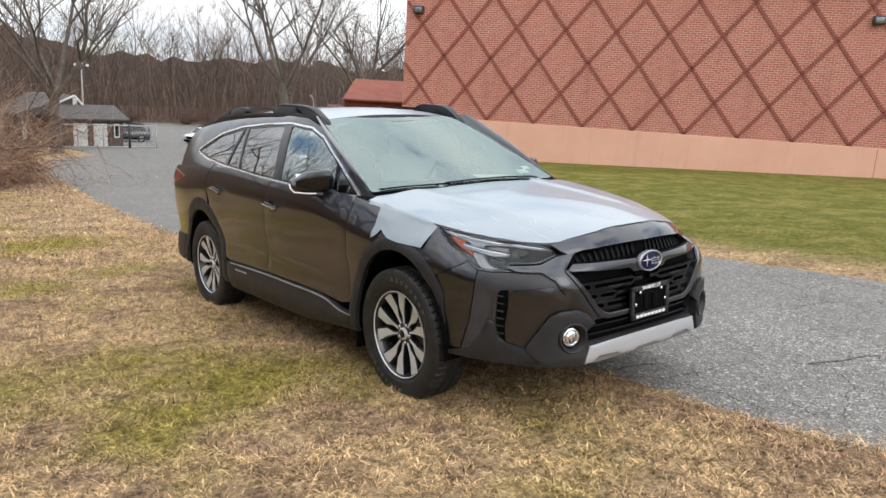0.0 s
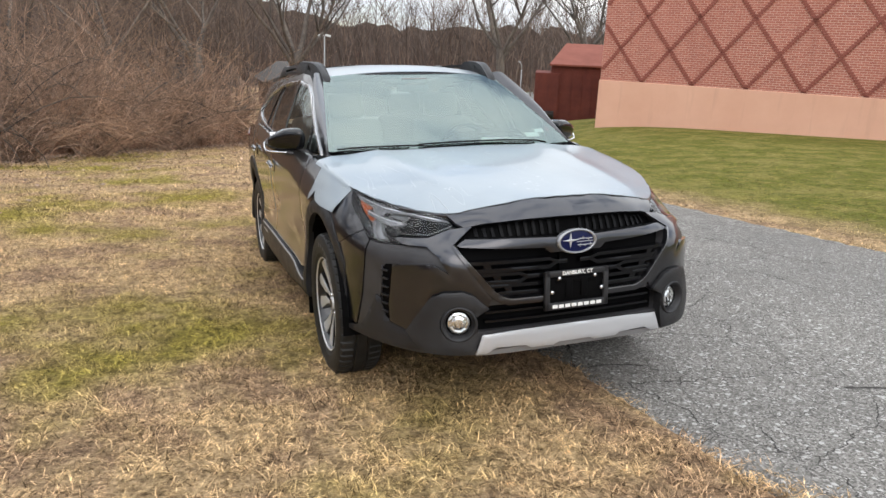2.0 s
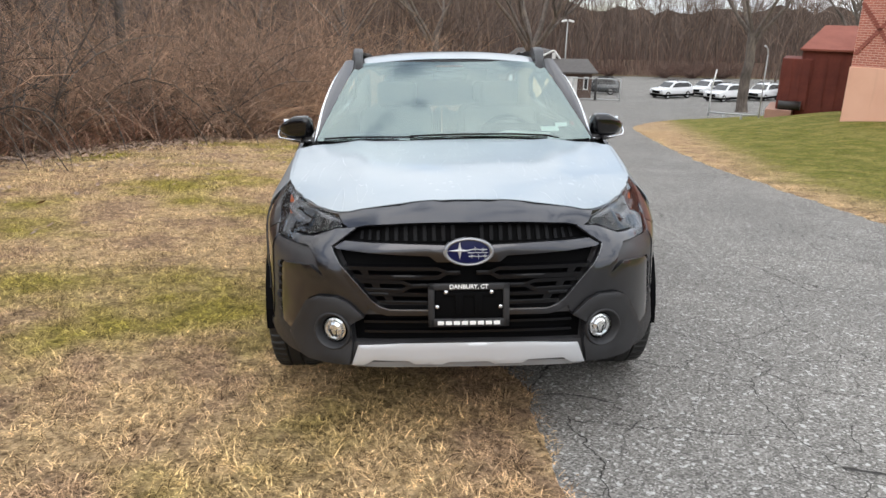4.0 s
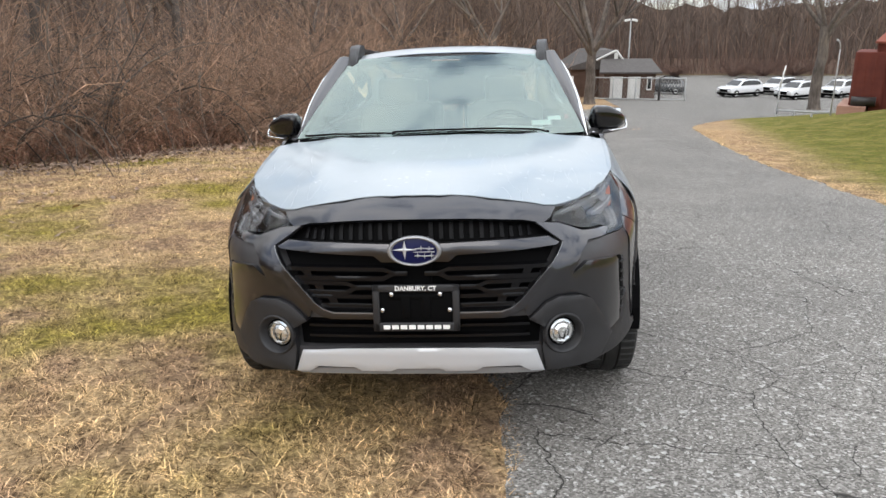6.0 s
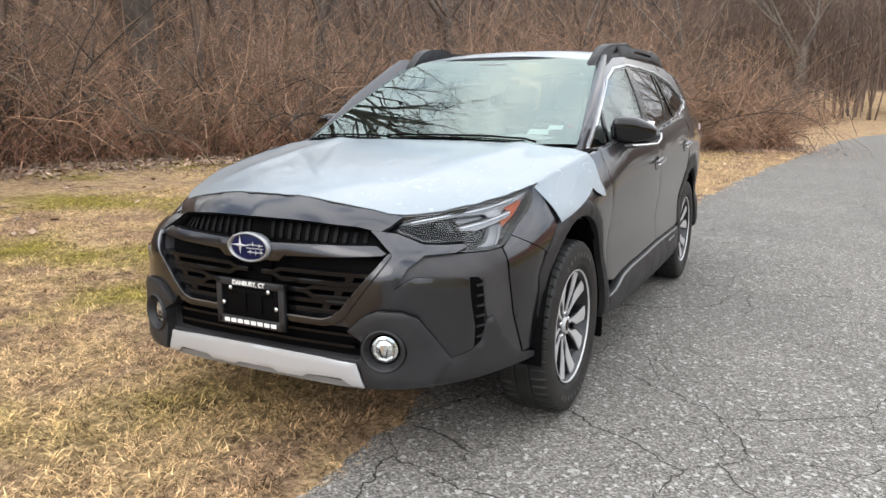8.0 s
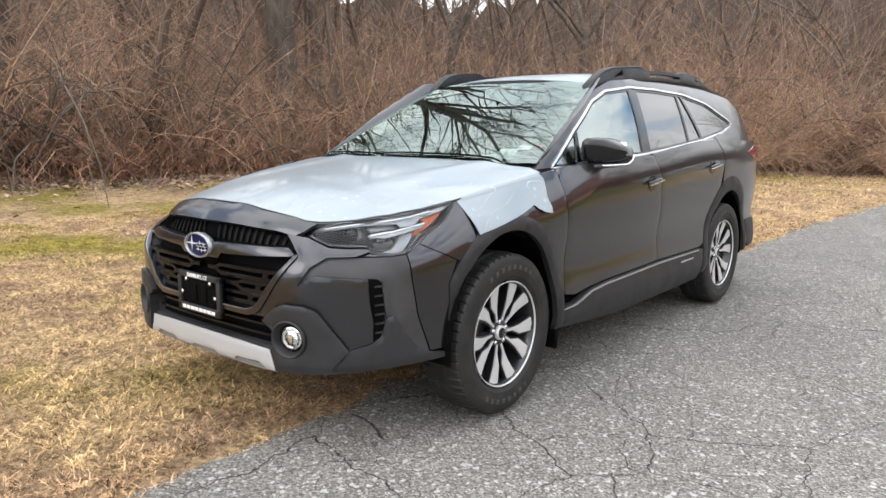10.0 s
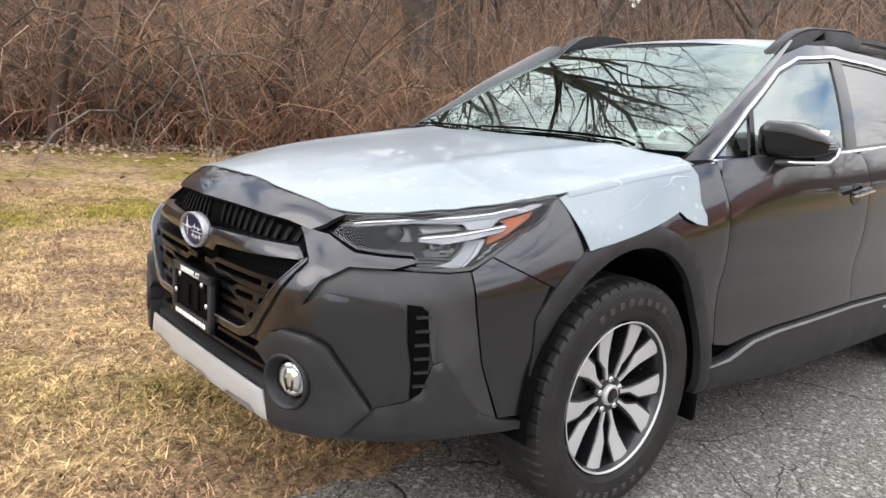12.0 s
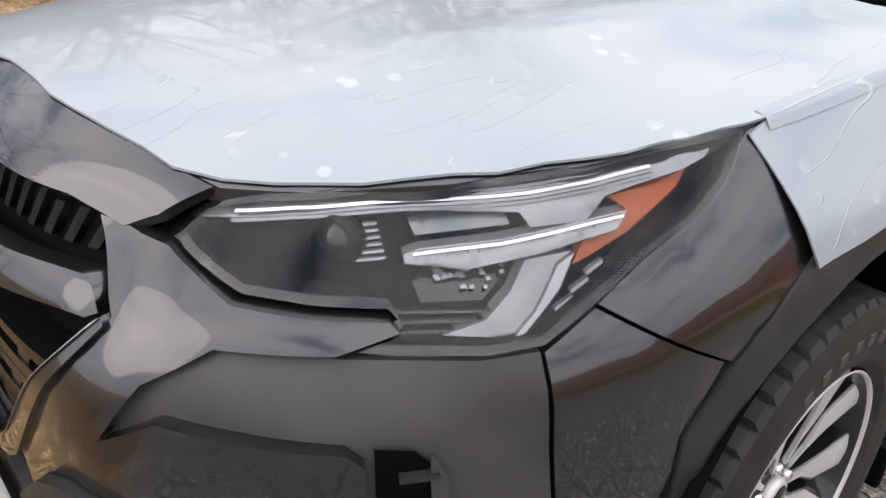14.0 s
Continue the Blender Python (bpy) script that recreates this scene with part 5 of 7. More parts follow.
def grass_material():
    """Winter lawn: straw, thatch and green patches, greener towards the building; shade between tufts is put into the
    colours.
    """
    m = material("winter_grass", (0.3, 0.24, 0.12), 0.9, 0.0, specular_ior_level=0.1)
    big = noise_tex(m, 0.55, 5, 0.6)
    mid = noise_tex(m, 1.9, 5, 0.62)
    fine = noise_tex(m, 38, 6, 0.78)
    # dark ends of these mixes stand in for shaded gaps between blades
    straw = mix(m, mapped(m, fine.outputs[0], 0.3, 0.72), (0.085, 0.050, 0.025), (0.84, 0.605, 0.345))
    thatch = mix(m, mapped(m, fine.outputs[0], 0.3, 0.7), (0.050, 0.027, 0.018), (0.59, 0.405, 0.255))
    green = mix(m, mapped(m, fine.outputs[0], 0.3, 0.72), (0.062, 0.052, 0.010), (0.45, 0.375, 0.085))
    base = mix(m, mapped(m, mid.outputs[0], 0.45, 0.58), straw, thatch)
    tc = m.node_tree.nodes.new("ShaderNodeTexCoord")
    sp = m.node_tree.nodes.new("ShaderNodeSeparateXYZ")
    link(m, tc.outputs["Object"], sp.inputs[0])
    dry = m.node_tree.nodes.new("ShaderNodeMath")
    dry.operation = "MULTIPLY"
    link(m, mapped(m, big.outputs[0], 0.47, 0.62, 0.0, 0.95), dry.inputs[0])
    link(m, mapped(m, sp.outputs[0], -0.05, -0.75), dry.inputs[1])
    base = mix(m, dry.outputs[0], base, green)
    bend = mapped(m, sp.outputs[1], 8.0, 30.0, 0.0, -5.2)
    side = m.node_tree.nodes.new("ShaderNodeMath")
    link(m, sp.outputs[0], side.inputs[0])
    link(m, bend, side.inputs[1])
    add = m.node_tree.nodes.new("ShaderNodeMath")
    add.operation = "MULTIPLY_ADD"
    add.inputs[1].default_value = 2.0
    link(m, mid.outputs[0], add.inputs[0])
    link(m, side.outputs[0], add.inputs[2])
    lawn = mix(m, mapped(m, fine.outputs[0], 0.25, 0.75), (0.060, 0.070, 0.010), (0.20, 0.20, 0.040))
    lawn = mix(m, mapped(m, big.outputs[0], 0.56, 0.74), lawn, (0.26, 0.225, 0.075))
    lawn = mix(m, mapped(m, mid.outputs[0], 0.44, 0.66), lawn, mix(m, mapped(m, fine.outputs[0], 0.3, 0.7), (0.13, 0.115, 0.03), (0.36, 0.31, 0.10)))
    base = mix(m, mapped(m, add.outputs[0], 6.0, 7.2), base, lawn)
    litter = mix(m, mapped(m, fine.outputs[0], 0.3, 0.7), (0.070, 0.045, 0.032), (0.20, 0.135, 0.10))
    base = mix(m, mapped(m, sp.outputs[1], 86.0, 91.0), base, litter)
    base = mix(m, mapped(m, sp.outputs[0], -10.0, -11.0), base, litter)
    # clump tone: painted shade between tufts, lighter on top of them
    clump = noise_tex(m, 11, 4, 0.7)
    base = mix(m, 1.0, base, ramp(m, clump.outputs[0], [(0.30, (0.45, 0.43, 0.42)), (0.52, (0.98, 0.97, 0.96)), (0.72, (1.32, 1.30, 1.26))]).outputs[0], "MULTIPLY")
    link(m, base, bsdf(m).inputs["Base Color"])
    link(m, bump(m, fine.outputs[0], 0.9, 0.03), bsdf(m).inputs["Normal"])
    return m


def blade_material():
    m = grass_material()
    m.name = "grass_blades"
    geo = m.node_tree.nodes.new("ShaderNodeNewGeometry")
    src = bsdf(m).inputs["Base Color"].links[0].from_socket
    tone = mix(m, geo.outputs["Random Per Island"], (0.12, 0.11, 0.10), (2.3, 2.25, 2.1))
    link(m, mix(m, 1.0, src, tone, "MULTIPLY"), bsdf(m).inputs["Base Color"])
    for n in [k for k in m.node_tree.nodes if k.bl_idname == "ShaderNodeBump"]:
        m.node_tree.nodes.remove(n)
    return m


def asphalt_material():
    """Old worn asphalt: pale aggregate in a grey binder, crazed with cracks."""
    m = material("worn_asphalt", (0.15, 0.15, 0.15), 0.85, 0.0, specular_ior_level=0.2)
    tc = m.node_tree.nodes.new("ShaderNodeTexCoord")

    def cells(scale, feature="F1"):
        v = m.node_tree.nodes.new("ShaderNodeTexVoronoi")
        v.feature = feature
        v.inputs["Scale"].default_value = scale
        link(m, tc.outputs["Object"], v.inputs["Vector"])
        return v
    grit = cells(125)
    coarse = cells(60)
    stain = noise_tex(m, 0.7, 6, 0.6)
    fine = noise_tex(m, 130, 3, 0.7)
    tone = m.node_tree.nodes.new("ShaderNodeSeparateColor")
    link(m, grit.outputs["Color"], tone.inputs[0])
    base = ramp(m, tone.outputs[0], [(0.0, (0.108, 0.101, 0.090)), (0.45, (0.242, 0.228, 0.207)), (0.80, (0.355, 0.336, 0.308)), (0.94, (0.45, 0.43, 0.40)), (1.0, (0.66, 0.635, 0.60))]).outputs[0]
    tone2 = m.node_tree.nodes.new("ShaderNodeSeparateColor")
    link(m, coarse.outputs["Color"], tone2.inputs[0])
    base = mix(m, mapped(m, tone2.outputs[1], 0.955, 0.97), base, (0.60, 0.585, 0.555))
    base = mix(m, mapped(m, fine.outputs[0], 0.3, 0.7), mix(m, 0.45, base, (0.03, 0.03, 0.03)), base)
    base = mix(m, mapped(m, stain.outputs[0], 0.35, 0.7), mix(m, 0.22, base, (0.04, 0.04, 0.042)), base)
    warp = noise_tex(m, 1.6, 5, 0.65)
    off = m.node_tree.nodes.new("ShaderNodeVectorMath")
    off.operation = "MULTIPLY_ADD"
    off.inputs[1].default_value = (0.38, 0.38, 0.0)
    link(m, warp.outputs["Color"], off.inputs[0])
    link(m, tc.outputs["Object"], off.inputs[2])
    crack = m.node_tree.nodes.new("ShaderNodeTexVoronoi")
    crack.feature = "DISTANCE_TO_EDGE"
    crack.inputs["Scale"].default_value = 1.05
    link(m, off.outputs[0], crack.inputs["Vector"])
    crack2 = m.node_tree.nodes.new("ShaderNodeTexVoronoi")
    crack2.feature = "DISTANCE_TO_EDGE"
    crack2.inputs["Scale"].default_value = 2.9
    link(m, off.outputs[0], crack2.inputs["Vector"])
    open_ = noise_tex(m, 0.9, 4, 0.6)
    gate = mapped(m, open_.outputs[0], 0.34, 0.44)
    lines = m.node_tree.nodes.new("ShaderNodeMath")
    lines.operation = "MAXIMUM"
    a = m.node_tree.nodes.new("ShaderNodeMath")
    a.operation = "MULTIPLY"
    link(m, mapped(m, crack.outputs["Distance"], 0.0008, 0.0036, 0.95, 0.0), a.inputs[0])
    link(m, gate, a.inputs[1])
    b = m.node_tree.nodes.new("ShaderNodeMath")
    b.operation = "MULTIPLY"
    link(m, mapped(m, crack2.outputs["Distance"], 0.0015, 0.0055, 0.85, 0.0), b.inputs[0])
    link(m, mapped(m, open_.outputs[0], 0.44, 0.54), b.inputs[1])
    link(m, a.outputs[0], lines.inputs[0])
    link(m, b.outputs[0], lines.inputs[1])
    base = mix(m, lines.outputs[0], base, (0.034, 0.032, 0.030))
    link(m, base, bsdf(m).inputs["Base Color"])
    h = m.node_tree.nodes.new("ShaderNodeMath")
    h.operation = "MULTIPLY_ADD"
    h.inputs[1].default_value = -3.0
    link(m, lines.outputs[0], h.inputs[0])
    link(m, tone.outputs[0], h.inputs[2])
    link(m, bump(m, h.outputs[0], 0.75, 0.006), bsdf(m).inputs["Normal"])
    return m


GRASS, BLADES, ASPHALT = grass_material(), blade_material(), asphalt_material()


def axis(stops):
    """Grid lines with a spacing that widens: (from, to, step) stretches."""
    out = []
    for a, b, step in stops:
        n = int(round((b - a) / step))
        out += [a + (b - a) * k / n for k in range(n)]
    return out + [stops[-1][1]]


gx = axis([(-900, -100, 100), (-100, -20, 8), (-20, -7, 1), (-7, 6, 0.2), (6, 30, 1), (30, 100, 7), (100, 900, 100)])
gy = axis([(-900, -100, 100), (-100, -12, 8), (-12, -4, 1), (-4, 9, 0.2), (9, 50, 1), (50, 120, 5), (120, 1500, 115)])
gv = []
for y in gy:
    for x in gx:
        gv.append((x, y, surface_z(x, y)))
nx = len(gx)
gf = [(j * nx + i, j * nx + i + 1, (j + 1) * nx + i + 1, (j + 1) * nx + i) for j in range(len(gy) - 1) for i in range(nx - 1)]
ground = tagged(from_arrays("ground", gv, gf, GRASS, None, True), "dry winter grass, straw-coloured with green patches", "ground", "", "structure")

# road: one sheet with a ragged edge on the grass side
rows = axis([(-14, -4, 0.5), (-4, 12, 0.06), (12, 30, 0.3), (30, 47, 0.8)])
rv, rfaces, cols = [], [], 26
for y in rows:
    jag = 0.10 * wobble(y, 3.1, 0.5, 5) + 0.07 * wobble(y, 8.4, 0.13, 6) + 0.16 * wobble(y, 0.3, 1.6, 9)
    jag2 = 0.08 * wobble(y, 5.5, 0.6, 7) + 0.06 * wobble(y, 1.2, 0.15, 8)
    a, b = ROAD_LEFT(y) + jag, ROAD_RIGHT(y) + jag2
    for k in range(cols + 1):
        t = k / cols
        x = a + (b - a) * t
        drop = 0.014 * (1 if k in (0, cols) else 0)
        rv.append((x, y, ground_z(x, y) + 0.016 - drop + 0.006 * wobble(x, y, 1.5, 4)))
for j in range(len(rows) - 1):
    for k in range(cols):
        q = j * (cols + 1) + k
        rfaces.append((q, q + 1, q + cols + 2, q + cols + 1))
road = tagged(from_arrays("road", rv, rfaces, ASPHALT, None, True), "worn cracked grey asphalt driveway", "road", "", "structure")
lx, ly = axis([(9, 62, 2)]), axis([(47, 88, 1.5)])
lv = [(max(x, ROAD_LEFT(y)), y, ground_z(x, y) + 0.02) for y in ly for x in lx]
lf = [(j * len(lx) + i, j * len(lx) + i + 1, (j + 1) * len(lx) + i + 1, (j + 1) * len(lx) + i) for j in range(len(ly) - 1) for i in range(len(lx) - 1)]
tagged(from_arrays("car_park", lv, lf, ASPHALT, None, True), "grey asphalt car park at the foot of the slope", "road", "", "structure")


def blades(name, count, where_xy, length, width, seed, mat):
    """Short bent grass blades, two triangles each, as one sheet of stuff."""
    rng = np.random.default_rng(seed)
    pts = []
    while len(pts) < count:
        p = where_xy(rng)
        if p is not None:
            pts.append(p)
    xy = np.array(pts)
    z = np.array([surface_z(x, y) for x, y in pts]) - 0.002
    n = len(pts)
    az = rng.uniform(0, 2 * np.pi, n)
    ln = rng.uniform(length[0], length[1], n)
    wd = rng.uniform(width[0], width[1], n)
    up = rng.uniform(0.03, 0.5, n)
    d = np.stack([np.cos(az), np.sin(az)], 1)
    s = np.stack([-np.sin(az), np.cos(az)], 1)
    base = np.concatenate([xy, z[:, None]], 1)
    v = np.zeros((n, 5, 3))
    v[:, 0] = base
    v[:, 1] = base
    v[:, 0, :2] -= s * wd[:, None]
    v[:, 1, :2] += s * wd[:, None]
    mid = base.copy()
    mid[:, :2] += d * (ln * 0.5)[:, None]
    mid[:, 2] += ln * up * 0.75
    v[:, 2], v[:, 3] = mid, mid
    v[:, 2, :2] += s * (wd * 0.8)[:, None]
    v[:, 3, :2] -= s * (wd * 0.8)[:, None]
    tip = base.copy()
    tip[:, :2] += d * ln[:, None]
    tip[:, 2] += ln * up * rng.uniform(0.35, 1.2, n)
    v[:, 4] = tip
    me = bpy.data.meshes.new(name)
    me.vertices.add(n * 5)
    me.vertices.foreach_set("co", v.reshape(-1))
    idx = np.arange(n)[:, None] * 5
    loops = (idx + np.array([[0, 1, 2, 3, 3, 2, 4]])).reshape(-1)
    me.loops.add(n * 7)
    me.loops.foreach_set("vertex_index", loops.astype(np.int32))
    me.polygons.add(n * 2)
    st = (np.arange(n)[:, None] * 7 + np.array([[0, 4]])).reshape(-1)
    me.polygons.foreach_set("loop_start", st.astype(np.int32))
    me.update(calc_edges=True)
    me.materials.append(mat)
    return tagged(new(name, me), "short dry straw and green grass blades", "grass", "", "stuff")


def verge(rng):
    """Tufted grass: thick on small clumps, thin between them."""
    y = -3.6 + 11.5 * rng.random() ** 1.5
    x = ROAD_LEFT(y) + 0.12 - 6.2 * rng.random() ** 1.2
    tuft = wobble(x, y, 0.085, 61) + 0.6 * wobble(x, y, 0.30, 62)
    if tuft < -0.05 and rng.random() < 0.72:
        return None
    return (x, y)


def meadow(rng):
    y = 5 + 15 * rng.random()
    x = ROAD_LEFT(y) + 0.1 - 9.5 * rng.random()
    return (x, y)


def lawn_edge(rng):
    y = -1 + 22 * rng.random()
    x = ROAD_RIGHT(y) - 0.05 + 5.0 * rng.random() ** 1.6
    return (x, y)


blades("verge_grass", 380000, verge, (0.022, 0.075), (0.0009, 0.0024), 11, BLADES)
blades("meadow_grass", 50000, meadow, (0.05, 0.12), (0.003, 0.006), 12, BLADES)
blades("lawn_grass", 40000, lawn_edge, (0.03, 0.08), (0.002, 0.004), 13, BLADES)

# ---- trees, thicket and woods ----
def bark_material(name, dark, light, scale):
    m = material(name, light, 0.9)
    geo = m.node_tree.nodes.new("ShaderNodeNewGeometry")
    n = noise_tex(m, scale, 5, 0.65, stretch=(1, 1, 0.25))
    base = mix(m, mapped(m, n.outputs[0], 0.3, 0.7), dark, light)
    tone = mix(m, geo.outputs["Random Per Island"], (0.50, 0.50, 0.50), (1.45, 1.4, 1.35))
    stand = noise_tex(m, 0.55, 4, 0.6)
    base = mix(m, 1.0, base, ramp(m, stand.outputs[0], [(0.33, (0.55, 0.53, 0.52)), (0.5, (0.95, 0.95, 0.95)), (0.68, (1.25, 1.18, 1.08))]).outputs[0], "MULTIPLY")
    link(m, mix(m, 1.0, base, tone, "MULTIPLY"), bsdf(m).inputs["Base Color"])
    link(m, bump(m, n.outputs[0], 0.6, 0.02), bsdf(m).inputs["Normal"])
    return m


BARK = bark_material("grey_bark", (0.055, 0.045, 0.039), (0.175, 0.150, 0.130), 9)
TWIGS = bark_material("brown_twigs", (0.160, 0.100, 0.069), (0.57, 0.39, 0.28), 5)
REDTWIGS = bark_material("russet_twigs", (0.195, 0.100, 0.068), (0.58, 0.345, 0.24), 5)
FARBRUSH = bark_material("dull_red_brown_brush", (0.085, 0.050, 0.040), (0.20, 0.125, 0.10), 3)
WOODS = bark_material("distant_grey_twigs", (0.095, 0.066, 0.052), (0.22, 0.165, 0.135), 3)
LITTER = bark_material("pale_leaf_litter", (0.17, 0.105, 0.072), (0.58, 0.44, 0.34), 12)


def sticks(name, segs, mat, parent=None, sides=3, smooth=True):
    """Many tapered sticks as one mesh; each entry is a chain of (point, radius)."""
    verts, faces = [], []
    for chain in segs:
        n0 = len(verts)
        m = len(chain)
        for i, (p, r) in enumerate(chain):
            d = (chain[min(i + 1, m - 1)][0] - chain[max(i - 1, 0)][0])
            d = d.normalized() if d.length > 1e-9 else Vector((0, 0, 1))
            x = (x - d * x.dot(d)) if i else Vector((-d.y, d.x, 0.0))
            x = x.normalized() if x.length > 1e-4 else Vector((1, 0, 0))
            y = d.cross(x)
            y = y.normalized() if y.length > 1e-6 else Vector((0, 1, 0))
            for k in range(sides):
                a = 2 * math.pi * k / sides
                c, s = r * math.cos(a), r * math.sin(a)
                verts.append((p.x + c * x.x + s * y.x, p.y + c * x.y + s * y.y, p.z + c * x.z + s * y.z))
        for i in range(m - 1):
            for k in range(sides):
                q = n0 + i * sides
                faces.append((q + k, q + (k + 1) % sides, q + sides + (k + 1) % sides, q + sides + k))
    return from_arrays(name, verts, faces, mat, parent, smooth)


def grow(rng, p, d, length, radius, depth, out, droop=0.0, kids=(3, 5), bend=0.22, lift=0.10, top=False):
    """One limb and, by its depth, the limbs that fork from it."""
    n = 5 if depth > 1 else (4 if depth == 1 else 3)
    chain = [(p.copy(), radius)]
    q = p.copy()
    v = d.normalized()
    pts = []
    for i in range(n):
        v = (v + Vector((rng.uniform(-bend, bend), rng.uniform(-bend, bend), rng.uniform(-bend, bend) * 0.7 + lift - droop))).normalized()
        q = q + v * (length / n)
        r = radius * (1 - 0.72 * (i + 1) / n)
        chain.append((q.copy(), r))
        pts.append((q.copy(), v.copy(), r))
    out[3 if top else min(depth, 2)].append(chain)
    if depth <= 0:
        return
    for _ in range(rng.randint(*kids)):
        q, v, r = pts[rng.randint(1, n - 1)] if n > 2 else pts[-1]
        side = Vector((rng.uniform(-1, 1), rng.uniform(-1, 1), rng.uniform(-0.25, 0.7)))
        grow(rng, q, v * 0.75 + side * 0.75, length * rng.uniform(0.45, 0.72), r * 0.72, depth - 1, out, droop, kids, bend, lift)


def bare_tree(at, height, girth, seed, forks, depth=4, lean=(0, 0), label="tall bare deciduous tree with grey bark", reach=1.0, fork=0.34):
    rng = random.Random(seed)
    base = Vector((at[0], at[1], ground_z(*at) - 0.15))
    tree = tagged(group_root("bare_tree", Matrix.Translation(base)), label, "tree")
    trunk_h = height * fork
    out = {0: [], 1: [], 2: [], 3: []}
    p = Vector((0, 0, 0))
    chain = [(p.copy(), girth * 0.72), (Vector((0, 0, 0.35)), girth * 0.53)]
    for k in range(1, 7):
        p = Vector((lean[0] * k / 6 * trunk_h + rng.uniform(-0.06, 0.06), lean[1] * k / 6 * trunk_h + rng.uniform(-0.06, 0.06), trunk_h * k / 6))
        chain.append((p.copy(), girth * (0.5 - 0.02 * k)))
    for k in range(forks):
        a = 2 * math.pi * (k + rng.uniform(-0.3, 0.3)) / forks
        grow(rng, p - Vector((0, 0, rng.uniform(0, 0.25) * trunk_h)), Vector((math.cos(a) * 0.75 * reach, math.sin(a) * 0.75 * reach, 1.0)), height * rng.uniform(0.42, 0.58), girth * rng.uniform(0.17, 0.26), depth - 1, out, 0.0, (4, 6), 0.24, 0.06, True)
    sticks("trunk", [chain], BARK, tree, 12)
    for chain in out[3]:
        sticks("limb", [chain], BARK, tree, 8)
    sticks("crown", out[2] + out[1] + out[0], BARK, tree, 4)["kind"] = "stuff"
    return tree


bare_tree((7.4, 51.0), 17, 0.78, 3, 7, 5, fork=0.24)
bare_tree((20.2, 44.0), 15, 0.70, 8, 5, 5)
bare_tree((33.5, 55.0), 15, 0.75, 14, 5, 5)
bare_tree((0.4, 42.0), 13, 0.6, 21, 4, 4)
bare_tree((-10.3, 7.8), 14, 0.62, 33, 6, 5, (0.05, -0.02), "wide-spreading bare tree standing in the thicket", 1.2)
for k, (tx, ty, h, g) in enumerate(((-9.6, 12.6, 10, 0.28), (-13.5, 3.5, 11, 0.34), (-12.2, 5.8, 9, 0.22), (-8.6, 17.5, 11, 0.3), (-6.0, 22.5, 10, 0.26), (-15.0, -1.0, 11, 0.3), (-3.5, 27.0, 11, 0.3), (-12.5, 10.5, 12, 0.32))):
    bare_tree((tx, ty), h, g, 50 + k, 4, 4, (0.04, 0.03), "slim bare tree rising out of the thicket")

# thicket along the grass
BRUSH_EDGE = curve([(-16, -10.2), (-6, -9.6), (0, -9.3), (4, -8.9), (7, -8.1), (9.5, -7.2), (12.5, -6.1), (15.3, -4.5), (17.5, -2.4), (19, -0.3), (20.5, 0.5), (23, 0.3), (26, -0.6), (34, 0.0), (45, 1.8), (52, 3.5)])


def shrub_chain(rng, base, h, lean, r, n=5, sag_most=0.30):
    chain = [(base.copy(), r)]
    v = Vector((lean[0], lean[1], 1.0)).normalized()
    q = base.copy()
    sag = rng.uniform(0.02, sag_most)
    for i in range(n):
        v = (v + Vector((rng.uniform(-0.2, 0.2), rng.uniform(-0.2, 0.2), -sag * i * 0.5))).normalized()
        q = q + v * (h / n)
        chain.append((q.copy(), r * (1 - 0.8 * (i + 1) / n)))
    return chain


def thicket(name, seed, count, depth_range, y_range, tall, mat, label, fray=0.0):
    rng = random.Random(seed)
    chains = []
    for _ in range(count):
        y = rng.uniform(*y_range)
        x = BRUSH_EDGE(y) - depth_range[0] - (depth_range[1] - depth_range[0]) * rng.random() + 0.5 * wobble(y, 2.0, 1.3, 21)
        hump = 0.75 + 0.5 * wobble(x, y, 2.6, 31)
        h = rng.uniform(*tall) * hump
        base = Vector((x, y, ground_z(x, y) - 0.03))
        out = rng.uniform(-0.5, 0.75 + fray)
        c = shrub_chain(rng, base, h, (out * 0.9 + rng.uniform(-0.7, 0.7), -out * 0.5 + rng.uniform(-0.8, 0.8)), rng.uniform(0.006, 0.018), 5, 0.55)
        chains.append(c)
        for _ in range(rng.randint(4, 7)):
            q, r = c[rng.randint(1, 4)]
            chains.append(shrub_chain(rng, q, h * rng.uniform(0.22, 0.5), (rng.uniform(-1.7, 1.7), rng.uniform(-1.7, 1.7)), max(0.0045, r * 0.7), 3, 0.5))
    return tagged(sticks(name, chains, mat), label, "thicket", "", "stuff")


thicket("thicket", 5, 4300, (0.1, 4.5), (-8, 22), (1.8, 4.6), TWIGS, "dense brown leafless thicket of bare stems", 0.2)
thicket("thicket_front", 6, 2000, (-0.15, 1.6), (-8, 23), (0.7, 1.9), REDTWIGS, "russet low brush at the thicket's edge", 0.5)
thicket("thicket_back", 7, 1700, (3.5, 11.0), (-10, 30), (4.5, 8.5), TWIGS, "tall brown bare saplings behind the thicket")
thicket("corner_thicket", 9, 260, (0.3, 2.2), (14.5, 21), (3.0, 6.0), TWIGS, "tall brown bare brush at the thicket corner", 0.3)
thicket("roadside_brush", 8, 1300, (0.0, 3.5), (20, 50), (1.2, 3.0), TWIGS, "bare brush beside the driveway")



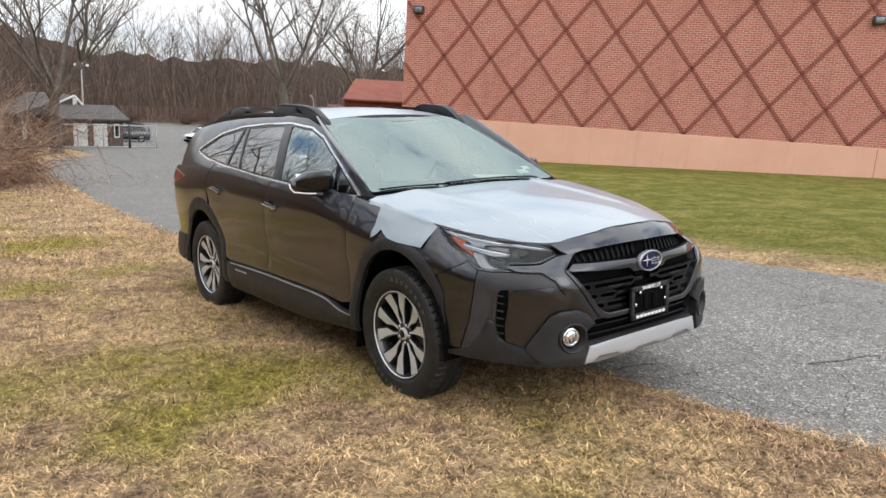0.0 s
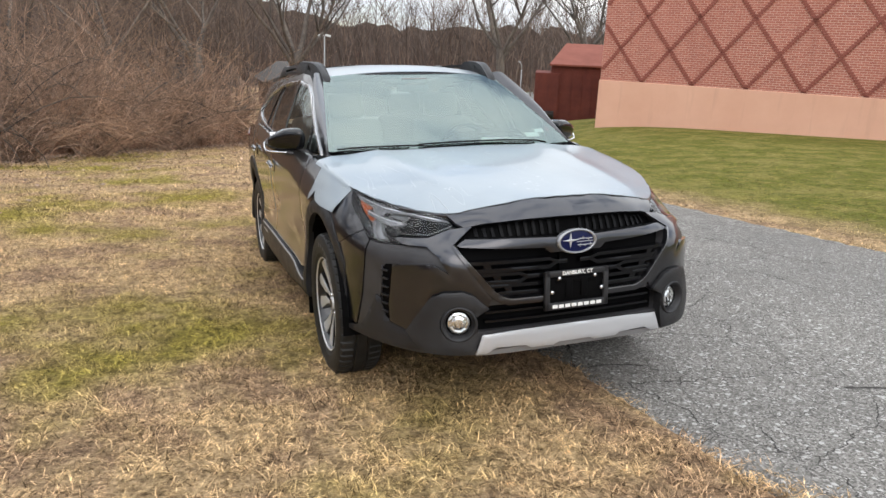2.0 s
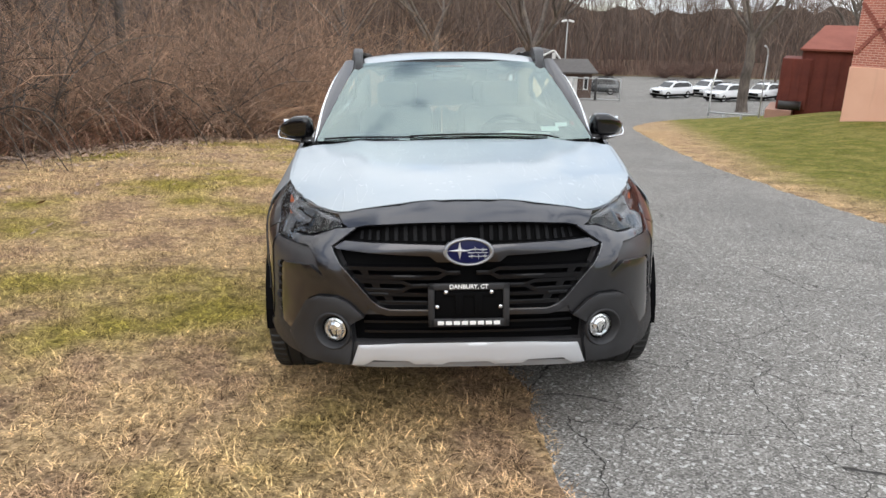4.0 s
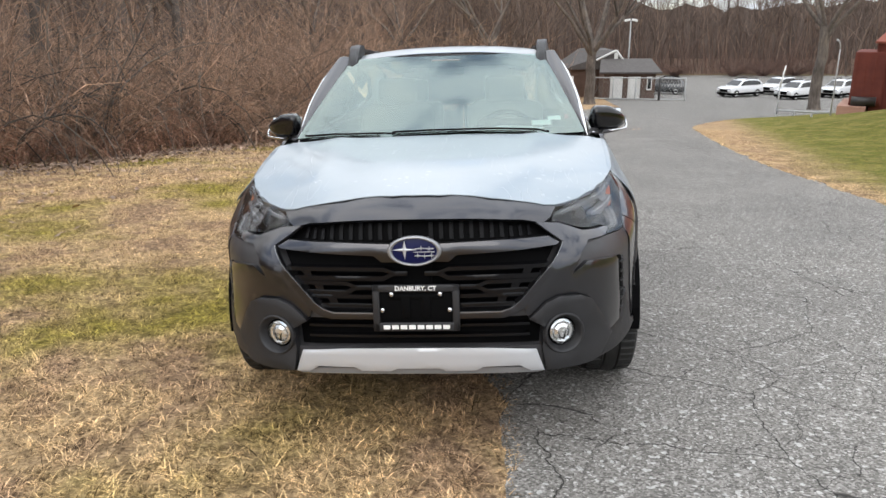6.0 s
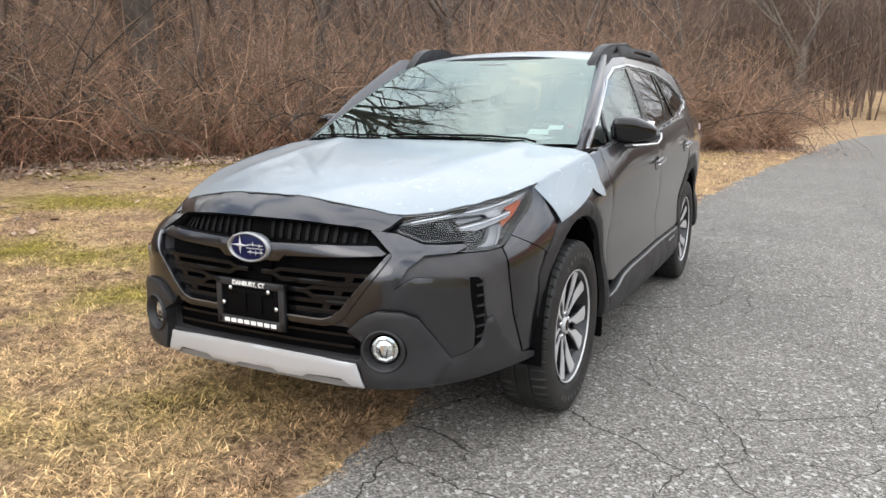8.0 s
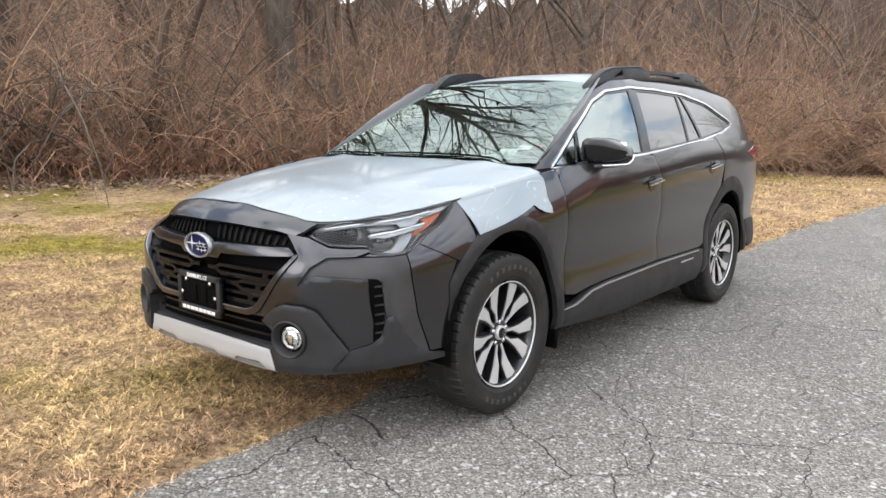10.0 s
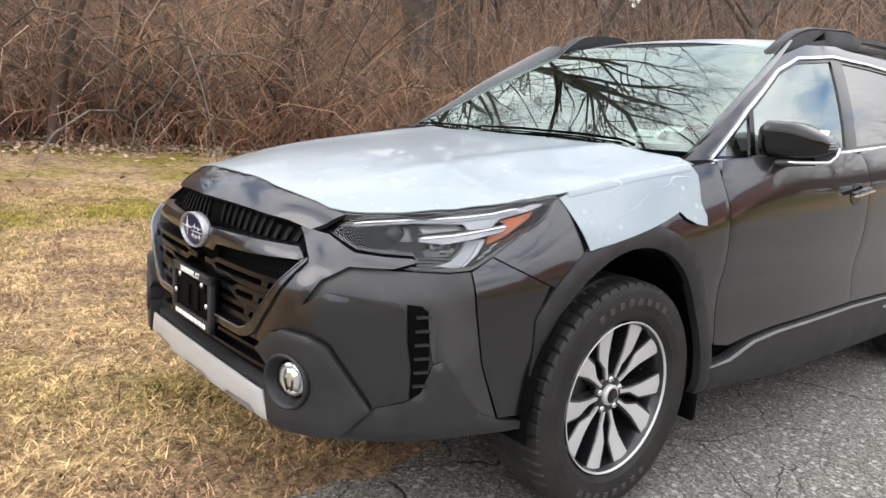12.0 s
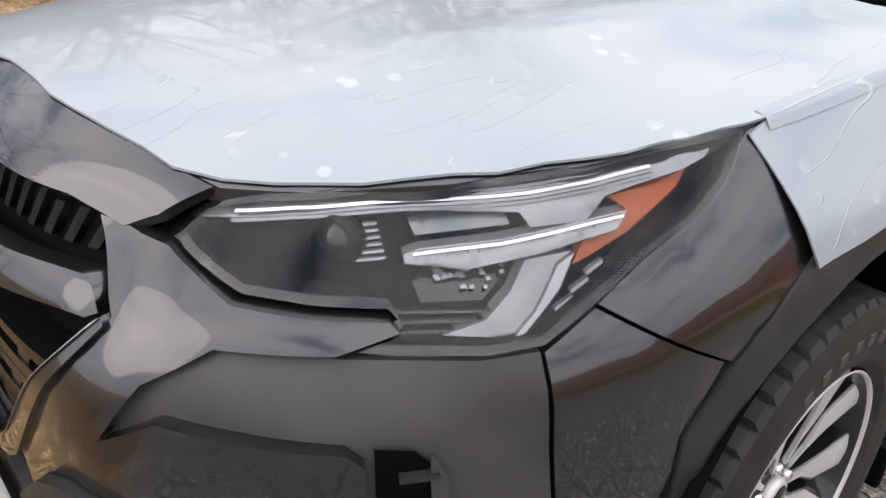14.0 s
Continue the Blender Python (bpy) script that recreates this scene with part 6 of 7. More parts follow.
def tangle():
    """Thicker dead branches arching through the thicket."""
    rng = random.Random(19)
    chains = []
    for _ in range(420):
        y = rng.uniform(-7, 24)
        x = BRUSH_EDGE(y) - 0.2 - 3.2 * rng.random()
        h = rng.uniform(2.2, 5.0)
        c = shrub_chain(rng, Vector((x, y, ground_z(x, y))), h, (rng.uniform(-0.7, 1.3), rng.uniform(-1.2, 1.2)), rng.uniform(0.014, 0.034), 7, 0.42)
        chains.append(c)
        for _ in range(5):
            q, r = c[rng.randint(2, 6)]
            chains.append(shrub_chain(rng, q, h * rng.uniform(0.2, 0.45), (rng.uniform(-1.3, 1.3), rng.uniform(-1.3, 1.3)), max(0.004, r * 0.55), 4, 0.4))
    return tagged(sticks("thicket_branches", chains, BARK), "grey dead branches arching through the brush", "thicket", "", "stuff")


tangle()


def sprawling_shrub(at, seed, spread, label, mat=None, stems=90):
    rng = random.Random(seed)
    base = Vector((at[0], at[1], ground_z(*at)))
    chains = []
    for _ in range(stems):
        a = rng.uniform(0, 6.28)
        c = shrub_chain(rng, base + Vector((rng.uniform(-0.3, 0.3), rng.uniform(-0.3, 0.3), 0)), spread * rng.uniform(0.6, 1.2), (1.5 * math.cos(a), 1.5 * math.sin(a)), rng.uniform(0.006, 0.014), 6, 0.34)
        chains.append(c)
        for _ in range(4):
            q, r = c[rng.randint(2, 5)]
            chains.append(shrub_chain(rng, q, spread * rng.uniform(0.15, 0.4), (rng.uniform(-1.5, 1.5), rng.uniform(-1.5, 1.5)), 0.004, 3, 0.4))
    return tagged(sticks("bare_shrub", chains, mat or TWIGS), label, "shrub")


sprawling_shrub((-0.9, 19.2), 91, 1.5, "low sprawling bare shrub at the grass edge")
sprawling_shrub((-1.4, 17.6), 92, 2.6, "tangled bare shrub beside the thicket")
sprawling_shrub((-3.2, 15.6), 93, 3.2, "tall tangled bare shrub at the thicket corner")
for k, (sx, sy, size) in enumerate(((28.5, 86.5, 4.2), (32.0, 87.0, 5.0), (36.0, 87.5, 4.4), (22.0, 87.5, 3.6), (16.5, 88.0, 4.6))):
    sprawling_shrub((sx, sy), 120 + k, size, "rounded red-brown bare shrub beyond the car park", FARBRUSH, 260)
sprawling_shrub((-4.6, 14.2), 94, 3.4, "tall tangled bare shrub at the thicket corner")


def woods(name, seed, count, spot, tall, girth, mat, twigs, label):
    rng = random.Random(seed)
    chains = []
    for _ in range(count):
        x, y = spot(rng)
        h = rng.uniform(*tall)
        base = Vector((x, y, ground_z(x, y) - 0.2))
        r = rng.uniform(*girth)
        c = shrub_chain(rng, base, h, (rng.uniform(-0.1, 0.1), rng.uniform(-0.1, 0.1)), r, 5)
        chains.append(c)
        for _ in range(twigs):
            q, r2 = c[rng.randint(2, 5)]
            chains.append(shrub_chain(rng, q, h * rng.uniform(0.12, 0.34), (rng.uniform(-1.0, 1.0), rng.uniform(-1.0, 1.0)), max(r * 0.16, r2 * 0.5), 3))
    return tagged(sticks(name, chains, mat), label, "woods", "", "stuff")


woods("near_woods", 41, 480, lambda g: (-9 - 26 * g.random(), -14 + 66 * g.random()), (6, 13), (0.035, 0.13), WOODS, 12, "leafless grey-brown woodland trees")
woods("far_woods", 42, 1000, lambda g: (-30 + 140 * g.random(), 91 + 26 * g.random()), (9, 18), (0.035, 0.14), WOODS, 20, "leafless woods beyond the car park")
woods("far_brush", 45, 1100, lambda g: (-12 + 85 * g.random(), 88.5 + 5 * g.random()), (2.0, 6.0), (0.012, 0.028), FARBRUSH, 12, "russet brush at the edge of the far woods")
woods("side_woods", 43, 350, lambda g: (-12 + 17 * g.random(), 54 + 36 * g.random()), (7, 14), (0.035, 0.13), WOODS, 18, "leafless woods behind the small house")
woods("corner_woods", 44, 280, lambda g: (40 + 60 * g.random(), 55 + 36 * g.random()), (7, 13), (0.05, 0.17), WOODS, 12, "leafless woods behind the red shed")


def far_hill():
    """A plain wooded rise that closes the view behind the woods."""
    rng = random.Random(9)
    bm = bmesh.new()
    pts = []
    path = [(-34, -30), (-36, 0), (-38, 30), (-36, 60), (-34, 100), (-20, 122), (20, 128), (70, 126), (130, 120), (150, 90), (140, 55)]
    for (xa, ya), (xb, yb) in zip(path, path[1:]):
        for k in range(24):
            t = k / 24
            pts.append((xa + (xb - xa) * t, ya + (yb - ya) * t))
    prev = None
    for x, y in pts:
        h = 8.6 + 4.8 * smooth_step(40, 80, y) * smooth_step(30, 0, x) + 1.2 * wobble(x, y, 9, 51) + rng.uniform(-0.8, 0.8)
        z = ground_z(x, y)
        col = [bm.verts.new((x, y, z - 1)), bm.verts.new((x, y, z + h * 0.6)), bm.verts.new((x, y, z + h))]
        if prev:
            for i in range(2):
                bm.faces.new((prev[i], col[i], col[i + 1], prev[i + 1]))
        prev = col
    m = material("wooded_rise", (0.12, 0.095, 0.08), 1.0)
    n = noise_tex(m, 0.9, 6, 0.7, stretch=(3, 3, 0.35))
    link(m, mix(m, mapped(m, n.outputs[0], 0.35, 0.65), (0.062, 0.046, 0.038), (0.165, 0.127, 0.106)), bsdf(m).inputs["Base Color"])
    return tagged(part("backdrop", bm, m, None, "", False), "grey-brown wooded rise in the distance", "backdrop", "", "structure")


far_hill()


def leaf_litter():
    rng = random.Random(77)
    verts, faces = [], []
    for _ in range(17000):
        y = rng.uniform(-6, 24)
        x = BRUSH_EDGE(y) + rng.gauss(0.25, 0.50)
        if rng.random() < 0.06:
            x += rng.uniform(0.3, 4.5)
        z = ground_z(x, y) + rng.uniform(0.005, 0.05)
        r = rng.uniform(0.02, 0.06)
        a = rng.uniform(0, 6.28)
        t = Vector((math.cos(a), math.sin(a), rng.uniform(-0.5, 0.5))) * r
        s = Vector((-math.sin(a), math.cos(a), rng.uniform(-0.5, 0.5))) * r * 0.6
        c = Vector((x, y, z))
        n0 = len(verts)
        verts += [tuple(c - t), tuple(c + s), tuple(c + t), tuple(c - s)]
        faces.append((n0, n0 + 1, n0 + 2, n0 + 3))
    return tagged(from_arrays("leaf_litter", verts, faces, LITTER), "pale dry fallen leaves", "leaf litter", "", "stuff")


leaf_litter()

# ---- brick building ----
FACE = Matrix(((0.603, 0.798, 0, 0.798 * 22.5), (-0.798, 0.603, 0, 0.603 * 22.5), (0, 0, 1, 0), (0, 0, 0, 1)))


def brick_material():
    m = material("red_brick", (0.33, 0.11, 0.075), 0.85)
    tc = m.node_tree.nodes.new("ShaderNodeTexCoord")
    sp = m.node_tree.nodes.new("ShaderNodeSeparateXYZ")
    cb = m.node_tree.nodes.new("ShaderNodeCombineXYZ")
    link(m, tc.outputs["Object"], sp.inputs[0])
    ad = m.node_tree.nodes.new("ShaderNodeMath")
    ad.operation = "ADD"
    link(m, sp.outputs[0], ad.inputs[0])
    link(m, sp.outputs[1], ad.inputs[1])
    link(m, ad.outputs[0], cb.inputs[0])
    link(m, sp.outputs[2], cb.inputs[1])
    b = m.node_tree.nodes.new("ShaderNodeTexBrick")
    b.inputs["Scale"].default_value = 1.0
    b.inputs["Brick Width"].default_value, b.inputs["Row Height"].default_value = 0.205, 0.0725
    b.inputs["Mortar Size"].default_value, b.inputs["Mortar Smooth"].default_value = 0.008, 0.2
    b.inputs["Color1"].default_value = (0.49, 0.175, 0.125, 1)
    b.inputs["Color2"].default_value = (0.38, 0.122, 0.088, 1)
    b.inputs["Mortar"].default_value = (0.66, 0.45, 0.37, 1)
    link(m, cb.outputs[0], b.inputs["Vector"])
    big = noise_tex(m, 0.45, 5, 0.6)
    streak = noise_tex(m, 1.3, 5, 0.65, stretch=(1.6, 1.6, 0.2))
    c = mix(m, mapped(m, big.outputs[0], 0.35, 0.7, 0.0, 0.35), b.outputs["Color"], (0.52, 0.20, 0.15))
    c = mix(m, mapped(m, streak.outputs[0], 0.5, 0.75, 0.0, 0.35), c, (0.29, 0.095, 0.072))
    link(m, c, bsdf(m).inputs["Base Color"])
    inv = m.node_tree.nodes.new("ShaderNodeMath")
    inv.operation = "MULTIPLY"
    inv.inputs[1].default_value = -1.0
    link(m, b.outputs["Fac"], inv.inputs[0])
    link(m, bump(m, inv.outputs[0], 0.8, 0.012), bsdf(m).inputs["Normal"])
    return m


def render_material(name, a, b, scale=0.8):
    m = material(name, a, 0.85)
    n = noise_tex(m, scale, 6, 0.62)
    f = noise_tex(m, 40, 3, 0.6)
    s = noise_tex(m, 1.1, 5, 0.65, stretch=(2.2, 2.2, 0.25))
    c = mix(m, mapped(m, n.outputs[0], 0.3, 0.72), a, b)
    c = mix(m, mapped(m, s.outputs[0], 0.55, 0.78, 0.0, 0.30), c, tuple(v * 0.6 for v in a))
    link(m, c, bsdf(m).inputs["Base Color"])
    link(m, bump(m, f.outputs[0], 0.25, 0.004), bsdf(m).inputs["Normal"])
    return m


BRICK = brick_material()
RIB = render_material("dark_red_brick", (0.25, 0.074, 0.055), (0.33, 0.105, 0.078), 6)
PINK = render_material("pink_painted_plinth", (0.68, 0.37, 0.26), (0.76, 0.445, 0.325), 0.5)
U0, U1, BAND, PITCH, HALF_H = -8.0, 24.0, 0.475, 1.725, 1.085
building = tagged(group_root("brick_building", FACE), "windowless red brick building with a diamond pattern and pink plinth", "building")
part("wall", box((U0, 0.0, BAND), (U1, 13.0, 5.2)), BRICK, building, smooth=False)
part("plinth", box((U0 - 0.03, -0.035, -2.6), (U1, 12.98, BAND), 0.012, 1), PINK, building, "pink painted plinth", smooth=False)
part("roof", box((U0 - 0.15, -0.15, 5.2), (U1, 13.1, 5.45), 0.02, 1), RIB, building, smooth=False)
part("plinth_joint", box((8.15, -0.040, -2.0), (8.165, -0.030, BAND - 0.01)), RIB, building, smooth=False)


def diamond_rib(u_start, z_start, direction):
    """One diagonal of the lozenge pattern: stepped dark bricks standing proud."""
    bits = []
    n = int((5.1 - z_start) / 0.0725)
    for k in range(n):
        z = z_start + 0.0725 * k
        u = u_start + direction * (z - z_start) * (PITCH / 2) / HALF_H
        if u < U0 + 0.02 or u > U1 - 0.1:
            continue
        a, b = max(U0, u - 0.072), u + 0.072
        bits.append(((a, -0.028, z + 0.004), (b, 0.005, z + 0.0685)))
    verts, faces = [], []
    for (x0, y0, z0), (x1, y1, z1) in bits:
        n0 = len(verts)
        verts += [(x0, y0, z0), (x1, y0, z0), (x1, y0, z1), (x0, y0, z1), (x0, y1, z0), (x1, y1, z0), (x1, y1, z1), (x0, y1, z1)]
        faces += [tuple(n0 + i for i in f) for f in ((0, 1, 2, 3), (1, 5, 6, 2), (4, 0, 3, 7), (3, 2, 6, 7), (4, 5, 1, 0))]
    if verts:
        from_arrays("diamond_rib", verts, faces, RIB, building)


for k in range(-13, 20):
    diamond_rib(0.40 + PITCH * k, BAND + 0.005, 1)
    diamond_rib(0.40 + PITCH * k, BAND + 0.005, -1)

DARKMETAL = plastic_material("dark_painted_metal", (0.03, 0.028, 0.027), 0.45, 0.1)
GALV = render_material("galvanised_steel", (0.36, 0.37, 0.37), (0.46, 0.46, 0.45), 6)
for u, z in ((-7.5, 4.24), (7.5, 4.42)):
    lamp = tagged(group_root("wall_lamp", FACE @ Matrix.Translation((u, -0.02, z))), "bronze floodlight box fixed to the brick wall", "lamp", "wall lamps")
    part("lamp_body", box((-0.17, -0.20, -0.13), (0.17, 0.02, 0.13), 0.03), DARKMETAL, lamp)
    part("lamp_glass", box((-0.125, -0.213, -0.095), (0.125, -0.198, 0.085), 0.01), LAMP_GREY, lamp)

# ---- red shed and steel container beyond the building ----
RUST = render_material("rust_red_steel", (0.105, 0.024, 0.017), (0.17, 0.042, 0.028), 1.4)
REDROOF = render_material("red_roof_sheet", (0.20, 0.055, 0.035), (0.27, 0.085, 0.055), 1.2)
SHED_AT = Matrix.Translation((16.5, 29.1, -1.55)) @ Matrix.Rotation(radians(-28), 4, "Z")
shed = tagged(group_root("red_shed", SHED_AT), "dark red steel shed with a sloping red roof", "shed")
part("wall", box((-0.35, 0.0, -1.2), (5.0, 4.0, 2.17), 0.02), RUST, shed, smooth=False)
for k in range(11):
    part("wall_rib", box((-0.30 + 0.48 * k, -0.035, -0.5), (-0.24 + 0.48 * k, 0.005, 2.12), 0.006, 1), RUST, shed, smooth=False)
bm = bmesh.new()
vs = [bm.verts.new(p) for p in ((-0.45, -0.15, 2.17), (5.1, -0.15, 2.17), (5.1, 3.0, 3.15), (0.35, 3.0, 3.15), (-0.45, -0.15, 2.25), (5.1, -0.15, 2.25), (5.1, 3.0, 3.24), (0.35, 3.0, 3.24), (0.2, 4.1, 2.2), (5.1, 4.1, 2.2))]
for f in ((0, 3, 2, 1), (4, 5, 6, 7), (0, 1, 5, 4), (0, 4, 7, 3), (7, 6, 9, 8), (4, 7, 8), (1, 2, 6, 5)):
    bm.faces.new([vs[i] for i in f])
bmesh.ops.recalc_face_normals(bm, faces=bm.faces)
part("roof", bm, REDROOF, shed, smooth=False)
FADED = render_material("faded_pink_masonry", (0.36, 0.205, 0.155), (0.44, 0.265, 0.205), 2)
crate = tagged(group_root("steel_container", SHED_AT @ Matrix.Translation((-1.1, -0.1, 0))), "rust-red steel container on a pink masonry base", "container")
part("body", box((0, 0, -0.36), (1.20, 3.2, 1.82), 0.02), RUST, crate, smooth=False)
for k in range(4):
    part("rib", box((0.06 + 0.34 * k, -0.03, -0.30), (0.14 + 0.34 * k, 0.005, 1.75), 0.008, 1), RUST, crate, smooth=False)
pad = tagged(group_root("masonry_base", SHED_AT @ Matrix.Translation((-2.1, -0.55, -0.37))), "low pink masonry base under the container", "wall")
part("block", box((0.62, 0.0, -1.2), (1.70, 3.6, 0.0), 0.02), FADED, pad, smooth=False)
pipe = tagged(group_root("drum", SHED_AT @ Matrix.Translation((-0.55, -0.33, -0.17))), "dark brown steel drum lying beside the container", "drum")
part("tube", tube([(-0.45, 0, 0), (0.0, 0, 0), (0.45, 0.03, 0)], 0.19, 16), DARKMETAL, pipe)
part("rim", tube([(0.42, 0.03, 0), (0.46, 0.03, 0)], 0.205, 16), DARKMETAL, pipe)

# ---- small house with a garage lean-to ----
BROWN = render_material("brown_boards", (0.085, 0.050, 0.036), (0.13, 0.080, 0.058), 2)
SHINGLE = render_material("grey_shingles", (0.070, 0.062, 0.058), (0.11, 0.10, 0.095), 5)
WHITEPAINT = render_material("white_painted_wood", (0.66, 0.66, 0.64), (0.76, 0.76, 0.74), 2)
hz = ground_z(8, 60)
house = tagged(group_root("small_house", Matrix.Translation((0, 0, hz))), "small brown wooden house with a grey gabled roof", "house")
part("wall", box((6.7, 60.5, -0.3), (11.4, 67.0, 2.35)), BROWN, house, smooth=False)
for k in range(9):
    part("board", box((6.68, 60.47, 0.1 + 0.25 * k), (11.42, 60.50, 0.33 + 0.25 * k), 0.004, 1), BROWN, house, smooth=False)
bm = bmesh.new()
gv2 = [bm.verts.new(p) for p in ((6.3, 60.2, 2.25), (11.7, 60.2, 2.25), (10.6, 60.2, 3.75), (7.9, 63.7, 3.8), (6.3, 67.3, 2.25), (11.7, 67.3, 2.25), (10.6, 67.3, 3.75))]
for f in ((0, 1, 2), (0, 2, 3), (0, 3, 4), (1, 5, 6, 2), (2, 6, 3), (3, 6, 4), (4, 6, 5)):
    bm.faces.new([gv2[i] for i in f])
bmesh.ops.recalc_face_normals(bm, faces=bm.faces)
part("roof", bm, SHINGLE, house, smooth=False)
part("gable_board", join(tube([(9.0, 60.15, 3.0), (10.6, 60.15, 3.78)], 0.09, 4), tube([(10.6, 60.15, 3.78), (11.75, 60.15, 2.35)], 0.09, 4)), WHITEPAINT, house, smooth=False)
part("vent", box((10.45, 60.10, 3.05), (10.75, 60.16, 3.6), 0.02), WHITEPAINT, house, smooth=False)
part("window", box((6.95, 60.40, 0.35), (7.25, 60.48, 1.7), 0.02), WHITEPAINT, house, smooth=False)
gar = tagged(group_root("garage", Matrix.Translation((0, 0, ground_z(11, 58)))), "low brown garage with two white doors", "garage")
part("wall", box((9.3, 57.6, -0.3), (13.4, 60.2, 2.05)), BROWN, gar, smooth=False)
bm = bmesh.new()
gv3 = [bm.verts.new(p) for p in ((8.9, 57.2, 2.05), (13.8, 57.2, 2.05), (13.5, 60.2, 2.95), (9.4, 60.2, 2.95), (8.9, 57.2, 2.17), (13.8, 57.2, 2.17), (13.5, 60.2, 3.07), (9.4, 60.2, 3.07))]
for f in ((0, 3, 2, 1), (4, 5, 6, 7), (0, 1, 5, 4), (1, 2, 6, 5), (3, 0, 4, 7)):
    bm.faces.new([gv3[i] for i in f])
bmesh.ops.recalc_face_normals(bm, faces=bm.faces)
part("roof", bm, SHINGLE, gar, smooth=False)
for x in (9.85, 11.25):
    d = part("door", box((x, 57.53, -0.05), (x + 0.98, 57.60, 1.80), 0.015), WHITEPAINT, gar, "white panelled door", smooth=False)
    for j in range(3):
        part("door_panel", box((x + 0.12, 57.515, 0.15 + 0.55 * j), (x + 0.86, 57.535, 0.55 + 0.55 * j), 0.01), WHITEPAINT, d, smooth=False)
for x in (9.55, 11.0, 12.35):
    part("porch_post", box((x, 57.30, -0.2), (x + 0.12, 57.42, 2.05), 0.01), BROWN, gar, smooth=False)
win = part("window", box((12.72, 57.50, 0.75), (13.12, 57.60, 1.80), 0.01), WHITEPAINT, gar, "small white-framed window", smooth=False)
part("pane", box((12.79, 57.49, 0.85), (13.05, 57.505, 1.70)), GLOSS, win, smooth=False)

# ---- gate, posts and lamps by the car park ----
gz0 = ground_z(11, 56)
gate = tagged(group_root("pipe_gate", Matrix.Translation((0, 0, gz0))), "long grey pipe gate standing open", "gate")
for z in (0.12, 1.72):
    part("rail", tube([(8.2, 56.6, z), (11.5, 56.2, z), (15.3, 55.7, z)], 0.045, 8), GALV, gate)
for x in (8.2, 9.9, 11.6, 13.4, 15.3):
    y = 56.6 - 0.127 * (x - 8.2)
    part("post", tube([(x, y, -0.3), (x, y, 1.76)], 0.05 if x != 13.4 else 0.09, 8), GALV if x != 13.4 else DARKMETAL, gate)
wires = []
for k in range(30):
    x = 8.3 + 0.235 * k
    y = 56.6 - 0.127 * (x - 8.2)
    wires.append([(Vector((x, y, 0.12)), 0.006), (Vector((min(x + 0.9, 15.3), y - 0.11, 1.72)), 0.006)])
    wires.append([(Vector((min(x + 0.9, 15.3), y - 0.11, 0.12)), 0.006), (Vector((x, y, 1.72)), 0.006)])
mesh_ob = sticks("chain_link", wires, GALV, gate)
mesh_ob["kind"] = "stuff"


def pole(name, at, height, radius, label, lean=(0, 0)):
    root = tagged(group_root(name, Matrix.Translation((at[0], at[1], ground_z(*at)))), label, "post" if "lamp" not in name else "lamp")
    part("shaft", tube([(0, 0, -0.3), (lean[0] * height / 2, lean[1] * height / 2, height / 2), (lean[0] * height, lean[1] * height, height)], [radius, radius * 0.9, radius * 0.75], 10), GALV, root)
    return root


flood = pole("flood_lamp", (13.3, 69.5), 6.3, 0.075, "tall pale floodlight pole with two lamp heads")
for s in (-1, 1):
    part("lamp_head", moved(box((-0.26, -0.18, -0.10), (0.26, 0.18, 0.10), 0.04), Matrix.Translation((s * 0.34, 0, 6.32)) @ Matrix.Rotation(radians(12 * s), 4, "Y")), WHITEPAINT, flood)
goose = pole("goose_neck_lamp", (15.7, 31.5), 3.05, 0.036, "thin grey pole with a curved top")
part("neck", tube([(0, 0, 3.0), (-0.03, 0, 3.2), (-0.10, 0, 3.34), (-0.20, 0, 3.40)], [0.032, 0.032, 0.034, 0.05], 8), GALV, goose)
mark = pole("marker_post", (15.0, 36.0), 1.6, 0.05, "leaning grey gate post with a white tip")
part("arm", tube([(0.0, 0, 1.4), (0.16, 0, 2.45)], [0.045, 0.035], 8), WHITEPAINT, mark)
rail = tagged(group_root("barrier_rail", Matrix.Translation((15.0, 36.0, ground_z(15.0, 36.0)))), "low grey barrier rail at the lawn's edge", "barrier")
ends = [(0.0, 0.0), (0.25, -1.5), (0.5, -3.0), (0.7, -4.4)]
part("bar", tube([(x, y, ground_z(15 + x, 36 + y) - ground_z(15, 36) + 0.22) for x, y in ends], 0.045, 8), GALV, rail)
for x, y in ends[1:3]:
    z = ground_z(15 + x, 36 + y) - ground_z(15, 36)
    part("post", tube([(x, y, z - 0.3), (x, y, z + 0.24)], 0.05, 8), GALV, rail)

# ---- parked cars in the distance ----
CARWHITE = material("white_car_paint", (0.72, 0.73, 0.74), 0.25, 0.0, coat_weight=1.0)
CARGREY = material("dark_car_paint", (0.05, 0.055, 0.06), 0.25, 0.2, coat_weight=1.0)


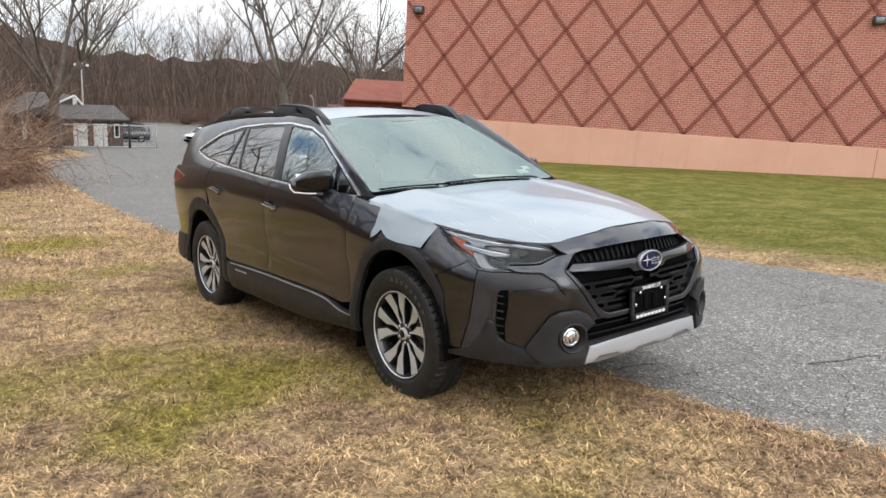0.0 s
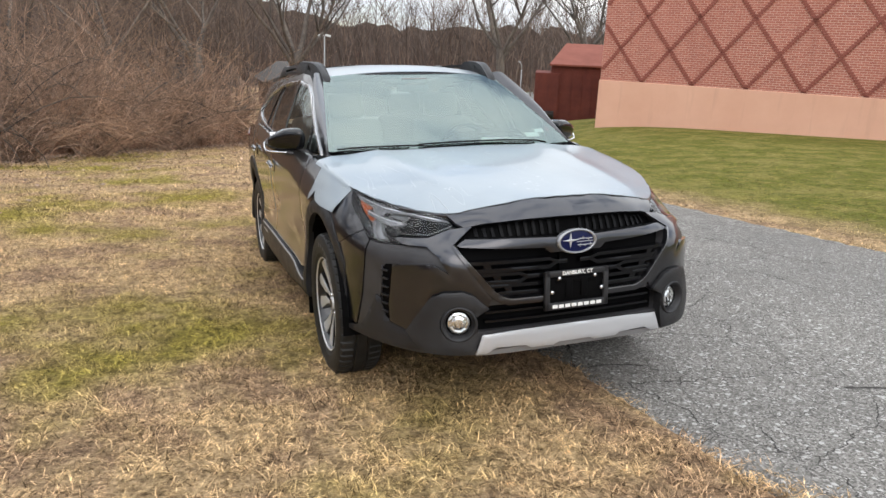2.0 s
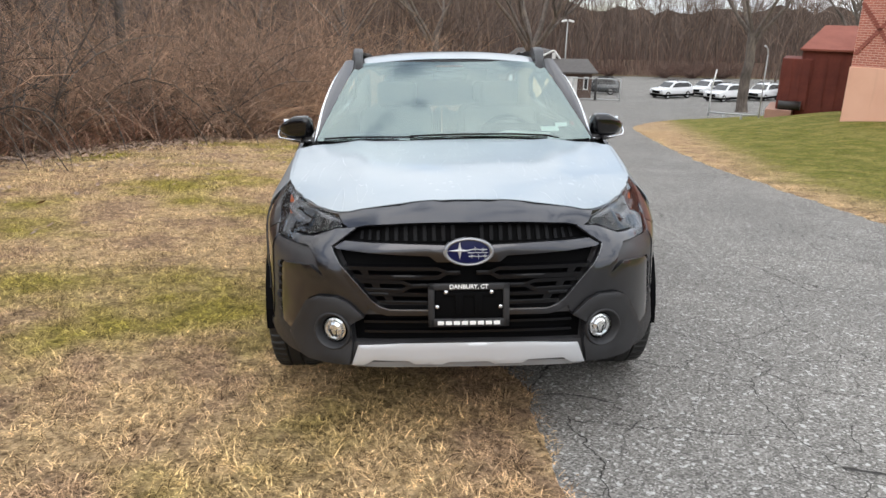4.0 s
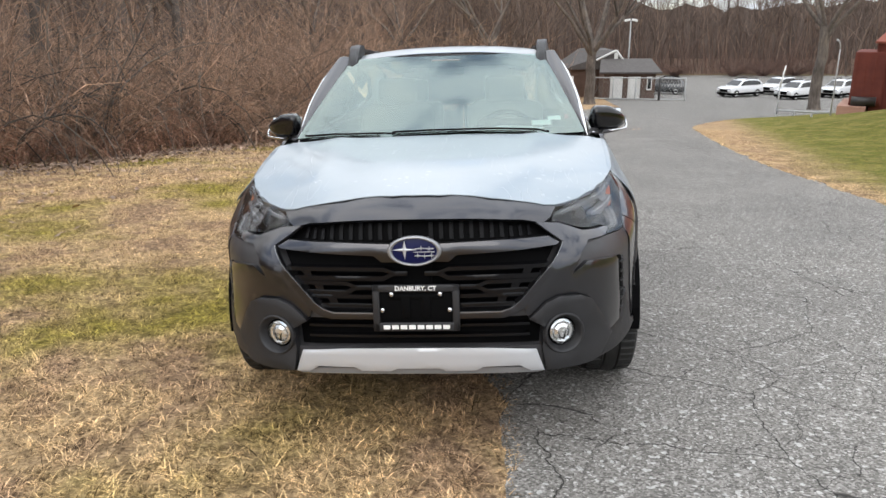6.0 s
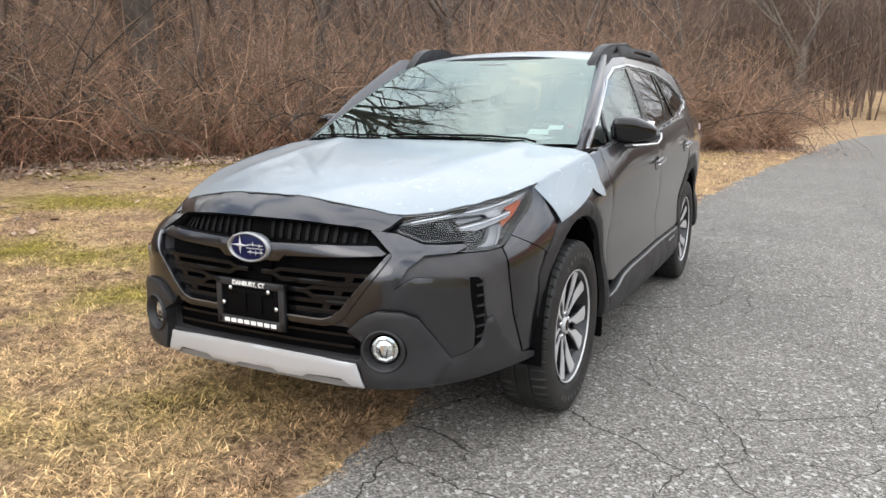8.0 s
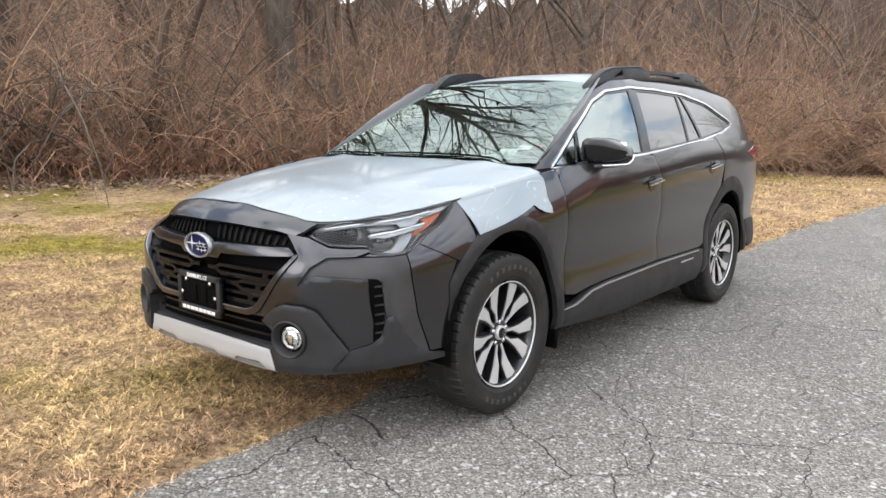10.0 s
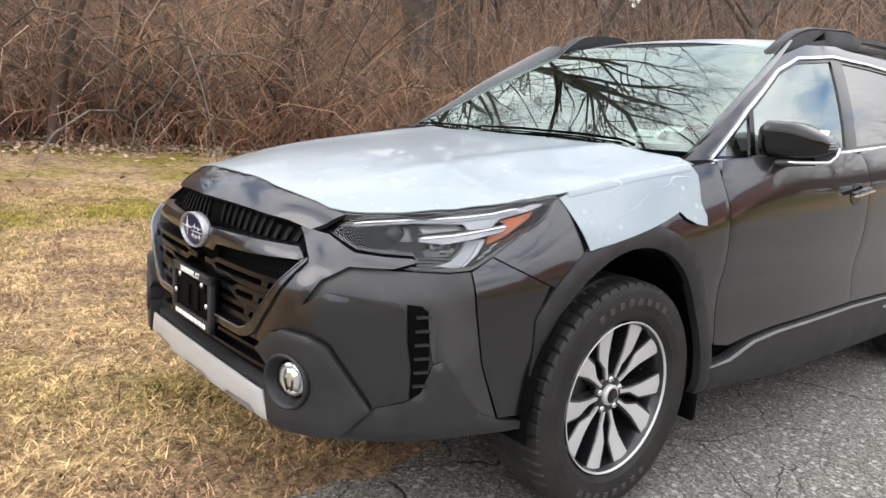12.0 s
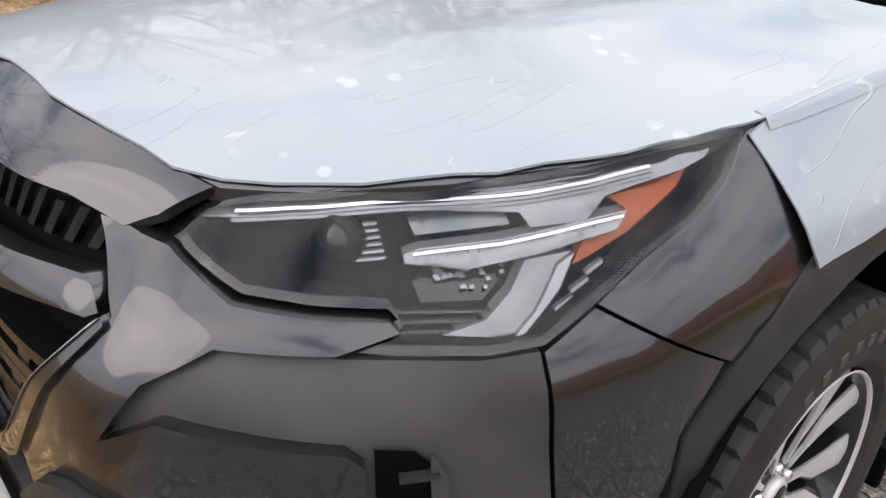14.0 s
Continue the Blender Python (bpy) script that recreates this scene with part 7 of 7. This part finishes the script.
def far_car(at, turn, paint, label):
    root = tagged(group_root("parked_suv", Matrix.Translation((at[0], at[1], ground_z(*at) + 0.02)) @ Matrix.Rotation(radians(turn), 4, "Z") @ Matrix.Scale(0.88, 4)), label, "car", "cars in the car park")
    prof = [(-2.12, 0.50), (-2.17, 0.72), (-2.05, 0.90), (-1.70, 1.00), (-1.05, 1.07), (1.85, 1.10), (2.12, 1.02), (2.18, 0.60), (2.10, 0.42), (-2.0, 0.42)]
    cab = [(-1.20, 1.03), (-0.80, 1.30), (-0.38, 1.54), (0.15, 1.64), (0.9, 1.66), (1.55, 1.60), (1.90, 1.36), (2.10, 1.06)]

    def slab(loop, w, w_top):
        bm = bmesh.new()
        zs = [z for _, z in loop]
        lo, hi = min(zs), max(zs)
        a, b = [], []
        for x, z in loop:
            h = w + (w_top - w) * (z - lo) / (hi - lo)
            a.append(bm.verts.new((x, -h, z)))
            b.append(bm.verts.new((x, h, z)))
        bm.faces.new(a)
        bm.faces.new(b[::-1])
        for i in range(len(loop)):
            j = (i + 1) % len(loop)
            bm.faces.new((a[j], a[i], b[i], b[j]))
        bmesh.ops.recalc_face_normals(bm, faces=bm.faces)
        bmesh.ops.bevel(bm, geom=bm.edges[:], offset=0.06, segments=2, affect="EDGES", profile=0.5)
        return bm
    part("body", slab(prof, 0.90, 0.84), paint, root)
    part("cladding", box((-2.08, -0.905, 0.24), (2.10, 0.905, 0.47), 0.05), BLACK, root)
    part("roof_rails", join(*[tube([(-0.1, s * 0.60, 1.64), (0.2, s * 0.60, 1.70), (1.2, s * 0.60, 1.69), (1.5, s * 0.60, 1.62)], 0.03, 6) for s in (-1, 1)]), BLACK, root)
    part("cabin", slab(cab, 0.84, 0.64), paint, root)
    for s in (-1, 1):
        part("side_window", moved(plate(lambda x, z, out=0.0: (x, -(0.845 - 0.345 * (z - 1.04) + out), z), [[(-0.85, 1.10), (-0.40, 1.44), (0.2, 1.53), (1.4, 1.50), (1.75, 1.34), (1.80, 1.12)]], 0.012, 0.01, 0.4), Matrix.Diagonal((1, s, 1, 1))), GLOSS, root)
        for x in (-1.4, 1.35):
            w = part("wheel", moved(lathe([(0.20, 0.10), (0.34, 0.10), (0.36, 0.06), (0.36, -0.10)], 24), Matrix.Translation((x, s * 0.80, 0.36)) @ Matrix.Rotation(radians(90 * s), 4, "Z")), RUBBER, root)
            part("rim", moved(lathe([(0.21, 0.105), (0.12, 0.09), (0.0005, 0.10)], 20), Matrix.Translation((x, s * 0.80, 0.36)) @ Matrix.Rotation(radians(90 * s), 4, "Z")), ALLOY, w)
    part("screen", plate(lambda y, v, out=0.0: (-1.12 + 0.66 * v - out, y, 1.10 + 0.41 * v + out), [[(-0.72, 0.0), (0.72, 0.0), (0.60, 1.0), (-0.60, 1.0)]], 0.02, 0.01, 0.4), GLOSS, root)
    for s in (-1, 1):
        part("headlamp", box((-2.17, s * 0.64 - 0.17, 0.76), (-2.02, s * 0.64 + 0.17, 0.87), 0.03), REFLECTOR, root)
    part("grille", box((-2.20, -0.46, 0.52), (-2.10, 0.46, 0.78), 0.03), BLACK, root)
    return root


far_car((21.3, 61.4), 30, CARWHITE, "white estate car parked in the distant car park")
far_car((24.9, 58.6), 34, CARWHITE, "white car parked nose out behind the marker post")
far_car((25.6, 64.6), 38, CARWHITE, "white car parked at an angle behind another")
far_car((29.2, 61.0), 42, CARWHITE, "white car parked in the middle of the row")
far_car((31.8, 59.0), 42, CARWHITE, "white car at the end of the row")
far_car((34.2, 61.5), 44, CARWHITE, "white car parked near the red shed")
far_car((15.6, 64.5), -20, CARGREY, "dark car parked beside the garage")
